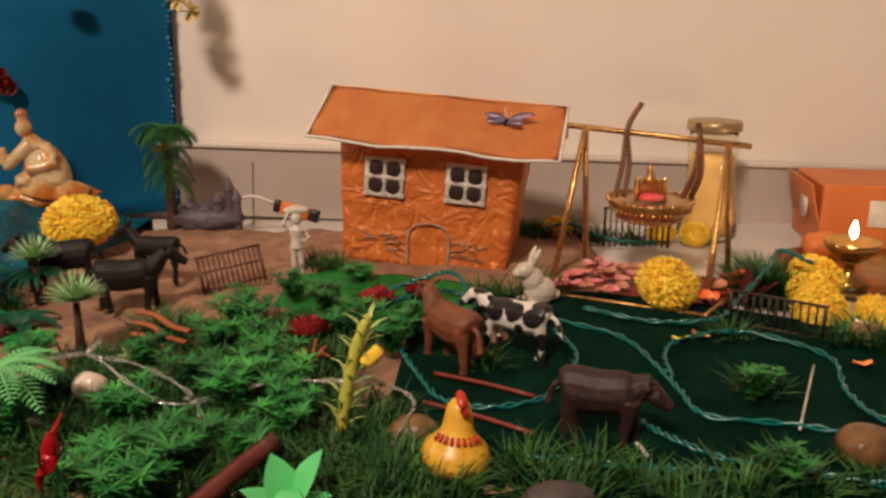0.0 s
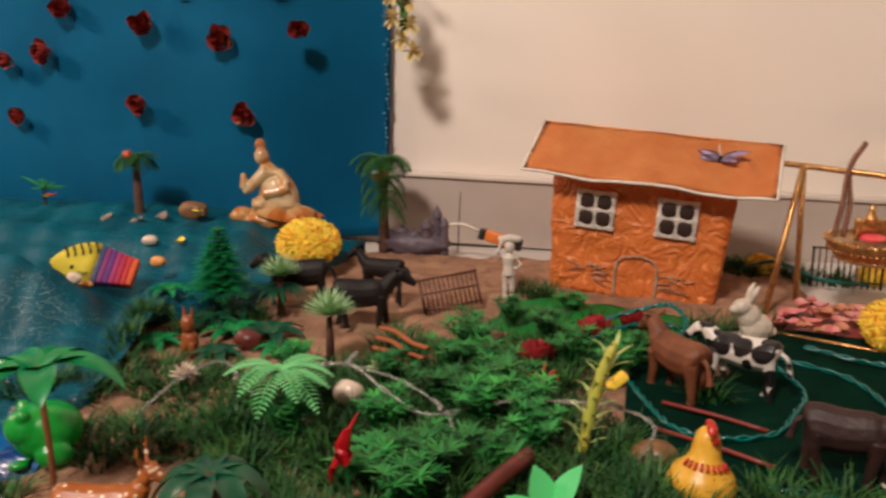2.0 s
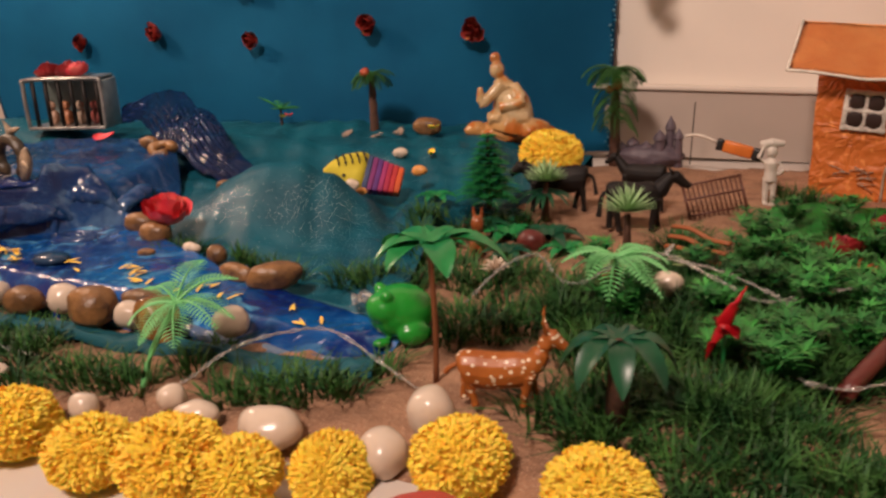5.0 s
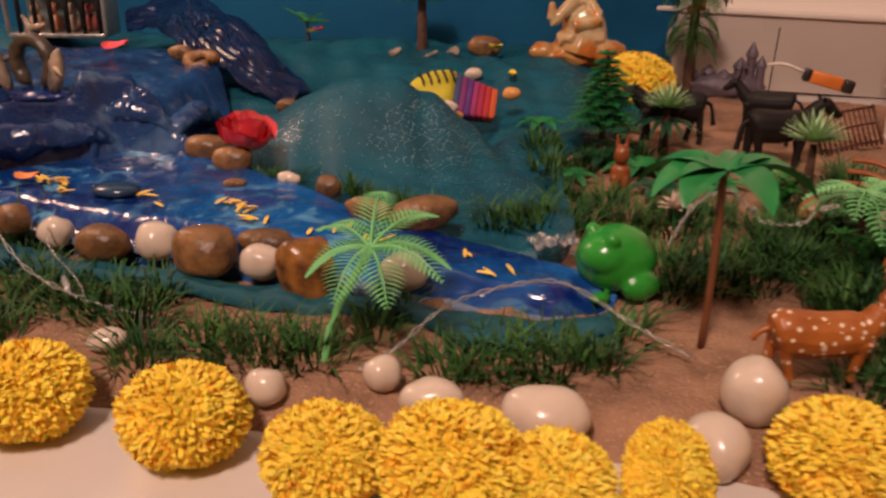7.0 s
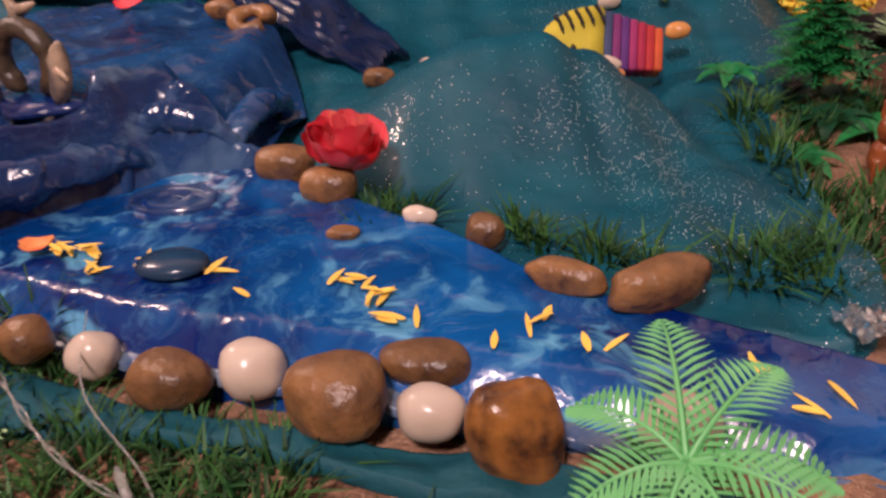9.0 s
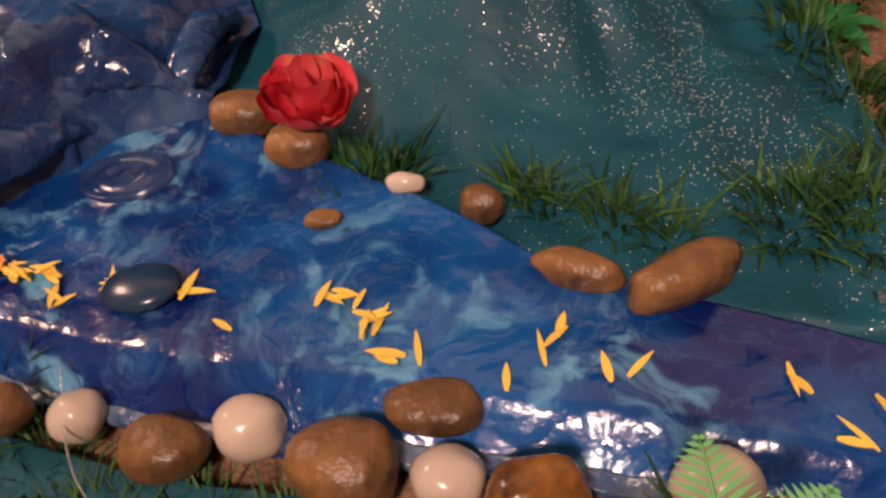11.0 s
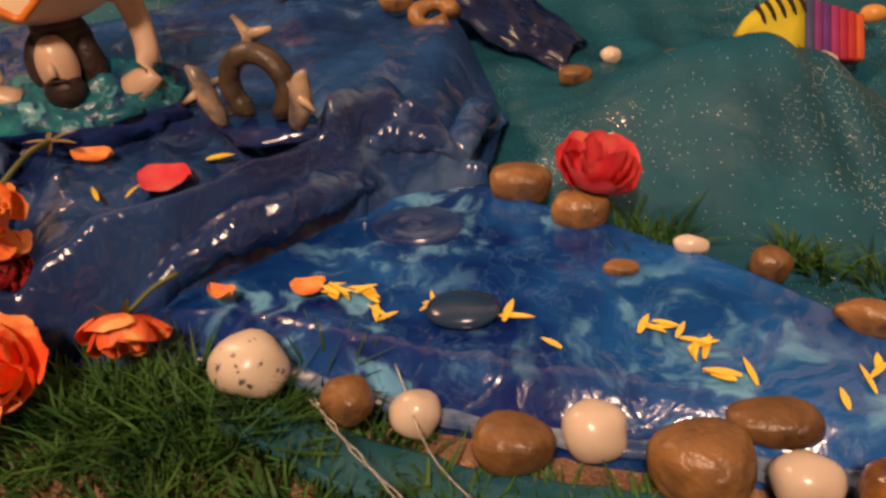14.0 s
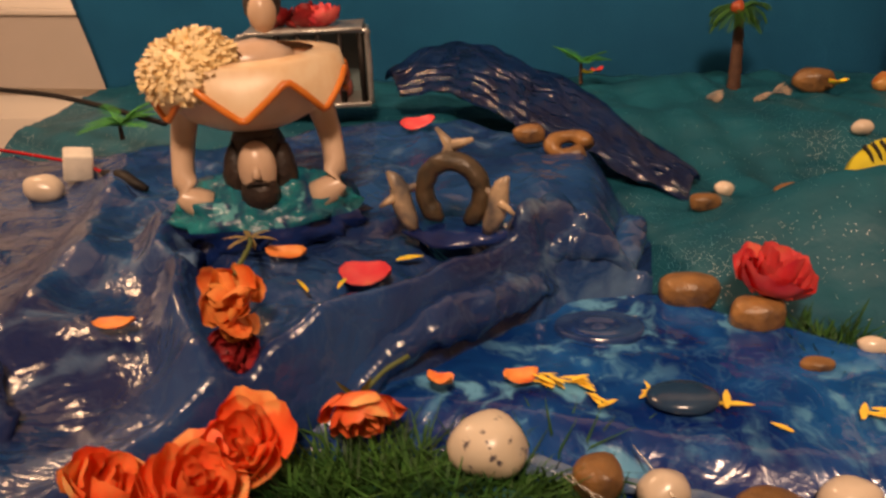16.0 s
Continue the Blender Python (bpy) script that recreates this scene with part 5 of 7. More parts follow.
# ring sculpture with little dolphins
M_GREYB = mk("grey_brown_resin", (0.10, 0.065, 0.035), (0.04, 0.03, 0.02), 70, 0.4, bump=0.6, bscale=200)
sculpture = thing("dolphin_sculpture", "grey-brown resin ring sculpture with cream dolphins", "figurine", pose(-0.809, 0.543, 0.074, 0, 0, -8) @ Matrix.Scale(0.93, 4))
M_DOLPHIN = mk("cream_grey_resin", (0.50, 0.36, 0.23), (0.10, 0.09, 0.09), 75, 0.3)
bm = bmesh.new()
rings = []
for i in range(37):
    a = -1.2 + i * 5.5 / 36
    r = 0.0056 * (1 + 0.18 * noise.noise(Vector((i * 0.5, 0, 3)))) * min(1, 0.35 + min(i, 36 - i) * 0.3)
    rings.append([bm.verts.new(((0.0165 + r * math.cos(b)) * math.cos(a), r * math.sin(b) * 1.1, 0.027 + (0.018 + r * math.cos(b)) * math.sin(a))) for b in np.linspace(0, math.tau, 10, endpoint=False)])
for p, q in zip(rings, rings[1:]):
    for i in range(10):
        bm.faces.new((p[i], p[(i + 1) % 10], q[(i + 1) % 10], q[i]))
bm.faces.new(rings[0][::-1]), bm.faces.new(rings[-1])
part("ring", bm, M_GREYB, sculpture, "rough grey-brown ring")
part("base", ball(bmesh.new(), (0, 0, 0.003), (0.030, 0.017, 0.006), 3, 0.3, 4), M_FAN, sculpture, "dark blue wave base")
for q, x, z in ((1, 0.026, 0.026), (-1, -0.028, 0.026)):
    bm = tube(bmesh.new(), smooth_line([(x - q * 0.006, -0.006, z - 0.020), (x, -0.006, z - 0.006), (x + q * 0.002, -0.006, z + 0.006), (x + q * 0.007, -0.008, z + 0.014)], 8), [0.003, 0.005, 0.0058, 0.006, 0.006, 0.0055, 0.0045, 0.003, 0.0012], 9)
    tube(bm, [(x + q * 0.003, -0.010, z), (x + q * 0.011, -0.013, z - 0.005)], [0.003, 0.001], 6)
    tube(bm, [(x - q * 0.002, -0.004, z + 0.002), (x - q * 0.009, -0.002, z + 0.006)], [0.003, 0.001], 6)
    part("dolphin", bm, M_DOLPHIN, sculpture, "cream and grey dolphin")
bm = tube(bmesh.new(), [(-0.006, 0.004, 0.042), (-0.002, 0.006, 0.052), (-0.010, 0.006, 0.062)], [0.004, 0.0042, 0.0012], 7)
tube(bm, [(-0.003, 0.006, 0.051), (0.011, 0.006, 0.056)], [0.0042, 0.0012], 7)
part("tail_fin", bm, M_DOLPHIN, sculpture, "upturned tail fin")

# grey toy castle
M_CASTLE = mk("grey_violet_plastic", (0.13, 0.10, 0.12), (0.09, 0.07, 0.09), 70, 0.5, bump=0.6, bscale=260)
castle = thing("toy_castle", "small grey moulded plastic castle with pointed towers", "toy castle", pose(-0.272, 0.985, 0.010))
part("mound", ball(bmesh.new(), (0, 0, 0.012), (0.042, 0.016, 0.014), 3, 0.4, 5, 0, 4), M_CASTLE, castle)
for x, h, r in ((-0.032, 0.03, 0.006), (-0.018, 0.036, 0.007), (-0.002, 0.032, 0.007), (0.014, 0.046, 0.007), (0.026, 0.062, 0.0055), (0.036, 0.048, 0.005)):
    part("tower", lathe(bmesh.new(), [(r * 1.15, 0), (r, h * 0.5), (r * 0.95, h * 0.72), (r * 1.25, h * 0.74), (r * 1.1, h * 0.82), (0.0004, h)], 9, 0, (x, random.uniform(-0.004, 0.004))), M_CASTLE, castle, smooth=False)

# green frog by the stream mouth
bm = bmesh.new()
ball(bm, (0.001, 0, 0.017), (0.0205, 0.019, 0.0170), 3)
ball(bm, (-0.009, -0.004, 0.022), (0.0125, 0.013, 0.0105), 3)
for q in (-1, 1):
    ball(bm, (-0.010, q * 0.0085 - 0.003, 0.0315), 0.0040, 2)
    ball(bm, (0.004, q * 0.018, 0.008), (0.011, 0.006, 0.0075), 2)
    ball(bm, (-0.015, q * 0.012, 0.003), (0.006, 0.004, 0.003), 2)
melt(solo("toy_frog", bm, mk("glossy_green_rubber", (0.012, 0.24, 0.02), (0.02, 0.30, 0.03), 50, 0.25), "glossy bright green rubber frog by the stream", "toy animal", pose(-0.391, 0.417, 0.013, 0, 0, 35) @ Matrix.Scale(1.08, 4)), 0.0009, 12)


# striped toy fish
def toy_fish():
    f = thing("toy_fish", "felt toy fish with yellow head and red-purple stripes", "toy fish", pose(-0.531, 0.693, 0.040, -42, 13, 13) @ Matrix.Scale(0.98, 4))
    yellow, black = mk("yellow_felt", (0.62, 0.52, 0.03), (0.55, 0.45, 0.02), 60, 0.75), mk("black_felt", (0.012, 0.01, 0.01), None, 60, 0.7)
    bm = bmesh.new()
    ring = [(0.0, -0.002), (-0.012, -0.001), (-0.026, 0.004), (-0.040, 0.010), (-0.043, 0.014), (-0.036, 0.026), (-0.024, 0.037), (-0.010, 0.043), (0.0, 0.0435)]
    front, back = [bm.verts.new((x, -0.006, z)) for x, z in ring], [bm.verts.new((x, 0.006, z)) for x, z in ring]
    bm.faces.new(front[::-1]), bm.faces.new(back)
    for i in range(len(ring)):
        j = (i + 1) % len(ring)
        bm.faces.new((front[i], front[j], back[j], back[i]))
    bmesh.ops.recalc_face_normals(bm, faces=bm.faces[:])
    bmesh.ops.bevel(bm, geom=bm.edges[:], offset=0.0015, segments=2, affect="EDGES")
    head = part("head", bm, yellow, f, "yellow head with black stripes")
    for k in range(5):
        x0 = -0.031 + k * 0.0065
        top = 0.0315 + k * 0.0028
        s = tube(bmesh.new(), smooth_line([(x0 - 0.002, -0.0066, top), (x0 + 0.002, -0.0069, top - 0.006), (x0 + 0.0045, -0.0069, top - 0.012)], 6), [0.0022, 0.0024, 0.0022, 0.0019, 0.0015, 0.001, 0.0003], 6, flat=0.5)
        part("stripe", s, black, head)
    part("eye", ball(bmesh.new(), (-0.020, -0.0068, 0.011), (0.002, 0.0008, 0.0024), 2), black, head, "black eye")
    word = bpy.data.curves.new("word", "FONT")
    word.body, word.size, word.extrude, word.align_x = "Fish", 0.0062, 0.0001, "CENTER"
    word.materials.append(black)
    mark = new("word", word)
    mark.parent, mark.matrix_basis = head, pose(-0.0075, -0.0068, 0.0045, 90, -12, 0)
    colours = ((0.05, 0.07, 0.16), (0.22, 0.03, 0.16), (0.12, 0.03, 0.2), (0.36, 0.03, 0.14), (0.42, 0.02, 0.06), (0.5, 0.03, 0.03), (0.62, 0.10, 0.02))
    for k, c in enumerate(colours):
        h = 0.0435 - 0.0018 * k
        b = box(bmesh.new(), (0.0056, 0.012, h - 0.003), (0.0028 + k * 0.0055, 0, h / 2 - 0.001 + 0.0007 * k), 0.0014)
        part("band", b, mk("felt_band_%d" % k, c, None, 70, 0.75), f)
    return f


toy_fish()
stone(-0.483, 0.738, (0.0105, 0.007, 0.007), mk("orange_pebble_glaze", (0.7, 0.32, 0.08), (0.6, 0.26, 0.06), 50, 0.35), "small orange pebble by the toy fish", z=0.048)
stone(-0.524, 0.674, (0.0105, 0.006, 0.005), bpy.data.materials["orange_pebble_glaze"], "small orange pebble before the toy fish")
stone(-0.526, 0.662, (0.0095, 0.007, 0.007), M_PEBBLE, "small white pebble before the toy fish")

# ribbed navy wave: two gathered sheets that overlap
wave = thing("plastic_wave", "ribbed navy plastic sheets gathered into a wave", "wave")
M_PLEAT = mk("navy_pleated_plastic", (0.004, 0.016, 0.075), (0.008, 0.035, 0.14), 40, 0.10, bump=1.0, bscale=110, coat=0.5)
for k, (top, bottom) in enumerate((
        ([(-0.905, 0.835, 0.094), (-0.875, 0.858, 0.112), (-0.825, 0.842, 0.120), (-0.775, 0.80, 0.104), (-0.745, 0.76, 0.078)], [(-0.885, 0.80, 0.088), (-0.850, 0.785, 0.092), (-0.815, 0.755, 0.090), (-0.785, 0.725, 0.080), (-0.765, 0.715, 0.072)]),
        ([(-0.800, 0.812, 0.098), (-0.765, 0.800, 0.104), (-0.730, 0.775, 0.090), (-0.700, 0.750, 0.068), (-0.658, 0.722, 0.046)], [(-0.785, 0.735, 0.084), (-0.760, 0.715, 0.076), (-0.735, 0.70, 0.068), (-0.708, 0.688, 0.056), (-0.672, 0.680, 0.042)]))):
    bm = bmesh.new()
    ridge, foot = smooth_line(top, 44), smooth_line(bottom, 44)
    rows = []
    for j in range(31):
        v = j / 30
        rows.append([bm.verts.new(r.lerp(q, v) + Vector((0, 0, 0.010 * math.sin(v * math.pi) + 0.0026 * math.sin(v * 58 + 3 * noise.noise(r * 30)) + 0.003 * noise.noise(r * 60 + Vector((0, k, v * 4)))))) for r, q in zip(ridge, foot)])
    for a, b in zip(rows, rows[1:]):
        for i in range(44):
            bm.faces.new((a[i], a[i + 1], b[i + 1], b[i]))
    bmesh.ops.solidify(bm, geom=bm.faces[:], thickness=0.0015)
    part("pleated_sheet", bm, M_PLEAT, wave)

# barred box with figurines, roses on top
def cage():
    c = thing("toy_cage", "silver-framed toy cell with dark upright bars", "toy cage", pose(-0.962, 0.812, 0.080, 0, 0, 10))
    silver = mk("silver_plastic", (0.45, 0.43, 0.4), (0.3, 0.28, 0.26), 90, 0.3, 0.6)
    W, D, H = 0.10, 0.045, 0.062
    f = bmesh.new()
    box(f, (W, D, 0.004), (0, 0, 0.002), 0.001)
    tube(f, smooth_line([(W / 2, -D / 2 + 0.003, 0.002), (W / 2, -D / 2 + 0.003, H - 0.010), (W / 2 - 0.008, -D / 2 + 0.003, H - 0.001), (-W / 2 + 0.008, -D / 2 + 0.003, H - 0.001), (-W / 2, -D / 2 + 0.003, H - 0.010), (-W / 2, -D / 2 + 0.003, 0.002)], 40), 0.0024, 8)
    part("frame", f, silver, c, "silver frame")
    part("roof_panel", box(bmesh.new(), (W - 0.006, D, 0.003), (0, 0, H), 0.001), silver, c)
    part("back_panel", box(bmesh.new(), (W - 0.004, 0.003, H - 0.004), (0, D / 2, H / 2), 0.001), mk("pale_grey_panel", (0.2, 0.26, 0.26), None, 60, 0.4), c)
    part("side_panel", box(bmesh.new(), (0.003, D - 0.006, H - 0.006), (W / 2 - 0.001, 0.002, H / 2), 0.001), mk("clear_grey_panel", (0.35, 0.4, 0.4), None, 60, 0.15), c)
    for k in range(6):
        part("bar", tube(bmesh.new(), [(-0.038 + k * 0.0165, -D / 2 + 0.004, 0.004), (-0.038 + k * 0.0165, -D / 2 + 0.004, H - 0.002)], 0.0026, 7), M_BLACK, c)
    for k in range(4):
        b = ball(bmesh.new(), (-0.03 + k * 0.019, 0.004, 0.012), (0.0075, 0.007, 0.010), 2, 0.2, k)
        ball(b, (-0.03 + k * 0.019, 0.002, 0.027), (0.005, 0.005, 0.006), 2)
        part("small_figure", b, mk("painted_resin_%d" % k, ((0.5, 0.3, 0.2), (0.55, 0.22, 0.1), (0.5, 0.36, 0.26), (0.45, 0.12, 0.1))[k], None, 150, 0.4), c, "tiny painted figure behind the bars")
    return c


cage()
for x in (-0.985, -0.945, -0.958):
    rose(pose(x, 0.81, 0.143, 10, 10, x * 900), 0.016, M_RED if x > -0.95 else bpy.data.materials["dark_red_petal"], "red rose lying on top of the toy cell", int(-x * 1000), group="roses on the cell")
solo("white_cube", box(bmesh.new(), (0.019, 0.019, 0.019), (0, 0, 0.0095), 0.002), M_EDGE, "small white cube on the blue water sheet", "cube", pose(-1.078, 0.640, 0.074, 6, 10, 30))
# red plate edge in front
solo("red_apple", ball(bmesh.new(), (0, 0, 0.012), (0.024, 0.022, 0.012), 3, 0.06, 2), mk("dull_red_skin", (0.46, 0.07, 0.05), (0.38, 0.05, 0.04), 30, 0.5), "dull red rounded fruit on the floor", "fruit", pose(-0.311, 0.224, 0))


# ---- grass and plants ----
def grass_stuff(name, label, tufts, mat, blades=85, tall=0.02, seed=1):
    """Many thin bent blades in tufts, one object of stuff. tufts: (x, y, radius)."""
    rnd = random.Random(seed)
    verts, faces = [], []
    for x, y, R in tufts:
        for k in range(int(1.5 * blades * (R / 0.02) ** 1.3)):
            a, rr = rnd.uniform(0, math.tau), R * math.sqrt(rnd.random())
            bx, by = x + rr * math.cos(a), y + rr * math.sin(a)
            bz = ground(bx, by) - 0.001
            out = a + rnd.uniform(-1.0, 1.0)
            h, lean, w = tall * rnd.uniform(0.45, 1.15), rnd.uniform(0.3, 1.25) * (0.35 + rr / R), rnd.uniform(0.0005, 0.0010)
            sx, sy = -math.sin(out) * w, math.cos(out) * w
            i = len(verts)
            for s, q in ((0, 1.0), (0.55, 0.9), (1.0, 0.15)):
                d = lean * h * s ** 1.7
                px, py, pz = bx + math.cos(out) * d, by + math.sin(out) * d, bz + h * (s - 0.28 * lean * s * s)
                verts += [(px - sx * q, py - sy * q, pz), (px + sx * q, py + sy * q, pz)]
            faces += [(i, i + 1, i + 3, i + 2), (i + 2, i + 3, i + 5, i + 4)]
    me = bpy.data.meshes.new(name)
    me.from_pydata(verts, [], faces)
    me.materials.append(mat)
    return tagged(new(name, me), label, "grass", kind="stuff")


rg = random.Random(5)
FRONT = [(-0.87, 0.395, 0.022), (-0.81, 0.415, 0.018), (-0.775, 0.40, 0.02), (-0.552, 0.318, 0.020), (-0.58, 0.322, 0.018), (-0.525, 0.315, 0.018), (-0.44, 0.325, 0.02), (-0.415, 0.328, 0.02), (-0.46, 0.318, 0.016), (-0.626, 0.335, 0.02), (-0.655, 0.345, 0.02), (-0.60, 0.300, 0.015), (-0.69, 0.36, 0.022), (-0.70, 0.33, 0.022), (-0.73, 0.39, 0.02), (-0.66, 0.372, 0.012), (-0.625, 0.362, 0.014), (-0.385, 0.366, 0.013), (-0.398, 0.335, 0.014), (-0.75, 0.36, 0.025), (-0.785, 0.385, 0.025), (-0.82, 0.40, 0.022), (-0.843, 0.41, 0.018), (-0.757, 0.422, 0.013), (-0.80, 0.36, 0.025), (-0.505, 0.345, 0.013), (-0.84, 0.37, 0.025), (-0.50, 0.37, 0.010), (-0.72, 0.31, 0.02), (-0.68, 0.30, 0.016)]
BANK = [(-0.628, 0.524, 0.014), (-0.616, 0.519, 0.012), (-0.626, 0.505, 0.013), (-0.563, 0.510, 0.009), (-0.55, 0.502, 0.008), (-0.525, 0.495, 0.010), (-0.505, 0.488, 0.008), (-0.46, 0.495, 0.018), (-0.435, 0.488, 0.016), (-0.42, 0.51, 0.016), (-0.41, 0.54, 0.016), (-0.425, 0.57, 0.014), (-0.44, 0.60, 0.014), (-0.45, 0.645, 0.013), (-0.38, 0.53, 0.018), (-0.355, 0.52, 0.02), (-0.33, 0.545, 0.018), (-0.395, 0.575, 0.014), (-0.35, 0.56, 0.016), (-0.42, 0.655, 0.018), (-0.40, 0.69, 0.018), (-0.37, 0.705, 0.016), (-0.36, 0.46, 0.018), (-0.34, 0.44, 0.02), (-0.36, 0.42, 0.015), (-0.33, 0.48, 0.02), (-0.30, 0.52, 0.02), (-0.31, 0.45, 0.02), (-0.39, 0.455, 0.014)]
WOOD = [(-0.28 + 0.022 * k, 0.335 + 0.012 * (k % 3), 0.018) for k in range(7)] + [(-0.205 + 0.026 * (k % 6), 0.235 + 0.03 * (k // 6), 0.02) for k in range(18)]
while len(WOOD) < 150:
    x, y = rg.uniform(-0.30, -0.0), rg.uniform(0.295, 0.66)
    if (x < -0.27 and y < 0.39) or (abs(x + 0.09) < 0.03 and y < 0.41) or (x > -0.06 and y > 0.5) or (x < -0.24 and y > 0.6):
        continue
    WOOD.append((x, y, rg.uniform(0.014, 0.024)))
RIGHT = [(0.048, 0.443, 0.016), (0.085, 0.438, 0.016), (0.052, 0.418, 0.014), (-0.022, 0.412, 0.012), (0.11, 0.42, 0.016), (0.16, 0.415, 0.018), (0.19, 0.42, 0.02), (0.07, 0.40, 0.02), (0.13, 0.395, 0.02), (0.33, 0.635, 0.02), (0.35, 0.62, 0.022), (0.31, 0.635, 0.014), (0.38, 0.60, 0.02), (0.23, 0.64, 0.012), (0.21, 0.535, 0.014), (0.03, 0.585, 0.014), (0.06, 0.735, 0.02), (0.10, 0.76, 0.016), (0.035, 0.735, 0.012), (-0.02, 0.73, 0.012), (-0.085, 0.72, 0.014), (-0.06, 0.735, 0.012), (-0.10, 0.815, 0.014), (-0.115, 0.83, 0.018), (0.12, 0.985, 0.022), (0.15, 0.985, 0.022), (0.09, 0.99, 0.024), (0.18, 0.98, 0.02), (0.11, 0.96, 0.022), (0.22, 0.97, 0.018), (-0.02, 0.39, 0.016), (0.24, 0.42, 0.018)]
grass_stuff("grass", "short dark green plastic grass tufts along the bank", FRONT + BANK, M_GRASS, 90, 0.019, 1)
grass_stuff("grass", "dense dark green plastic grass under the toy plants", WOOD, M_GRASS, 70, 0.024, 2)
grass_stuff("grass", "sparse green plastic grass tufts round the felt", RIGHT, M_GRASS, 85, 0.021, 3)
grass_stuff("grass", "tall green plastic grass clumps beside the orange roses", [(-0.827, 0.418, 0.018), (-0.846, 0.408, 0.016), (-0.808, 0.408, 0.016), (-0.757, 0.424, 0.012), (-0.83, 0.395, 0.02), (-0.775, 0.40, 0.014), (-0.86, 0.39, 0.016), (-0.80, 0.39, 0.018)], M_GRASS, 110, 0.034, 8)
grass_stuff("moss", "bushy green plastic grass clump by the brass lamp", [(0.308, 0.765, 0.024), (0.300, 0.775, 0.02)], M_GRASS, 600, 0.04, 4)


def bush(m, R, H, mat, seed, label="bright green feathery plastic plant", stems=7, group="feathery plants"):
    rnd = random.Random(seed)
    b = thing("plastic_bush", label, "plant", m, group)
    lf = bmesh.new()
    for k in range(stems):
        a = k * math.tau / stems + rnd.uniform(-0.3, 0.3)
        out = R * rnd.uniform(0.25, 0.95) if k else 0.0
        h = H * rnd.uniform(0.65, 1.0)
        pts = smooth_line([(0, 0, 0), (out * 0.35 * math.cos(a), out * 0.35 * math.sin(a), h * 0.55), (out * math.cos(a), out * math.sin(a), h)], 5)
        part("stem", tube(bmesh.new(), pts, 0.0007, 4), M_LEAFY, b)
        for i, p in enumerate(pts[1:]):
            for q in range(13):
                b2 = q * 0.483 + i * 0.4 + rnd.uniform(-0.2, 0.2)
                blade(lf, p, (math.cos(b2), math.sin(b2), rnd.uniform(0.25, 0.8)), R * rnd.uniform(0.32, 0.58), 0.0024, 0.6, 2, 0.1)
    tagged(part("foliage", lf, mat, b), kind="stuff")
    return b


for k, (x, y, R, H) in enumerate(((-0.092, 0.678, 0.026, 0.030), (-0.153, 0.637, 0.026, 0.032), (-0.116, 0.545, 0.028, 0.038), (-0.162, 0.535, 0.026, 0.034), (-0.150, 0.432, 0.030, 0.030), (-0.186, 0.425, 0.026, 0.026), (-0.165, 0.601, 0.024, 0.03), (-0.282, 0.567, 0.02, 0.026), (-0.19, 0.485, 0.026, 0.028), (-0.035, 0.60, 0.022, 0.034), (-0.073, 0.765, 0.02, 0.026), (-0.088, 0.475, 0.022, 0.032), (-0.246, 0.462, 0.024, 0.036), (-0.156, 0.395, 0.026, 0.032), (-0.132, 0.505, 0.024, 0.038), (-0.098, 0.508, 0.024, 0.036), (-0.155, 0.662, 0.024, 0.032), (-0.126, 0.715, 0.02, 0.028), (-0.07, 0.63, 0.024, 0.03), (-0.205, 0.565, 0.022, 0.03), (-0.13, 0.59, 0.026, 0.036), (-0.25, 0.53, 0.02, 0.024), (-0.11, 0.445, 0.024, 0.028), (-0.02, 0.64, 0.018, 0.028), (0.208, 0.53, 0.016, 0.022), (0.185, 0.425, 0.018, 0.018))):
    bush(pose(x, y, ground(x, y), 0, 0, k * 37), R, H, M_BUSH, k + 1)


def frond(bm, base, way, length, width, bend, n=13, leaf_w=0.0022, mi=0):
    base, d = Vector(base), Vector(way).normalized()
    p, pts = base.copy(), []
    for i in range(n + 1):
        pts.append((p.copy(), d.copy()))
        p = p + d * (length / n)
        d = (d + Vector((0, 0, -bend / n))).normalized()
    tube(bm, [q for q, _ in pts], [0.0008 * (1.2 - i / n) + 0.0002 for i in range(n + 1)], 4, mi)
    for i, (q, e) in enumerate(pts[1:], 1):
        side = e.cross(Vector((0, 0, 1))).normalized()
        w = width * math.sin(math.pi * (0.15 + 0.8 * i / n))
        for s in (-1, 1):
            blade(bm, q, side * s + e * 0.55 + Vector((0, 0, 0.15)), w, leaf_w, 0.4, 2, 0.1, mi)


def palm(m, H, R, fronds, mat, label, seed, trunk=0.003, bend=1.3, leaf_w=0.0022, width=0.32, category="toy tree", name="palm_tree", lean=0.0):
    rnd = random.Random(seed)
    t = thing(name, label, category, m)
    bm = tube(bmesh.new(), smooth_line([(0, 0, -0.002), (lean * 0.4, 0, H * 0.5), (lean, 0, H)], 10), [trunk * (1.25 - 0.05 * i + (0.12 if i % 2 else 0)) for i in range(11)], 8)
    part("trunk", bm, M_TRUNK, t, "dark brown ringed trunk")
    lf = bmesh.new()
    for k in range(fronds):
        a = k * 2.4 + rnd.uniform(-0.2, 0.2)
        frond(lf, (lean, 0, H - 0.001), (math.cos(a), math.sin(a), rnd.uniform(0.1, 0.9)), R * rnd.uniform(0.8, 1.1), R * width, bend * rnd.uniform(0.7, 1.2), leaf_w=leaf_w)
    part("fronds", lf, mat, t)
    return t


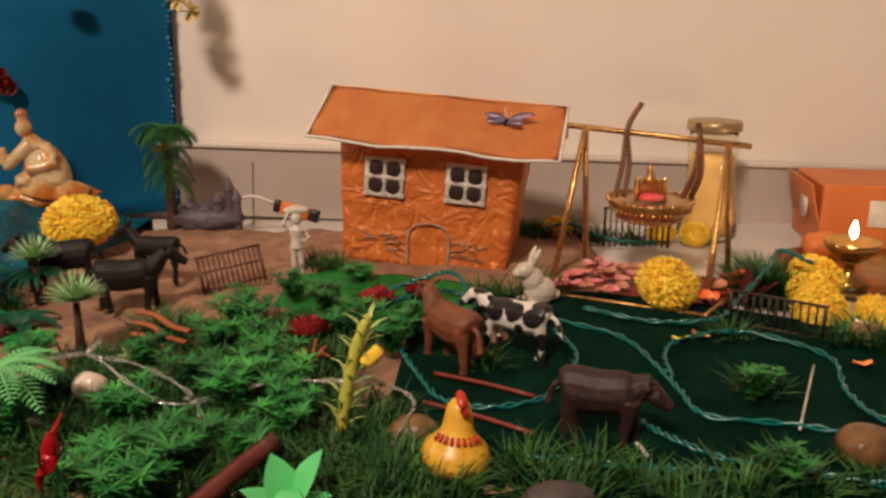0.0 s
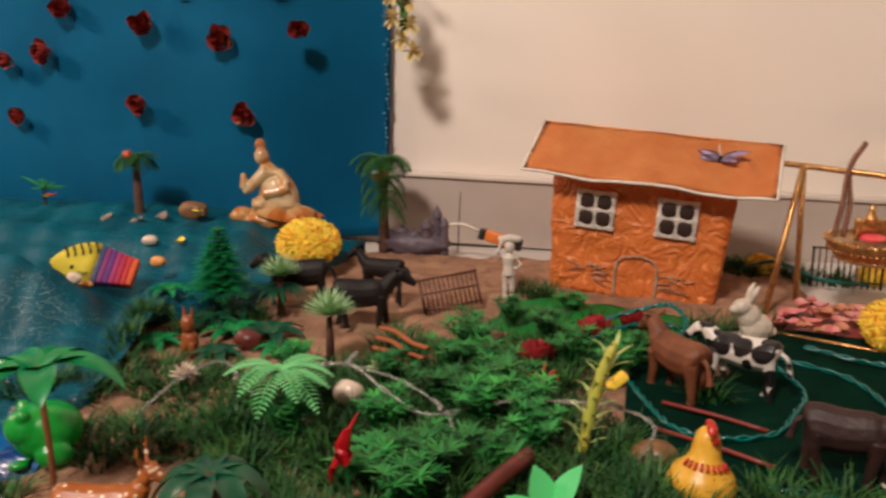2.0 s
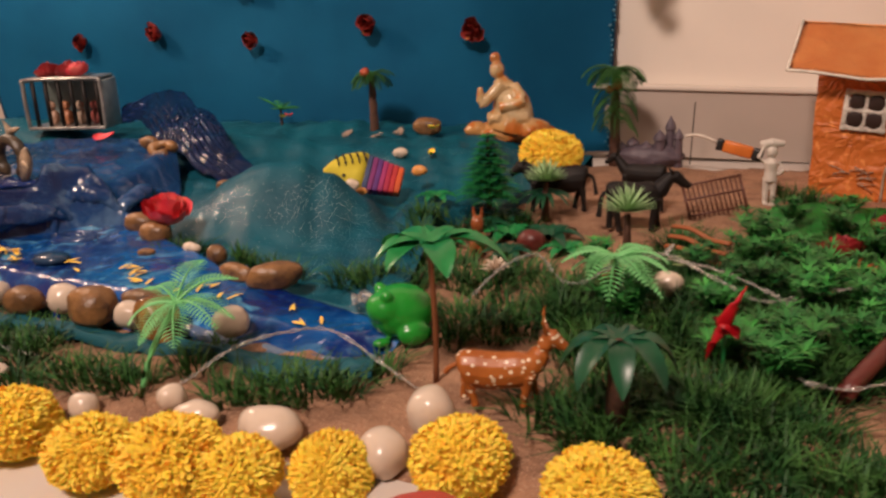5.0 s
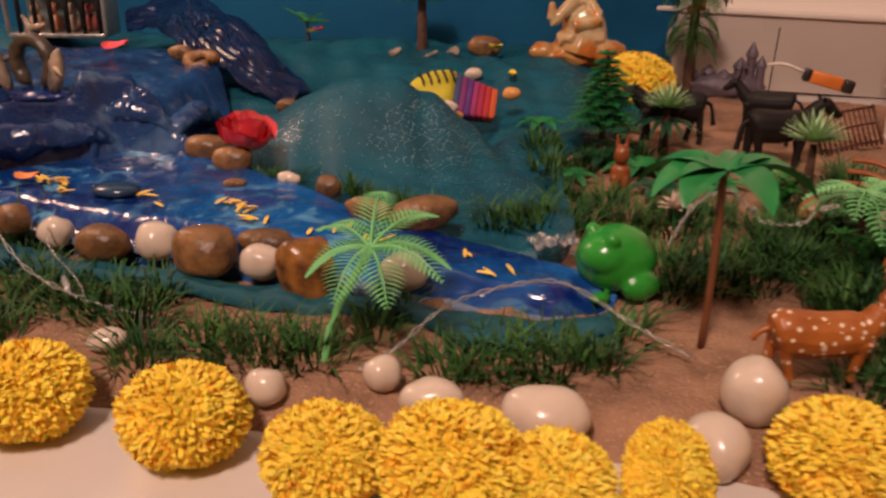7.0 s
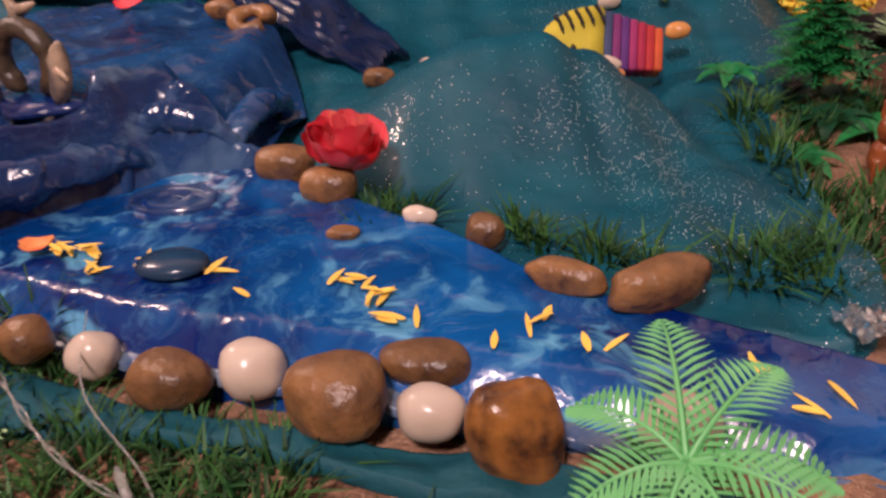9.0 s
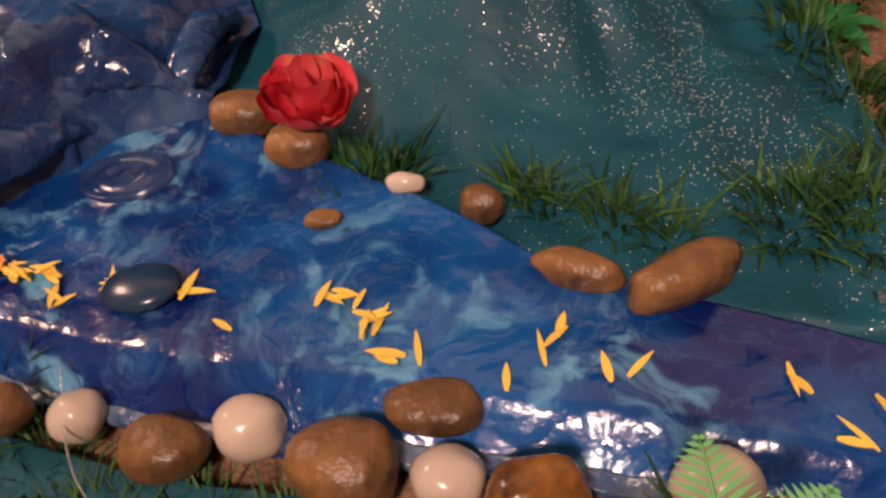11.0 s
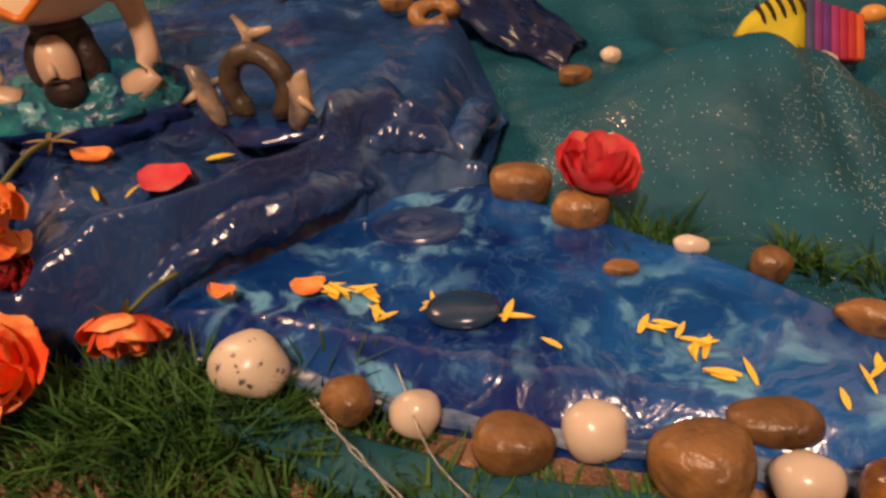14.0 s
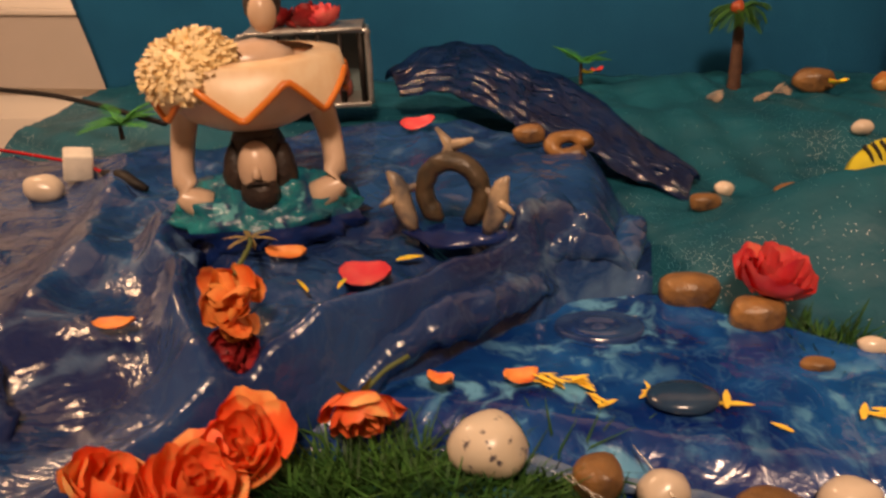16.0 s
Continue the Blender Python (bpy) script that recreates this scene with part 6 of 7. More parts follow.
M_PALM = mk("dull_palm_green", (0.03, 0.12, 0.025), (0.05, 0.16, 0.03), 60, 0.45)
pt = palm(pose(-0.312, 0.982, 0.008, 0, 0, 0), 0.118, 0.044, 24, M_PALM, "dark green toy palm tree with fruit at the cloth edge", 1, 0.0055, 2.8, 0.0034, 0.36)
part("fruit", ball(ball(bmesh.new(), (0.004, -0.012, 0.104), 0.007, 2, 0.3), (-0.006, -0.012, 0.098), 0.005, 2), mk("orange_red_fruit", (0.4, 0.07, 0.02), None, 90, 0.5), pt, "orange-red fruit cluster")
low = bmesh.new()
for k in range(20):
    a = k * 2.4
    frond(low, (0, 0, 0.06 + 0.0022 * k), (math.cos(a), math.sin(a), 0.3), 0.040, 0.013, 2.6, 11, 0.0032)
part("fronds", low, M_PALM, pt)
p2 = palm(pose(-0.604, 0.922, 0.056), 0.074, 0.032, 18, M_PALM, "small dark toy palm tree with orange fruit", 2, 0.0048, 2.3, 0.003, 0.36)
part("fruit", ball(bmesh.new(), (-0.004, -0.010, 0.078), 0.006, 2, 0.3), bpy.data.materials["orange_red_fruit"], p2)
palm(pose(-0.256, 0.472, 0.012), 0.046, 0.041, 11, M_FERN, "light green plastic palm with drooping fronds", 3, 0.0022, 1.5, 0.0032, 0.26)
palm(pose(-0.74, 0.935, 0.066), 0.020, 0.030, 7, M_BUSH, "small green plastic sprig on the teal cloth", 4, 0.0015, 0.3)
palm(pose(-1.075, 0.70, 0.085), 0.010, 0.030, 9, M_BUSH, "small green plastic sprig on the teal cloth", 5, 0.0015, 0.5)
for k, (x, y, h) in enumerate(((-0.350, 0.722, 0.048), (-0.260, 0.592, 0.058))):
    t = thing("plastic_tree", "small toy tree with pale green spiky top", "toy tree", pose(x, y, 0.012))
    part("trunk", tube(bmesh.new(), [(0, 0, -0.002), (0, 0, h * 0.5), (0, 0, h * 0.75)], [0.0045, 0.003, 0.0025], 8), M_TRUNK, t)
    lf = bmesh.new()
    for q in range(90):
        a = q * 2.39996
        s = math.sqrt((q + 0.5) / 90)
        blade(lf, (0, 0, h * 0.78), (s * math.cos(a), s * math.sin(a), 0.75 - 0.55 * s), 0.024, 0.003, 0.0, 3)
    part("crown", lf, M_PALE, t)
    if k == 0:
        under = bmesh.new()
        for q in range(16):
            a = q * 2.4
            blade(under, (0, 0, h * 0.5), (math.cos(a), math.sin(a), 0.4), 0.034, 0.006, 1.6, 5)
        part("skirt_leaves", under, M_DEEP, t, "dark drooping lower leaves")
# pine
t = thing("pine_tree", "deep green plastic fir tree on the teal hill", "toy tree", pose(-0.402, 0.704, 0.029))
part("trunk", tube(bmesh.new(), [(0, 0, -0.004), (0, 0, 0.07)], [0.003, 0.001], 7), M_TRUNK, t)
lf = bmesh.new()
for lev in range(9):
    z, R = 0.006 + lev * 0.0075, 0.034 * (1 - lev / 10.5)
    for q in range(17):
        a = q * math.tau / 17 + lev * 0.5
        frond(lf, (0, 0, z), (math.cos(a), math.sin(a), 0.35 + 0.3 * (q % 2)), R * (0.85 + 0.3 * (q % 3) / 2), R * 0.34, 0.8, 7, 0.003)
part("crown", lf, M_LEAFY, t)
# broad-leaf palm over the frog
t = thing("broadleaf_plant", "glossy green broad-leaved plastic tree on thin stem", "toy tree", pose(-0.349, 0.362, 0.010))
part("trunk", tube(bmesh.new(), smooth_line([(0, 0, 0), (0.001, 0, 0.04), (0.0, -0.002, 0.088)], 6), 0.0018, 7), mk("thin_brown_stem", (0.2, 0.07, 0.025), None, 90, 0.5), t)
for k, (a, L) in enumerate(((2.7, 0.044), (0.25, 0.050), (1.5, 0.044), (4.1, 0.034), (5.3, 0.036), (3.5, 0.036), (0.9, 0.042))):
    lf = blade(bmesh.new(), (0, 0, 0.086), (math.cos(a), math.sin(a), 0.35), L, 0.021, 1.5, 8, 0.22)
    part("leaf", lf, M_LEAFY, t)
# dark umbrella plant
t = thing("umbrella_plant", "dark green drooping plastic leaves on short brown trunk", "toy tree", pose(-0.240, 0.332, 0.012, 0, 0, 10) @ Matrix.Scale(1.06, 4))
part("trunk", tube(bmesh.new(), [(0, 0, 0), (0, 0, 0.025), (0, 0, 0.046)], [0.0065, 0.005, 0.004], 9), M_TRUNK, t)
for k in range(8):
    a = k * math.tau / 8
    part("leaf", blade(bmesh.new(), (0, 0, 0.045), (math.cos(a), math.sin(a), 0.35), 0.038, 0.0145, 2.4, 7, 0.2), M_DEEP, t)
# jungle leaves in front of the hill
for k, (x, y, R) in enumerate(((-0.454, 0.70, 0.020), (-0.40, 0.675, 0.026), (-0.372, 0.66, 0.028), (-0.335, 0.655, 0.030), (-0.425, 0.62, 0.022), (-0.36, 0.60, 0.022), (-0.315, 0.625, 0.022), (-0.39, 0.715, 0.026))):
    t = thing("leafy_plant", "dark green lobed plastic leaves close to the sand", "plant", pose(x, y, ground(x, y), 0, 0, k * 50), "leafy plants")
    for q in range(7):
        a = q * 0.9
        lf = blade(bmesh.new(), (0, 0, 0.001), (math.cos(a), math.sin(a), 0.9), R * 1.25, R * 0.5, 1.7, 6, 0.2)
        part("leaf", lf, M_DEEP if k % 2 else M_LEAFY, t)
# light green fern sprays by the stream
t = thing("fern_sprig", "light green plastic fern sprig planted in the sand", "plant", pose(-0.519, 0.312, 0.010))
part("stem", tube(bmesh.new(), smooth_line([(0, 0, -0.002), (0.004, 0.010, 0.022), (0.018, 0.021, 0.050)], 8), 0.0019, 7), M_FERN, t)
for a, up, L, bend in ((0.1, 0.5, 0.040, 1.5), (0.9, 0.9, 0.042, 1.3), (1.7, 1.1, 0.044, 1.2), (2.6, 0.8, 0.036, 1.5), (3.5, 0.4, 0.034, 1.7), (4.4, 0.3, 0.036, 1.8), (5.2, 0.3, 0.038, 1.7), (5.9, 0.5, 0.042, 1.4)):
    lf = bmesh.new()
    frond(lf, (0.018, 0.021, 0.050), (math.cos(a), math.sin(a), up), L, 0.0125, bend, 17, 0.0019)
    part("frond", lf, M_FERN, t)
t = thing("fern_sprig", "pale cream and green plastic sprig at the bank", "plant", pose(-0.735, 0.335, 0.010))
for q in range(6):
    b = bmesh.new()
    frond(b, (0, 0, 0), (math.cos(q * 1.1), math.sin(q * 1.1), 1.0), 0.035, 0.010, 0.9, 9, 0.002)
    part("frond", b, M_PALE, t)
# white flower by the felt and yellow-green stalk
t = thing("yellow_plant", "tall yellow-green plastic stalk with narrow leaves", "plant", pose(-0.060, 0.480, 0.010, 0, 4, 0))
part("stalk", tube(bmesh.new(), smooth_line([(0, 0, 0), (0.002, 0, 0.03), (0.006, 0, 0.058), (0.012, 0, 0.08)], 10), [0.0035, 0.004, 0.003, 0.0042, 0.003, 0.0042, 0.003, 0.0038, 0.0028, 0.003, 0.0015], 8), mk("yellow_green_stalk", (0.55, 0.5, 0.06), (0.4, 0.45, 0.08), 90, 0.45), t)
lf = bmesh.new()
for q in range(34):
    a, z = q * 2.4, 0.006 + 0.0021 * q
    blade(lf, (0.0001 * q + 0.0016 * (q / 10) ** 1.5, 0, z), (math.cos(a), math.sin(a), 1.1), 0.019, 0.0034, 0.8, 3)
part("leaves", lf, mk("yellow_green_leaf", (0.5, 0.55, 0.18), (0.3, 0.46, 0.12), 60, 0.45), t)
part("bloom", box(bmesh.new(), (0.007, 0.006, 0.014), (0.016, -0.003, 0.056), 0.0015, turn=Euler((0, 0.7, 0)).to_matrix().to_4x4()), M_YELLOW, t, "yellow translucent bulb cap")
# cabbage-like flower heads
for x, y in ((-0.211, 0.563), (-0.352, 0.527)):
    t = thing("plastic_flower", "small pale green and white plastic blossom", "flower", pose(x, y, ground(x, y)), "blossoms")
    lf = bmesh.new()
    for q in range(26):
        a, s = q * 2.39996, math.sqrt(q / 26)
        blade(lf, (0, 0, 0.014), (s * math.cos(a), s * math.sin(a), 0.9 - 0.6 * s), 0.013, 0.005, 0.4, 3)
    part("bloom", lf, mk("cream_green_petal", (0.5, 0.56, 0.3), (0.3, 0.44, 0.15), 90, 0.5) if x > -0.3 else M_PEBBLE, t)
    part("stem", tube(bmesh.new(), [(0, 0, 0), (0, 0, 0.015)], 0.0012, 6), M_LEAFY, t)
# cut-out light green leaf
t = bmesh.new()
for a, L, w in ((0.25, 0.024, 0.020), (1.05, 0.034, 0.024), (1.9, 0.029, 0.023), (2.8, 0.026, 0.020)):
    blade(t, (0, 0, 0.006), (math.cos(a), 0.55 * math.sin(a) - 0.2, 0.75 * math.sin(a) + 0.25), L, w, 0.15, 5, 0.05)
ball(t, (0, 0.001, 0.008), (0.012, 0.006, 0.008), 2)
solo("foam_leaf", t, mk("mint_green_foam", (0.1, 0.55, 0.16), (0.13, 0.6, 0.2), 40, 0.6), "bright mint green foam leaf with pointed lobes", "leaf", pose(-0.076, 0.392, 0.012))
# green craft paper under the house
bm = loft([(-0.145, 0.70), (-0.10, 0.655), (-0.05, 0.635), (0.0, 0.66), (0.03, 0.69)], [(-0.14, 0.775), (-0.10, 0.80), (-0.05, 0.79), (0.0, 0.775), (0.05, 0.75)], 30, 16, lambda x, y: 0.017 + wob(x, y, 25, 0.006), 0.002)
bmesh.ops.solidify(bm, geom=bm.faces[:], thickness=0.0012)
solo("craft_paper", bm, mk("bright_green_paper", (0.03, 0.36, 0.05), (0.025, 0.3, 0.04), 30, 0.6), "bright green craft paper lawn before the house", "paper")
rose(pose(-0.052, 0.69, 0.018, -20, 0, 0), 0.017, mk("crimson_fabric", (0.34, 0.01, 0.015), (0.24, 0.008, 0.01), 80, 0.6), "crimson fabric rose on the green paper", 51, group="fabric roses")
rose(pose(-0.018, 0.722, 0.018, 10, 0, 0), 0.014, bpy.data.materials["crimson_fabric"], "crimson fabric rose by the house", 52, group="fabric roses")
rose(pose(-0.098, 0.612, 0.022, -10, 0, 0), 0.016, bpy.data.materials["dark_red_petal"], "dark red fabric rose among the plants", 53, group="fabric roses")
t = bmesh.new()
for q in range(9):
    a = q * 0.7
    tube(t, smooth_line([(0, 0, 0), (0.008 * math.cos(a), 0.008 * math.sin(a), 0.012), (0.014 * math.cos(a), 0.014 * math.sin(a), 0.010 + 0.004 * (q % 3))], 5), 0.0011, 5)
solo("coral_sprig", t, mk("rust_orange_plastic", (0.38, 0.075, 0.015), None, 60, 0.45), "rust-orange branching plastic sprig", "plant", pose(-0.092, 0.577, 0.012))
# slender red plastic flower
t = thing("red_flower", "glossy red plastic pinwheel flower in the grass", "flower", pose(-0.189, 0.386, 0.050, 8, 0, 0))
RP = mk("glossy_red_plastic", (0.45, 0.008, 0.012), (0.36, 0.006, 0.01), 60, 0.2)
part("blade", tube(bmesh.new(), smooth_line([(0.0, 0, 0), (0.004, -0.002, 0.012), (0.011, 0, 0.026)], 10), [0.0042, 0.0044, 0.0042, 0.0039, 0.0035, 0.003, 0.0025, 0.002, 0.0015, 0.0009, 0.0004], 9, flat=0.6), RP, t)
part("blade", tube(bmesh.new(), smooth_line([(0.001, 0, 0.001), (-0.005, -0.003, -0.010), (-0.008, 0, -0.024)], 10), [0.004, 0.0041, 0.0038, 0.0034, 0.003, 0.0025, 0.002, 0.0016, 0.0012, 0.0008, 0.0004], 9, flat=0.6), RP, t)
for way, L in (((0.34, -0.94, 0.15), 0.020), ((-0.34, 0.94, -0.1), 0.014)):
    b = blade(bmesh.new(), (0.001, 0, 0), way, L, 0.011, 0.0, 6, 0.25)
    bmesh.ops.solidify(b, geom=b.faces[:], thickness=0.0012)
    part("blade", b, RP, t)
part("hub", ball(bmesh.new(), (0.001, -0.002, 0), 0.0040, 2), RP, t)
part("stem", tube(bmesh.new(), [(0.001, 0.002, 0), (0.002, 0.004, -0.042)], 0.0011, 6), M_LEAFY, t)
# small orange-brown figurine in the jungle
bm = bmesh.new()
ball(bm, (0, 0, 0.012), (0.008, 0.007, 0.012), 2), ball(bm, (0, -0.002, 0.028), (0.006, 0.006, 0.008), 2)
for s in (-1, 1):
    tube(bm, [(s * 0.003, 0, 0.034), (s * 0.004, 0, 0.043)], [0.002, 0.0008], 6)
    tube(bm, [(s * 0.004, -0.004, 0.012), (s * 0.004, -0.007, 0)], [0.003, 0.0022], 6)
melt(solo("toy_kangaroo", bm, mk("rust_brown_paint", (0.3, 0.085, 0.02), (0.2, 0.05, 0.015), 80, 0.35), "small rust-brown toy animal sitting in the jungle", "toy animal", pose(-0.387, 0.606, 0.010)), 0.0007, 2)
stone(-0.345, 0.628, (0.016, 0.011, 0.012), M_REDWOOD, "dull red-brown rock in the jungle")

# ---- sticks, fences, rails ----
def stick(a, b, r, mat, label):
    return solo("stick", tube(bmesh.new(), smooth_line([a, ((a[0] + b[0]) / 2, (a[1] + b[1]) / 2, (a[2] + b[2]) / 2 + 0.001), b], 6), r, 8), mat, label, "stick")


stick((-0.127, 0.372, 0.022), (-0.090, 0.432, 0.034), 0.0052, M_REDWOOD, "thick maroon stick lying in the grass")
stick((-0.004, 0.564, 0.0155), (0.062, 0.528, 0.0155), 0.0016, mk("red_stick_paint", (0.2, 0.03, 0.02), None, 70, 0.4), "thin red stick on the felt")
stick((-0.011, 0.519, 0.0155), (0.056, 0.477, 0.0155), 0.0016, bpy.data.materials["red_stick_paint"], "thin red stick on the felt")
stick((0.268, 0.582, 0.0155), (0.218, 0.484, 0.0155), 0.0008, M_FRAME, "thin white stick lying on the felt")
stick((0.115, 0.468, 0.0145), (0.118, 0.452, 0.0145), 0.0013, M_EDGE, "short white stick lying on the felt")


def fence(name, label, m, W, H, n, mat, rails=(0.1, 0.55, 0.95)):
    f = thing(name, label, "fence", m)
    for k in range(n):
        x = W * (k / (n - 1) - 0.5)
        part("post", tube(bmesh.new(), [(x, 0, 0), (x, 0, H)], 0.0009 if 0 < k < n - 1 else 0.0015, 6), mat, f)
    for z in rails:
        part("rail", tube(bmesh.new(), [(-W / 2 - 0.002, 0, z * H), (W / 2 + 0.002, 0, z * H)], 0.0011, 6), mat, f)
    return f


M_RUST = mk("rust_brown_plastic", (0.11, 0.035, 0.02), (0.08, 0.025, 0.015), 80, 0.45)
fence("toy_gate", "brown plastic toy gate tilted back on the sand", pose(-0.188, 0.762, 0.012, -28, -8, 20), 0.056, 0.036, 13, M_RUST)
fence("toy_fence", "dark brown plastic toy fence beside the marigolds", pose(0.269, 0.660, 0.010, 0, 0, -33), 0.072, 0.030, 13, M_UMBER, (0.08, 0.97))
fence("toy_fence", "black plastic toy fence under the hanging cradle", pose(0.222, 0.952, 0.0, 0, 0, -4), 0.072, 0.046, 12, M_BLACK, (0.15, 0.97))
t = thing("toy_rail", "orange-brown wavy wooden rail lying on sand", "fence", pose(-0.209, 0.603, 0.016, 0, 8, -30))
for k in range(3):
    part("plank", tube(bmesh.new(), smooth_line([(-0.026, k * 0.003, 0.004 + k * 0.008), (-0.009, k * 0.003, 0.007 + k * 0.008), (0.009, k * 0.003, 0.004 + k * 0.008), (0.026, k * 0.003, 0.006 + k * 0.008)], 12), 0.0030, 7, flat=0.6), mk("orange_brown_wood_%d" % k, (0.34, 0.10, 0.028), None, 80, 0.5), t)
# striped pole and cord by the castle
t = thing("magnet_rod", "orange and black banded rod with a white cord", "rod", pose(-0.165, 0.975, 0.034, 0, 14, -5))
for k, (c, L) in enumerate((((0.02, 0.02, 0.02), 0.008), ((0.7, 0.2, 0.03), 0.034), ((0.02, 0.02, 0.02), 0.012))):
    x0 = (-0.028, -0.020, 0.014)[k]
    part("segment", box(bmesh.new(), (L, 0.009, 0.014), (x0 + L / 2, 0, 0), 0.002), mk("rod_band_%d" % k, c, None, 60, 0.4), t)
part("cord", tube(bmesh.new(), smooth_line([(-0.028, 0, 0.002), (-0.05, 0, 0.004), (-0.068, 0.004, -0.004), (-0.08, 0.006, -0.022)], 14), 0.0018, 7), M_EDGE, t, "white cord")
stick((-0.222, 1.0, 0.010), (-0.219, 1.0, 0.086), 0.0007, M_BLACK, "thin dark wire standing upright")

# ---- swing with a cradle ----
def swing():
    s = thing("toy_swing", "gold-foil toy swing frame with ornate hanging cradle", "toy swing", None)
    L, R = Vector((0.139, 0.838, 0.151)), Vector((0.262, 0.790, 0.143))
    for foot, top in (((0.109, 0.806, 0.008), L), ((0.150, 0.862, 0.006), L), ((0.232, 0.722, 0.010), R), ((0.277, 0.800, 0.008), R)):
        part("pole", tube(bmesh.new(), [foot, tuple(top)], 0.0029, 9), M_GOLD, s)
    d = (R - L).normalized()
    part("crossbar", tube(bmesh.new(), [tuple(L - d * 0.018), tuple((L + R) / 2), tuple(R + d * 0.02)], 0.0029, 9), M_GOLD, s)
    c = Vector((0.200, 0.812, 0.082))
    for q, (dx, x2) in enumerate(((-0.030, 0.170), (0.034, 0.236))):
        top = L.lerp(R, 0.30 if q == 0 else 0.80)
        rope = bmesh.new()
        for e in (-0.004, 0.004):
            tube(rope, smooth_line([(c.x + dx + e, c.y, c.z + 0.006), (top.x + e * 0.8, top.y - 0.004, top.z - 0.03), (top.x, top.y - 0.003, top.z + 0.004)] + ([(top.x + 0.012, top.y - 0.002, top.z + 0.028)] if q == 0 else [(top.x - 0.002, top.y, top.z + 0.016)]), 60), [0.0017 + 0.0016 * (i % 2) for i in range(61)], 7)
        part("rope", rope, M_DARKGOLD, s, "copper tinsel rope")
    b = bmesh.new()
    lathe(b, [(0.004, -0.020), (0.026, -0.016), (0.036, -0.006), (0.040, 0.002), (0.040, 0.005), (0.034, 0.003), (0.003, 0.002)], 32)
    cr = part("cradle", b, mk("antique_brass", (0.7, 0.46, 0.18), (0.36, 0.21, 0.08), 200, 0.28, 0.85, bump=0.5, bscale=320), s, "antique brass basket", at=pose(*c))
    beads = bmesh.new()
    for k in range(44):
        a = k * math.tau / 44
        ball(beads, (0.0405 * math.cos(a), 0.0405 * math.sin(a), 0.005), 0.0022, 1)
        ball(beads, (0.0375 * math.cos(a), 0.0375 * math.sin(a), -0.004), 0.0017, 1)
        ball(beads, (0.031 * math.cos(a), 0.031 * math.sin(a), -0.012), 0.0016, 1)
    part("beading", beads, M_GOLD, cr, "gold bead rims")
    th = bmesh.new()
    box(th, (0.028, 0.005, 0.016), (0, 0.010, 0.014), 0.001)
    for x in (-0.013, 0.013):
        lathe(th, [(0.0022, 0.003), (0.0026, 0.012), (0.0018, 0.02), (0.003, 0.022), (0.0005, 0.026)], 10, 0, (x, 0.002))
    lathe(th, [(0.007, 0.020), (0.006, 0.024), (0.003, 0.029), (0.0036, 0.031), (0.0005, 0.038)], 12, 0, (0, 0.008))
    part("throne", th, M_GOLD, cr, "gold throne with spire")
    part("cushion", ball(bmesh.new(), (0, -0.004, 0.007), (0.013, 0.010, 0.004), 2), M_RED, cr, "red cushion")
    return s


swing()
# petal tray under the swing
t = thing("petal_tray", "gold-edged tray filled with red and pink petals", "tray", None)
corners = [(0.098, 0.748), (0.222, 0.690), (0.285, 0.780), (0.160, 0.845)]
bm = bmesh.new()
for z in (0.008, 0.012):
    bm.faces.new([bm.verts.new((x, y, z)) for x, y in corners][:: 1 if z > 0.01 else -1])
bm.verts.ensure_lookup_table()
for i in range(4):
    j = (i + 1) % 4
    bm.faces.new((bm.verts[i], bm.verts[j], bm.verts[4 + j], bm.verts[4 + i]))
part("base", bm, mk("pink_red_tray", (0.3, 0.06, 0.05), None, 60, 0.4), t, smooth=False)
rim = bmesh.new()
loop = corners + corners[:1]
for a, b in zip(loop, loop[1:]):
    tube(rim, [(*a, 0.013), (*b, 0.013)], 0.0018, 7)
part("rim", rim, M_GOLD, t, "gold rim")
mats = [mk("pink_petal", (0.55, 0.14, 0.14), (0.66, 0.3, 0.26), 70, 0.5), mk("dull_peach_petal", (0.55, 0.24, 0.12), (0.4, 0.15, 0.08), 60, 0.55), bpy.data.materials["pink_petal"], bpy.data.materials["dull_peach_petal"], M_ORANGE]
for k in range(70):
    u, v = random.random(), random.random()
    a = Vector(corners[0]).lerp(Vector(corners[1]), u)
    b = Vector(corners[3]).lerp(Vector(corners[2]), u)
    p = a.lerp(b, v)
    petal(p.x, p.y, 0.0150 + 0.0012 * (k % 6), random.uniform(0.012, 0.02), random.uniform(0.009, 0.015), mats[min(int(u * 5 * random.uniform(0.7, 1.2)), 4)], "crumpled rose petal in the tray")
# dark red cut leaf behind the fence
b = bmesh.new()
for a in (0.6, 1.1, 1.6, 2.1):
    blade(b, (0, 0, 0), (math.cos(a), 0, math.sin(a)), 0.034, 0.013, 0, 5, 0.1)
solo("red_leaf", b, M_REDWOOD, "dark red pointed plastic leaf behind the fence", "leaf", pose(0.272, 0.735, 0.010))

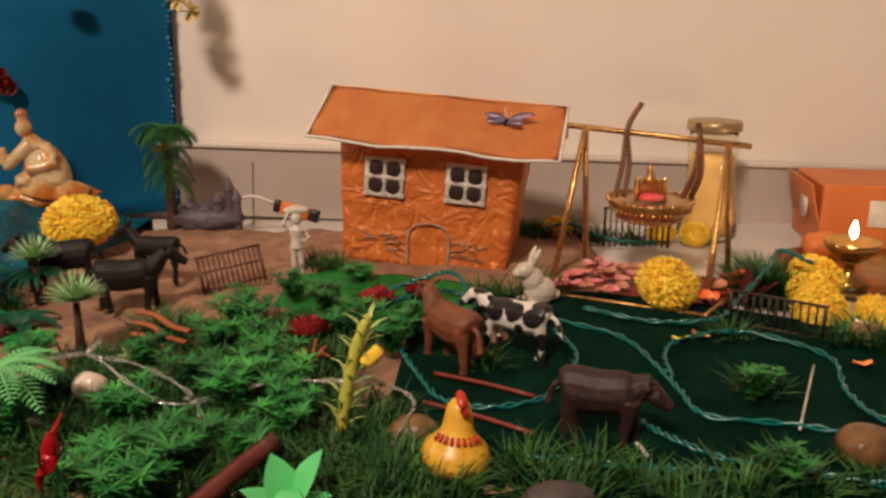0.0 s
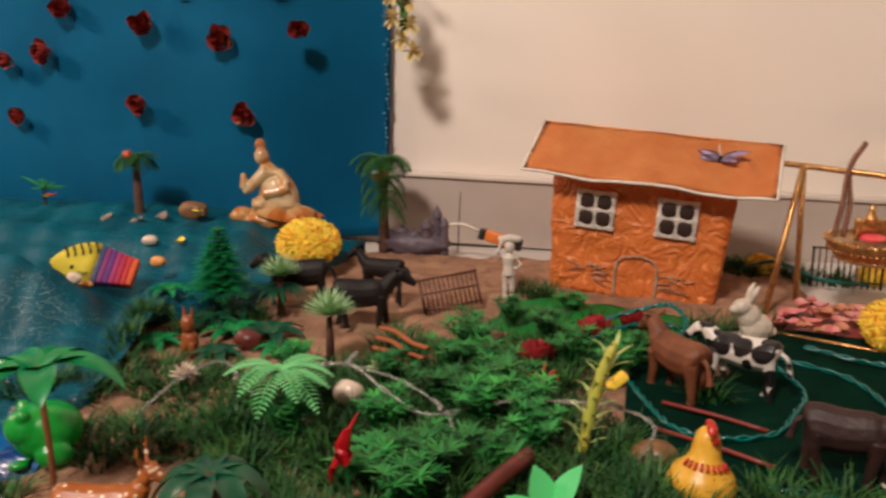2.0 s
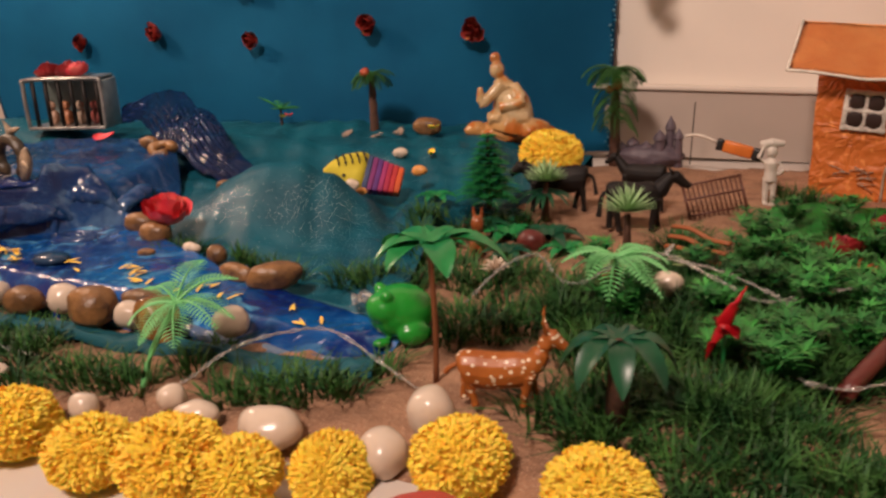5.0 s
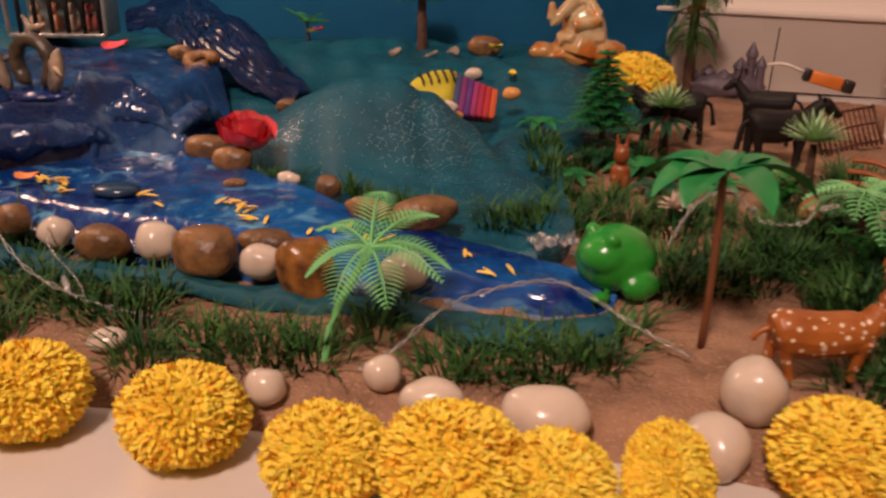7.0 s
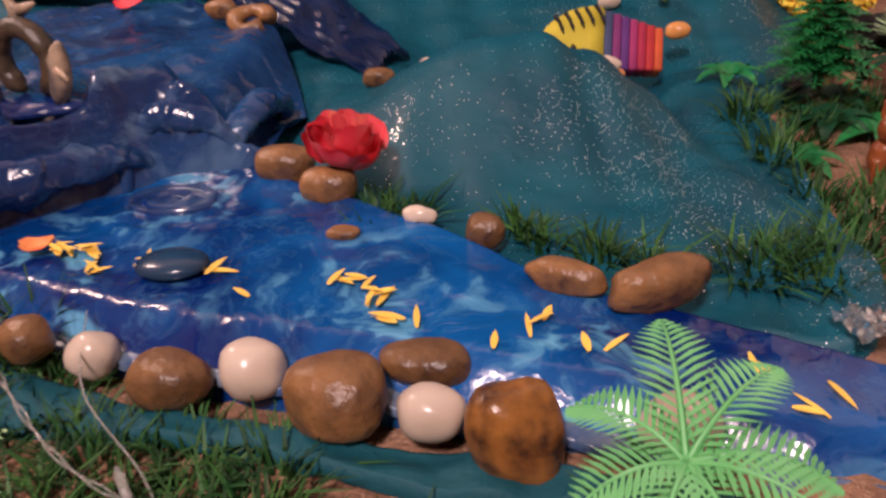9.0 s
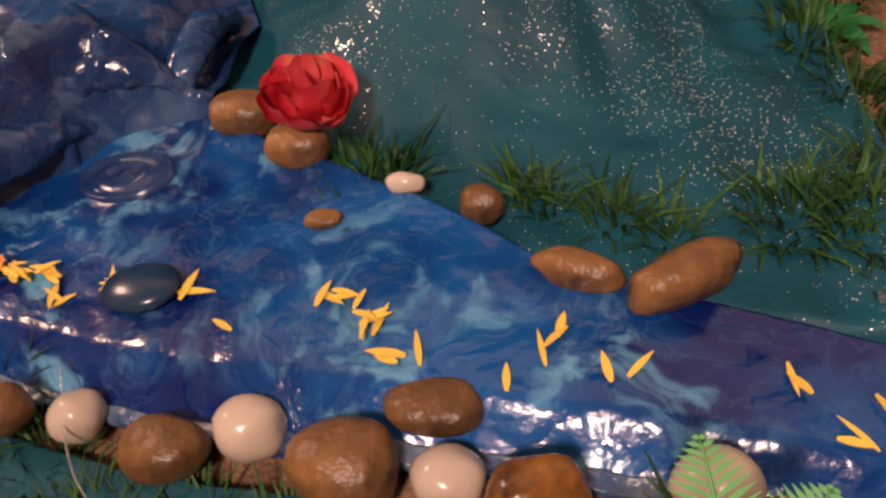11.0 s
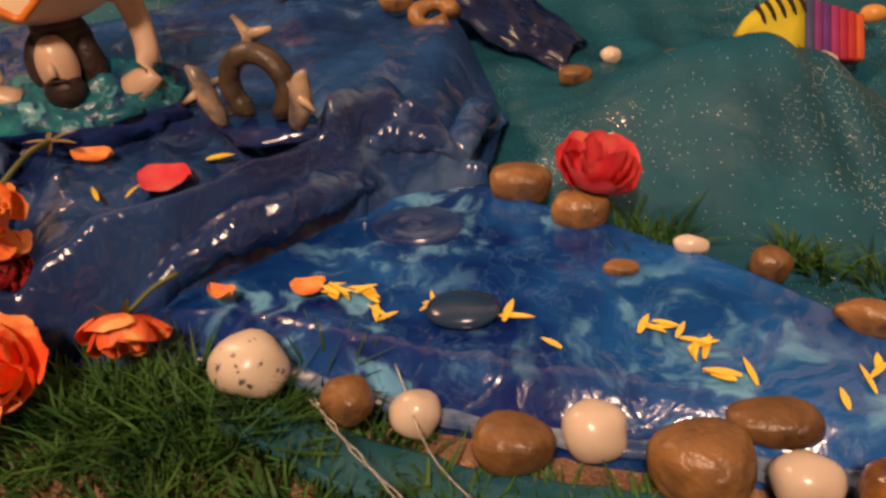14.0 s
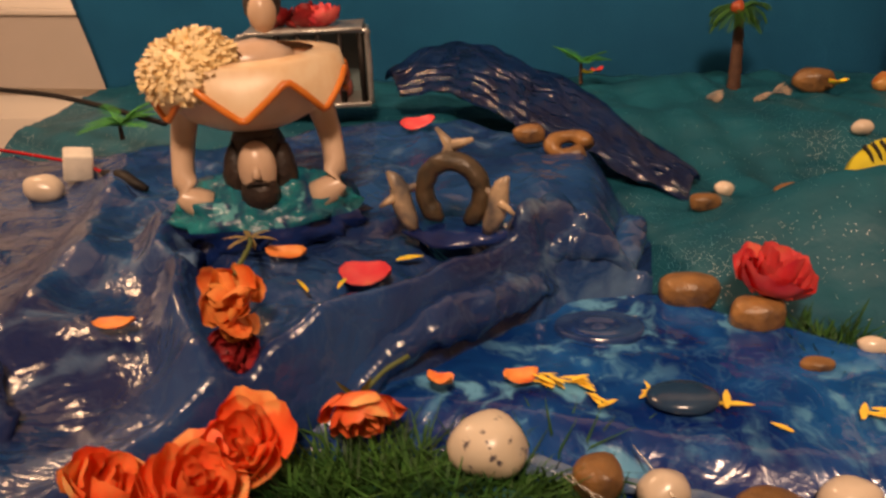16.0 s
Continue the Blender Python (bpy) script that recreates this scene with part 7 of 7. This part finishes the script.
# ---- jar, box, lamp ----
t = thing("glass_jar", "tall glass jar of yellow powder with a gold lid", "jar", pose(0.314, 0.995, 0.0) @ Matrix.Scale(0.94, 4))
glass = bpy.data.materials.new("jar_glass")
glass.use_nodes = True
g = glass.node_tree.nodes["Principled BSDF"]
g.inputs["Transmission Weight"].default_value, g.inputs["Roughness"].default_value, g.inputs["IOR"].default_value = 1.0, 0.06, 1.3
g.inputs["Base Color"].default_value = (0.92, 0.9, 0.82, 1)
part("body", lathe(bmesh.new(), [(0.002, 0), (0.034, 0.001), (0.037, 0.006), (0.036, 0.03), (0.031, 0.06), (0.029, 0.09), (0.031, 0.12), (0.029, 0.132), (0.028, 0.138), (0.026, 0.138), (0.027, 0.13), (0.029, 0.118), (0.027, 0.09), (0.029, 0.06), (0.034, 0.03), (0.034, 0.006), (0.002, 0.004)], 32), glass, t).visible_shadow = False
part("contents", lathe(bmesh.new(), [(0.002, 0.005), (0.0325, 0.007), (0.033, 0.03), (0.028, 0.06), (0.026, 0.09), (0.0275, 0.105), (0.002, 0.107)], 28), mk("yellow_powder", (0.42, 0.26, 0.07), (0.34, 0.2, 0.05), 40, 0.8), t, "yellow powder")
part("lid", lathe(bmesh.new(), [(0.002, 0.136), (0.032, 0.136), (0.033, 0.138), (0.033, 0.146), (0.0315, 0.148), (0.002, 0.148)], 32), mk("pale_gold_lid", (0.5, 0.36, 0.18), None, 60, 0.35, 0.7), t, "gold metal lid")

t = thing("carton", "orange carton with white oval label, lying by the wall", "box", pose(0.50, 0.985, 0.0, 0, 0, -8))
CT = mk("orange_carton", (0.6, 0.17, 0.035), (0.54, 0.14, 0.03), 30, 0.5)
part("body", box(bmesh.new(), (0.20, 0.11, 0.075), (0.03, 0, 0.0385), 0.002), CT, t, smooth=False)
part("flap", box(bmesh.new(), (0.002, 0.105, 0.06), (-0.074, 0, 0.046), 0.0005, turn=Euler((0, -0.25, 0)).to_matrix().to_4x4()), CT, t, "open end flap")
part("label", box(bmesh.new(), (0.12, 0.0012, 0.03), (0.04, -0.0565, 0.045), 0.0004), mk("white_print", (0.66, 0.6, 0.52), None, 90, 0.5), t, "white printed panel")
part("label", lathe(bmesh.new(), [(0.001, 0), (0.016, 0), (0.016, 0.0006), (0.001, 0.0008)], 20), bpy.data.materials["white_print"], t, "white round print", at=pose(-0.0765, -0.01, 0.045, 90, 0, -90))
stone(0.412, 0.905, (0.024, 0.02, 0.022), CT, "crumpled orange paper ball", name="paper_ball", z=0.0, rough=0.3)

t = thing("brass_tray", "round brass tray with raised rim on the floor", "tray", pose(0.435, 0.835, 0.0))
BR = mk("polished_brass", (0.5, 0.28, 0.08), (0.35, 0.19, 0.05), 60, 0.22, 0.9, bump=0.1, bscale=120)
part("plate", lathe(bmesh.new(), [(0.002, 0), (0.086, 0), (0.096, 0.008), (0.098, 0.009), (0.095, 0.010), (0.085, 0.003), (0.002, 0.003)], 44), BR, t)
t = thing("oil_lamp", "small brass oil lamp with a burning flame", "lamp", pose(0.398, 0.81, 0.003))
part("foot", lathe(bmesh.new(), [(0.002, 0), (0.019, 0.001), (0.017, 0.005), (0.005, 0.012), (0.005, 0.020), (0.012, 0.025), (0.002, 0.026)], 24), BR, t)
part("bowl", lathe(bmesh.new(), [(0.002, 0.025), (0.016, 0.028), (0.024, 0.036), (0.027, 0.044), (0.0255, 0.044), (0.020, 0.037), (0.002, 0.034)], 28), BR, t)
flame = bpy.data.materials.new("flame")
flame.use_nodes = True
fl = flame.node_tree.nodes["Principled BSDF"]
fl.inputs["Emission Color"].default_value, fl.inputs["Emission Strength"].default_value = (1.0, 0.75, 0.42, 1), 60
part("flame", lathe(bmesh.new(), [(0.0006, 0.046), (0.0032, 0.049), (0.0038, 0.053), (0.0026, 0.058), (0.0005, 0.064)], 14), flame, t, "bright warm flame").visible_shadow = False

# ---- butterfly on the roof, flower hanging at the cloth edge ----
t = thing("toy_butterfly", "translucent violet toy butterfly resting on the roof", "butterfly", pose(0.064, 0.852, 0.152, 32, 0, -30))
LIL = mk("violet_film", (0.66, 0.54, 0.72), (0.56, 0.42, 0.66), 60, 0.3)
for a, L, w in ((0.3, 0.030, 0.014), (-0.3, 0.022, 0.012), (2.9, 0.026, 0.013), (3.4, 0.022, 0.012)):
    b = blade(bmesh.new(), (0, 0, 0.002), (math.cos(a), math.sin(a), 0.25), L, w, 0.2, 6, 0.1)
    bmesh.ops.solidify(b, geom=b.faces[:], thickness=0.0006)
    part("wing", b, LIL, t)
part("body", ball(bmesh.new(), (0, 0, 0.002), (0.0022, 0.005, 0.0025), 2), M_BLACK, t, "dark body")
part("antenna", tube(bmesh.new(), smooth_line([(0, 0.003, 0.003), (-0.004, 0.010, 0.008), (-0.006, 0.016, 0.007)], 6), 0.0006, 5), M_EDGE, t)
t = thing("hanging_flower", "cream and yellow fabric flowers hung at the cloth edge", "flower", pose(-0.290, 0.985, 0.262))
M_CREAM = mk("cream_fabric", (0.66, 0.56, 0.28), (0.6, 0.45, 0.14), 60, 0.7)
for k, (x, z) in enumerate(((0.002, 0.006), (0.014, 0.022), (-0.006, 0.030), (0.010, 0.048), (-0.008, 0.056), (0.006, 0.074), (0.016, -0.008))):
    lf = bmesh.new()
    for q in range(9):
        a = q * 2.4 + k
        blade(lf, (x, -0.004 * (k % 3), z), (math.cos(a), -0.5, math.sin(a)), 0.015, 0.010, 0.2, 4, 0.2)
    part("bloom", lf, M_CREAM, t)
tail = bmesh.new()
for q in range(22):
    blade(tail, (random.uniform(-0.014, 0.012), 0.004, 0.030 + q * 0.004), (random.uniform(-0.9, 0.6), -0.2, random.uniform(-1, 0.4)), 0.026, 0.009, 0.2, 5, 0.2)
part("leaves", tail, M_PALM, t, "hanging green leaves")
part("cord", tube(bmesh.new(), smooth_line([(0.004, 0.002, -0.004), (0.0, 0.004, 0.06), (0.0, 0.03, 0.16), (0.0, 0.08, 0.26)], 20), 0.0012, 6), M_PALM, t)

# ---- wires ----
M_CLEAR = mk("clear_pvc_wire", (0.95, 0.94, 0.9), (0.9, 0.88, 0.82), 90, 0.12, spec=1.0, coat=0.6, trans=0.8)
M_GREENW = mk("dark_green_wire", (0.0, 0.10, 0.085), (0.0, 0.13, 0.11), 120, 0.25, spec=0.7)


def wire(pts, r, mat, label, n=60, twin=0.0, bulbs=()):
    w = thing("fairy_light_wire", label, "wire", None, "light strings")
    line = smooth_line(pts, n)
    for s in ((-1, 1) if twin else (0,)):
        b = bmesh.new()
        tube(b, [p + Vector((0, 0, s * twin * math.sin(i * 0.9))) + Vector((s * twin * math.cos(i * 0.9), s * twin * 0.6, 0)) for i, p in enumerate(line)], r, 6)
        part("strand", b, mat, w)
    for i in bulbs:
        p, q = line[i], line[min(i + 1, n)]
        d = Vector((math.cos(i), math.sin(i), 0.35)).normalized()
        part("bulb", tube(bmesh.new(), [p, p + d * 0.010, p + d * 0.014], [0.0016, 0.0019, 0.0008], 7), M_CLEAR, w, "clear unlit bulb")
    return w


CW, GW = "clear plastic fairy-light wire looping through the plants", "twisted dark green fairy-light wire on the felt"
G = 0.0155
wire([(-0.249, 0.46, 0.03), (-0.252, 0.498, 0.045), (-0.227, 0.525, 0.045), (-0.189, 0.495, 0.038), (-0.16, 0.488, 0.028), (-0.12, 0.50, 0.034), (-0.091, 0.505, 0.036), (-0.042, 0.499, 0.038), (-0.016, 0.483, 0.034), (-0.026, 0.455, 0.024), (-0.037, 0.414, 0.018), (-0.045, 0.38, 0.016)], 0.0005, M_CLEAR, CW, 110, 0.0009, (20, 46, 72))
wire([(-0.36, 0.47, 0.02), (-0.343, 0.507, 0.034), (-0.32, 0.525, 0.040), (-0.302, 0.519, 0.024), (-0.28, 0.50, 0.03), (-0.254, 0.541, 0.036), (-0.20, 0.531, 0.036), (-0.155, 0.503, 0.028), (-0.14, 0.47, 0.026)], 0.0005, M_CLEAR, CW, 90, 0.0009, (30, 50, 80))
wire([(-0.50, 0.305, 0.014), (-0.485, 0.312, 0.022), (-0.466, 0.335, 0.034), (-0.439, 0.350, 0.040), (-0.414, 0.362, 0.038), (-0.38, 0.356, 0.022), (-0.355, 0.345, 0.014)], 0.0004, M_CLEAR, CW, 70, 0.0008)
wire([(-0.75, 0.40, 0.036), (-0.725, 0.374, 0.036), (-0.689, 0.349, 0.026), (-0.65, 0.338, 0.018), (-0.615, 0.337, 0.013)], 0.0004, M_CLEAR, CW, 60, 0.0008, (40,))
wire([(-0.723, 0.423, 0.034), (-0.70, 0.38, 0.03), (-0.665, 0.352, 0.022), (-0.649, 0.335, 0.014)], 0.0004, M_CLEAR, CW, 40)
wire([(-0.16, 0.40, 0.02), (-0.13, 0.37, 0.026), (-0.10, 0.375, 0.03), (-0.06, 0.38, 0.02), (-0.02, 0.36, 0.014)], 0.0004, M_CLEAR, CW, 50, 0.0008, (10, 40))
for pts in (
    [(0.06, 0.69, 0.02), (0.097, 0.671, G), (0.141, 0.634, G), (0.155, 0.575, G), (0.160, 0.54, G), (0.167, 0.502, G), (0.216, 0.491, G), (0.256, 0.473, G), (0.30, 0.44, G)],
    [(0.09, 0.55, G), (0.12, 0.50, G), (0.138, 0.472, G), (0.166, 0.446, G), (0.216, 0.429, G), (0.28, 0.41, G)],
    [(0.05, 0.452, G), (0.107, 0.440, G), (0.15, 0.437, G), (0.20, 0.425, G)],
    [(0.16, 0.56, G), (0.165, 0.60, G), (0.185, 0.63, G), (0.235, 0.64, G + 0.003), (0.285, 0.60, G), (0.272, 0.54, G), (0.275, 0.50, G), (0.30, 0.47, G)],
    [(-0.03, 0.60, 0.02), (-0.016, 0.565, G), (0.0, 0.525, G), (0.029, 0.512, G), (0.065, 0.525, G), (0.085, 0.56, G), (0.10, 0.60, G), (0.09, 0.65, G)],
    [(-0.06, 0.70, 0.024), (-0.02, 0.70, 0.04), (0.01, 0.69, 0.05), (0.02, 0.66, 0.04), (-0.01, 0.64, 0.024), (-0.045, 0.655, 0.022)],
    [(0.12, 0.69, 0.02), (0.17, 0.665, G + 0.002), (0.22, 0.66, G + 0.006), (0.25, 0.70, 0.022), (0.29, 0.74, 0.04), (0.31, 0.765, 0.05), (0.33, 0.74, 0.045)],
    [(-0.06, 0.66, 0.024), (-0.03, 0.69, 0.028), (0.005, 0.715, 0.026), (0.03, 0.70, 0.02), (0.02, 0.67, 0.018)],
    [(0.10, 0.95, 0.012), (0.14, 0.94, 0.03), (0.19, 0.93, 0.015), (0.24, 0.93, 0.010)],
):
    wire(pts, 0.0012, M_GREENW, GW, 90, 0.0012)
wire([(-1.245, 0.80, 0.10), (-1.15, 0.76, 0.10), (-1.044, 0.709, 0.092)], 0.0022, M_BLACK, "black cable draped over the cloth", 30)
wire([(-1.22, 0.68, 0.088), (-1.15, 0.665, 0.086), (-1.08, 0.645, 0.082), (-1.04, 0.625, 0.078)], 0.0013, RP, "thin red cable on the blue sheet", 30)
solo("cable_end", tube(bmesh.new(), [(-1.055, 0.632, 0.080), (-1.035, 0.62, 0.080), (-1.015, 0.612, 0.076)], [0.002, 0.006, 0.002], 10), M_BLACK, "black plug at the end of a red cable", "plug")
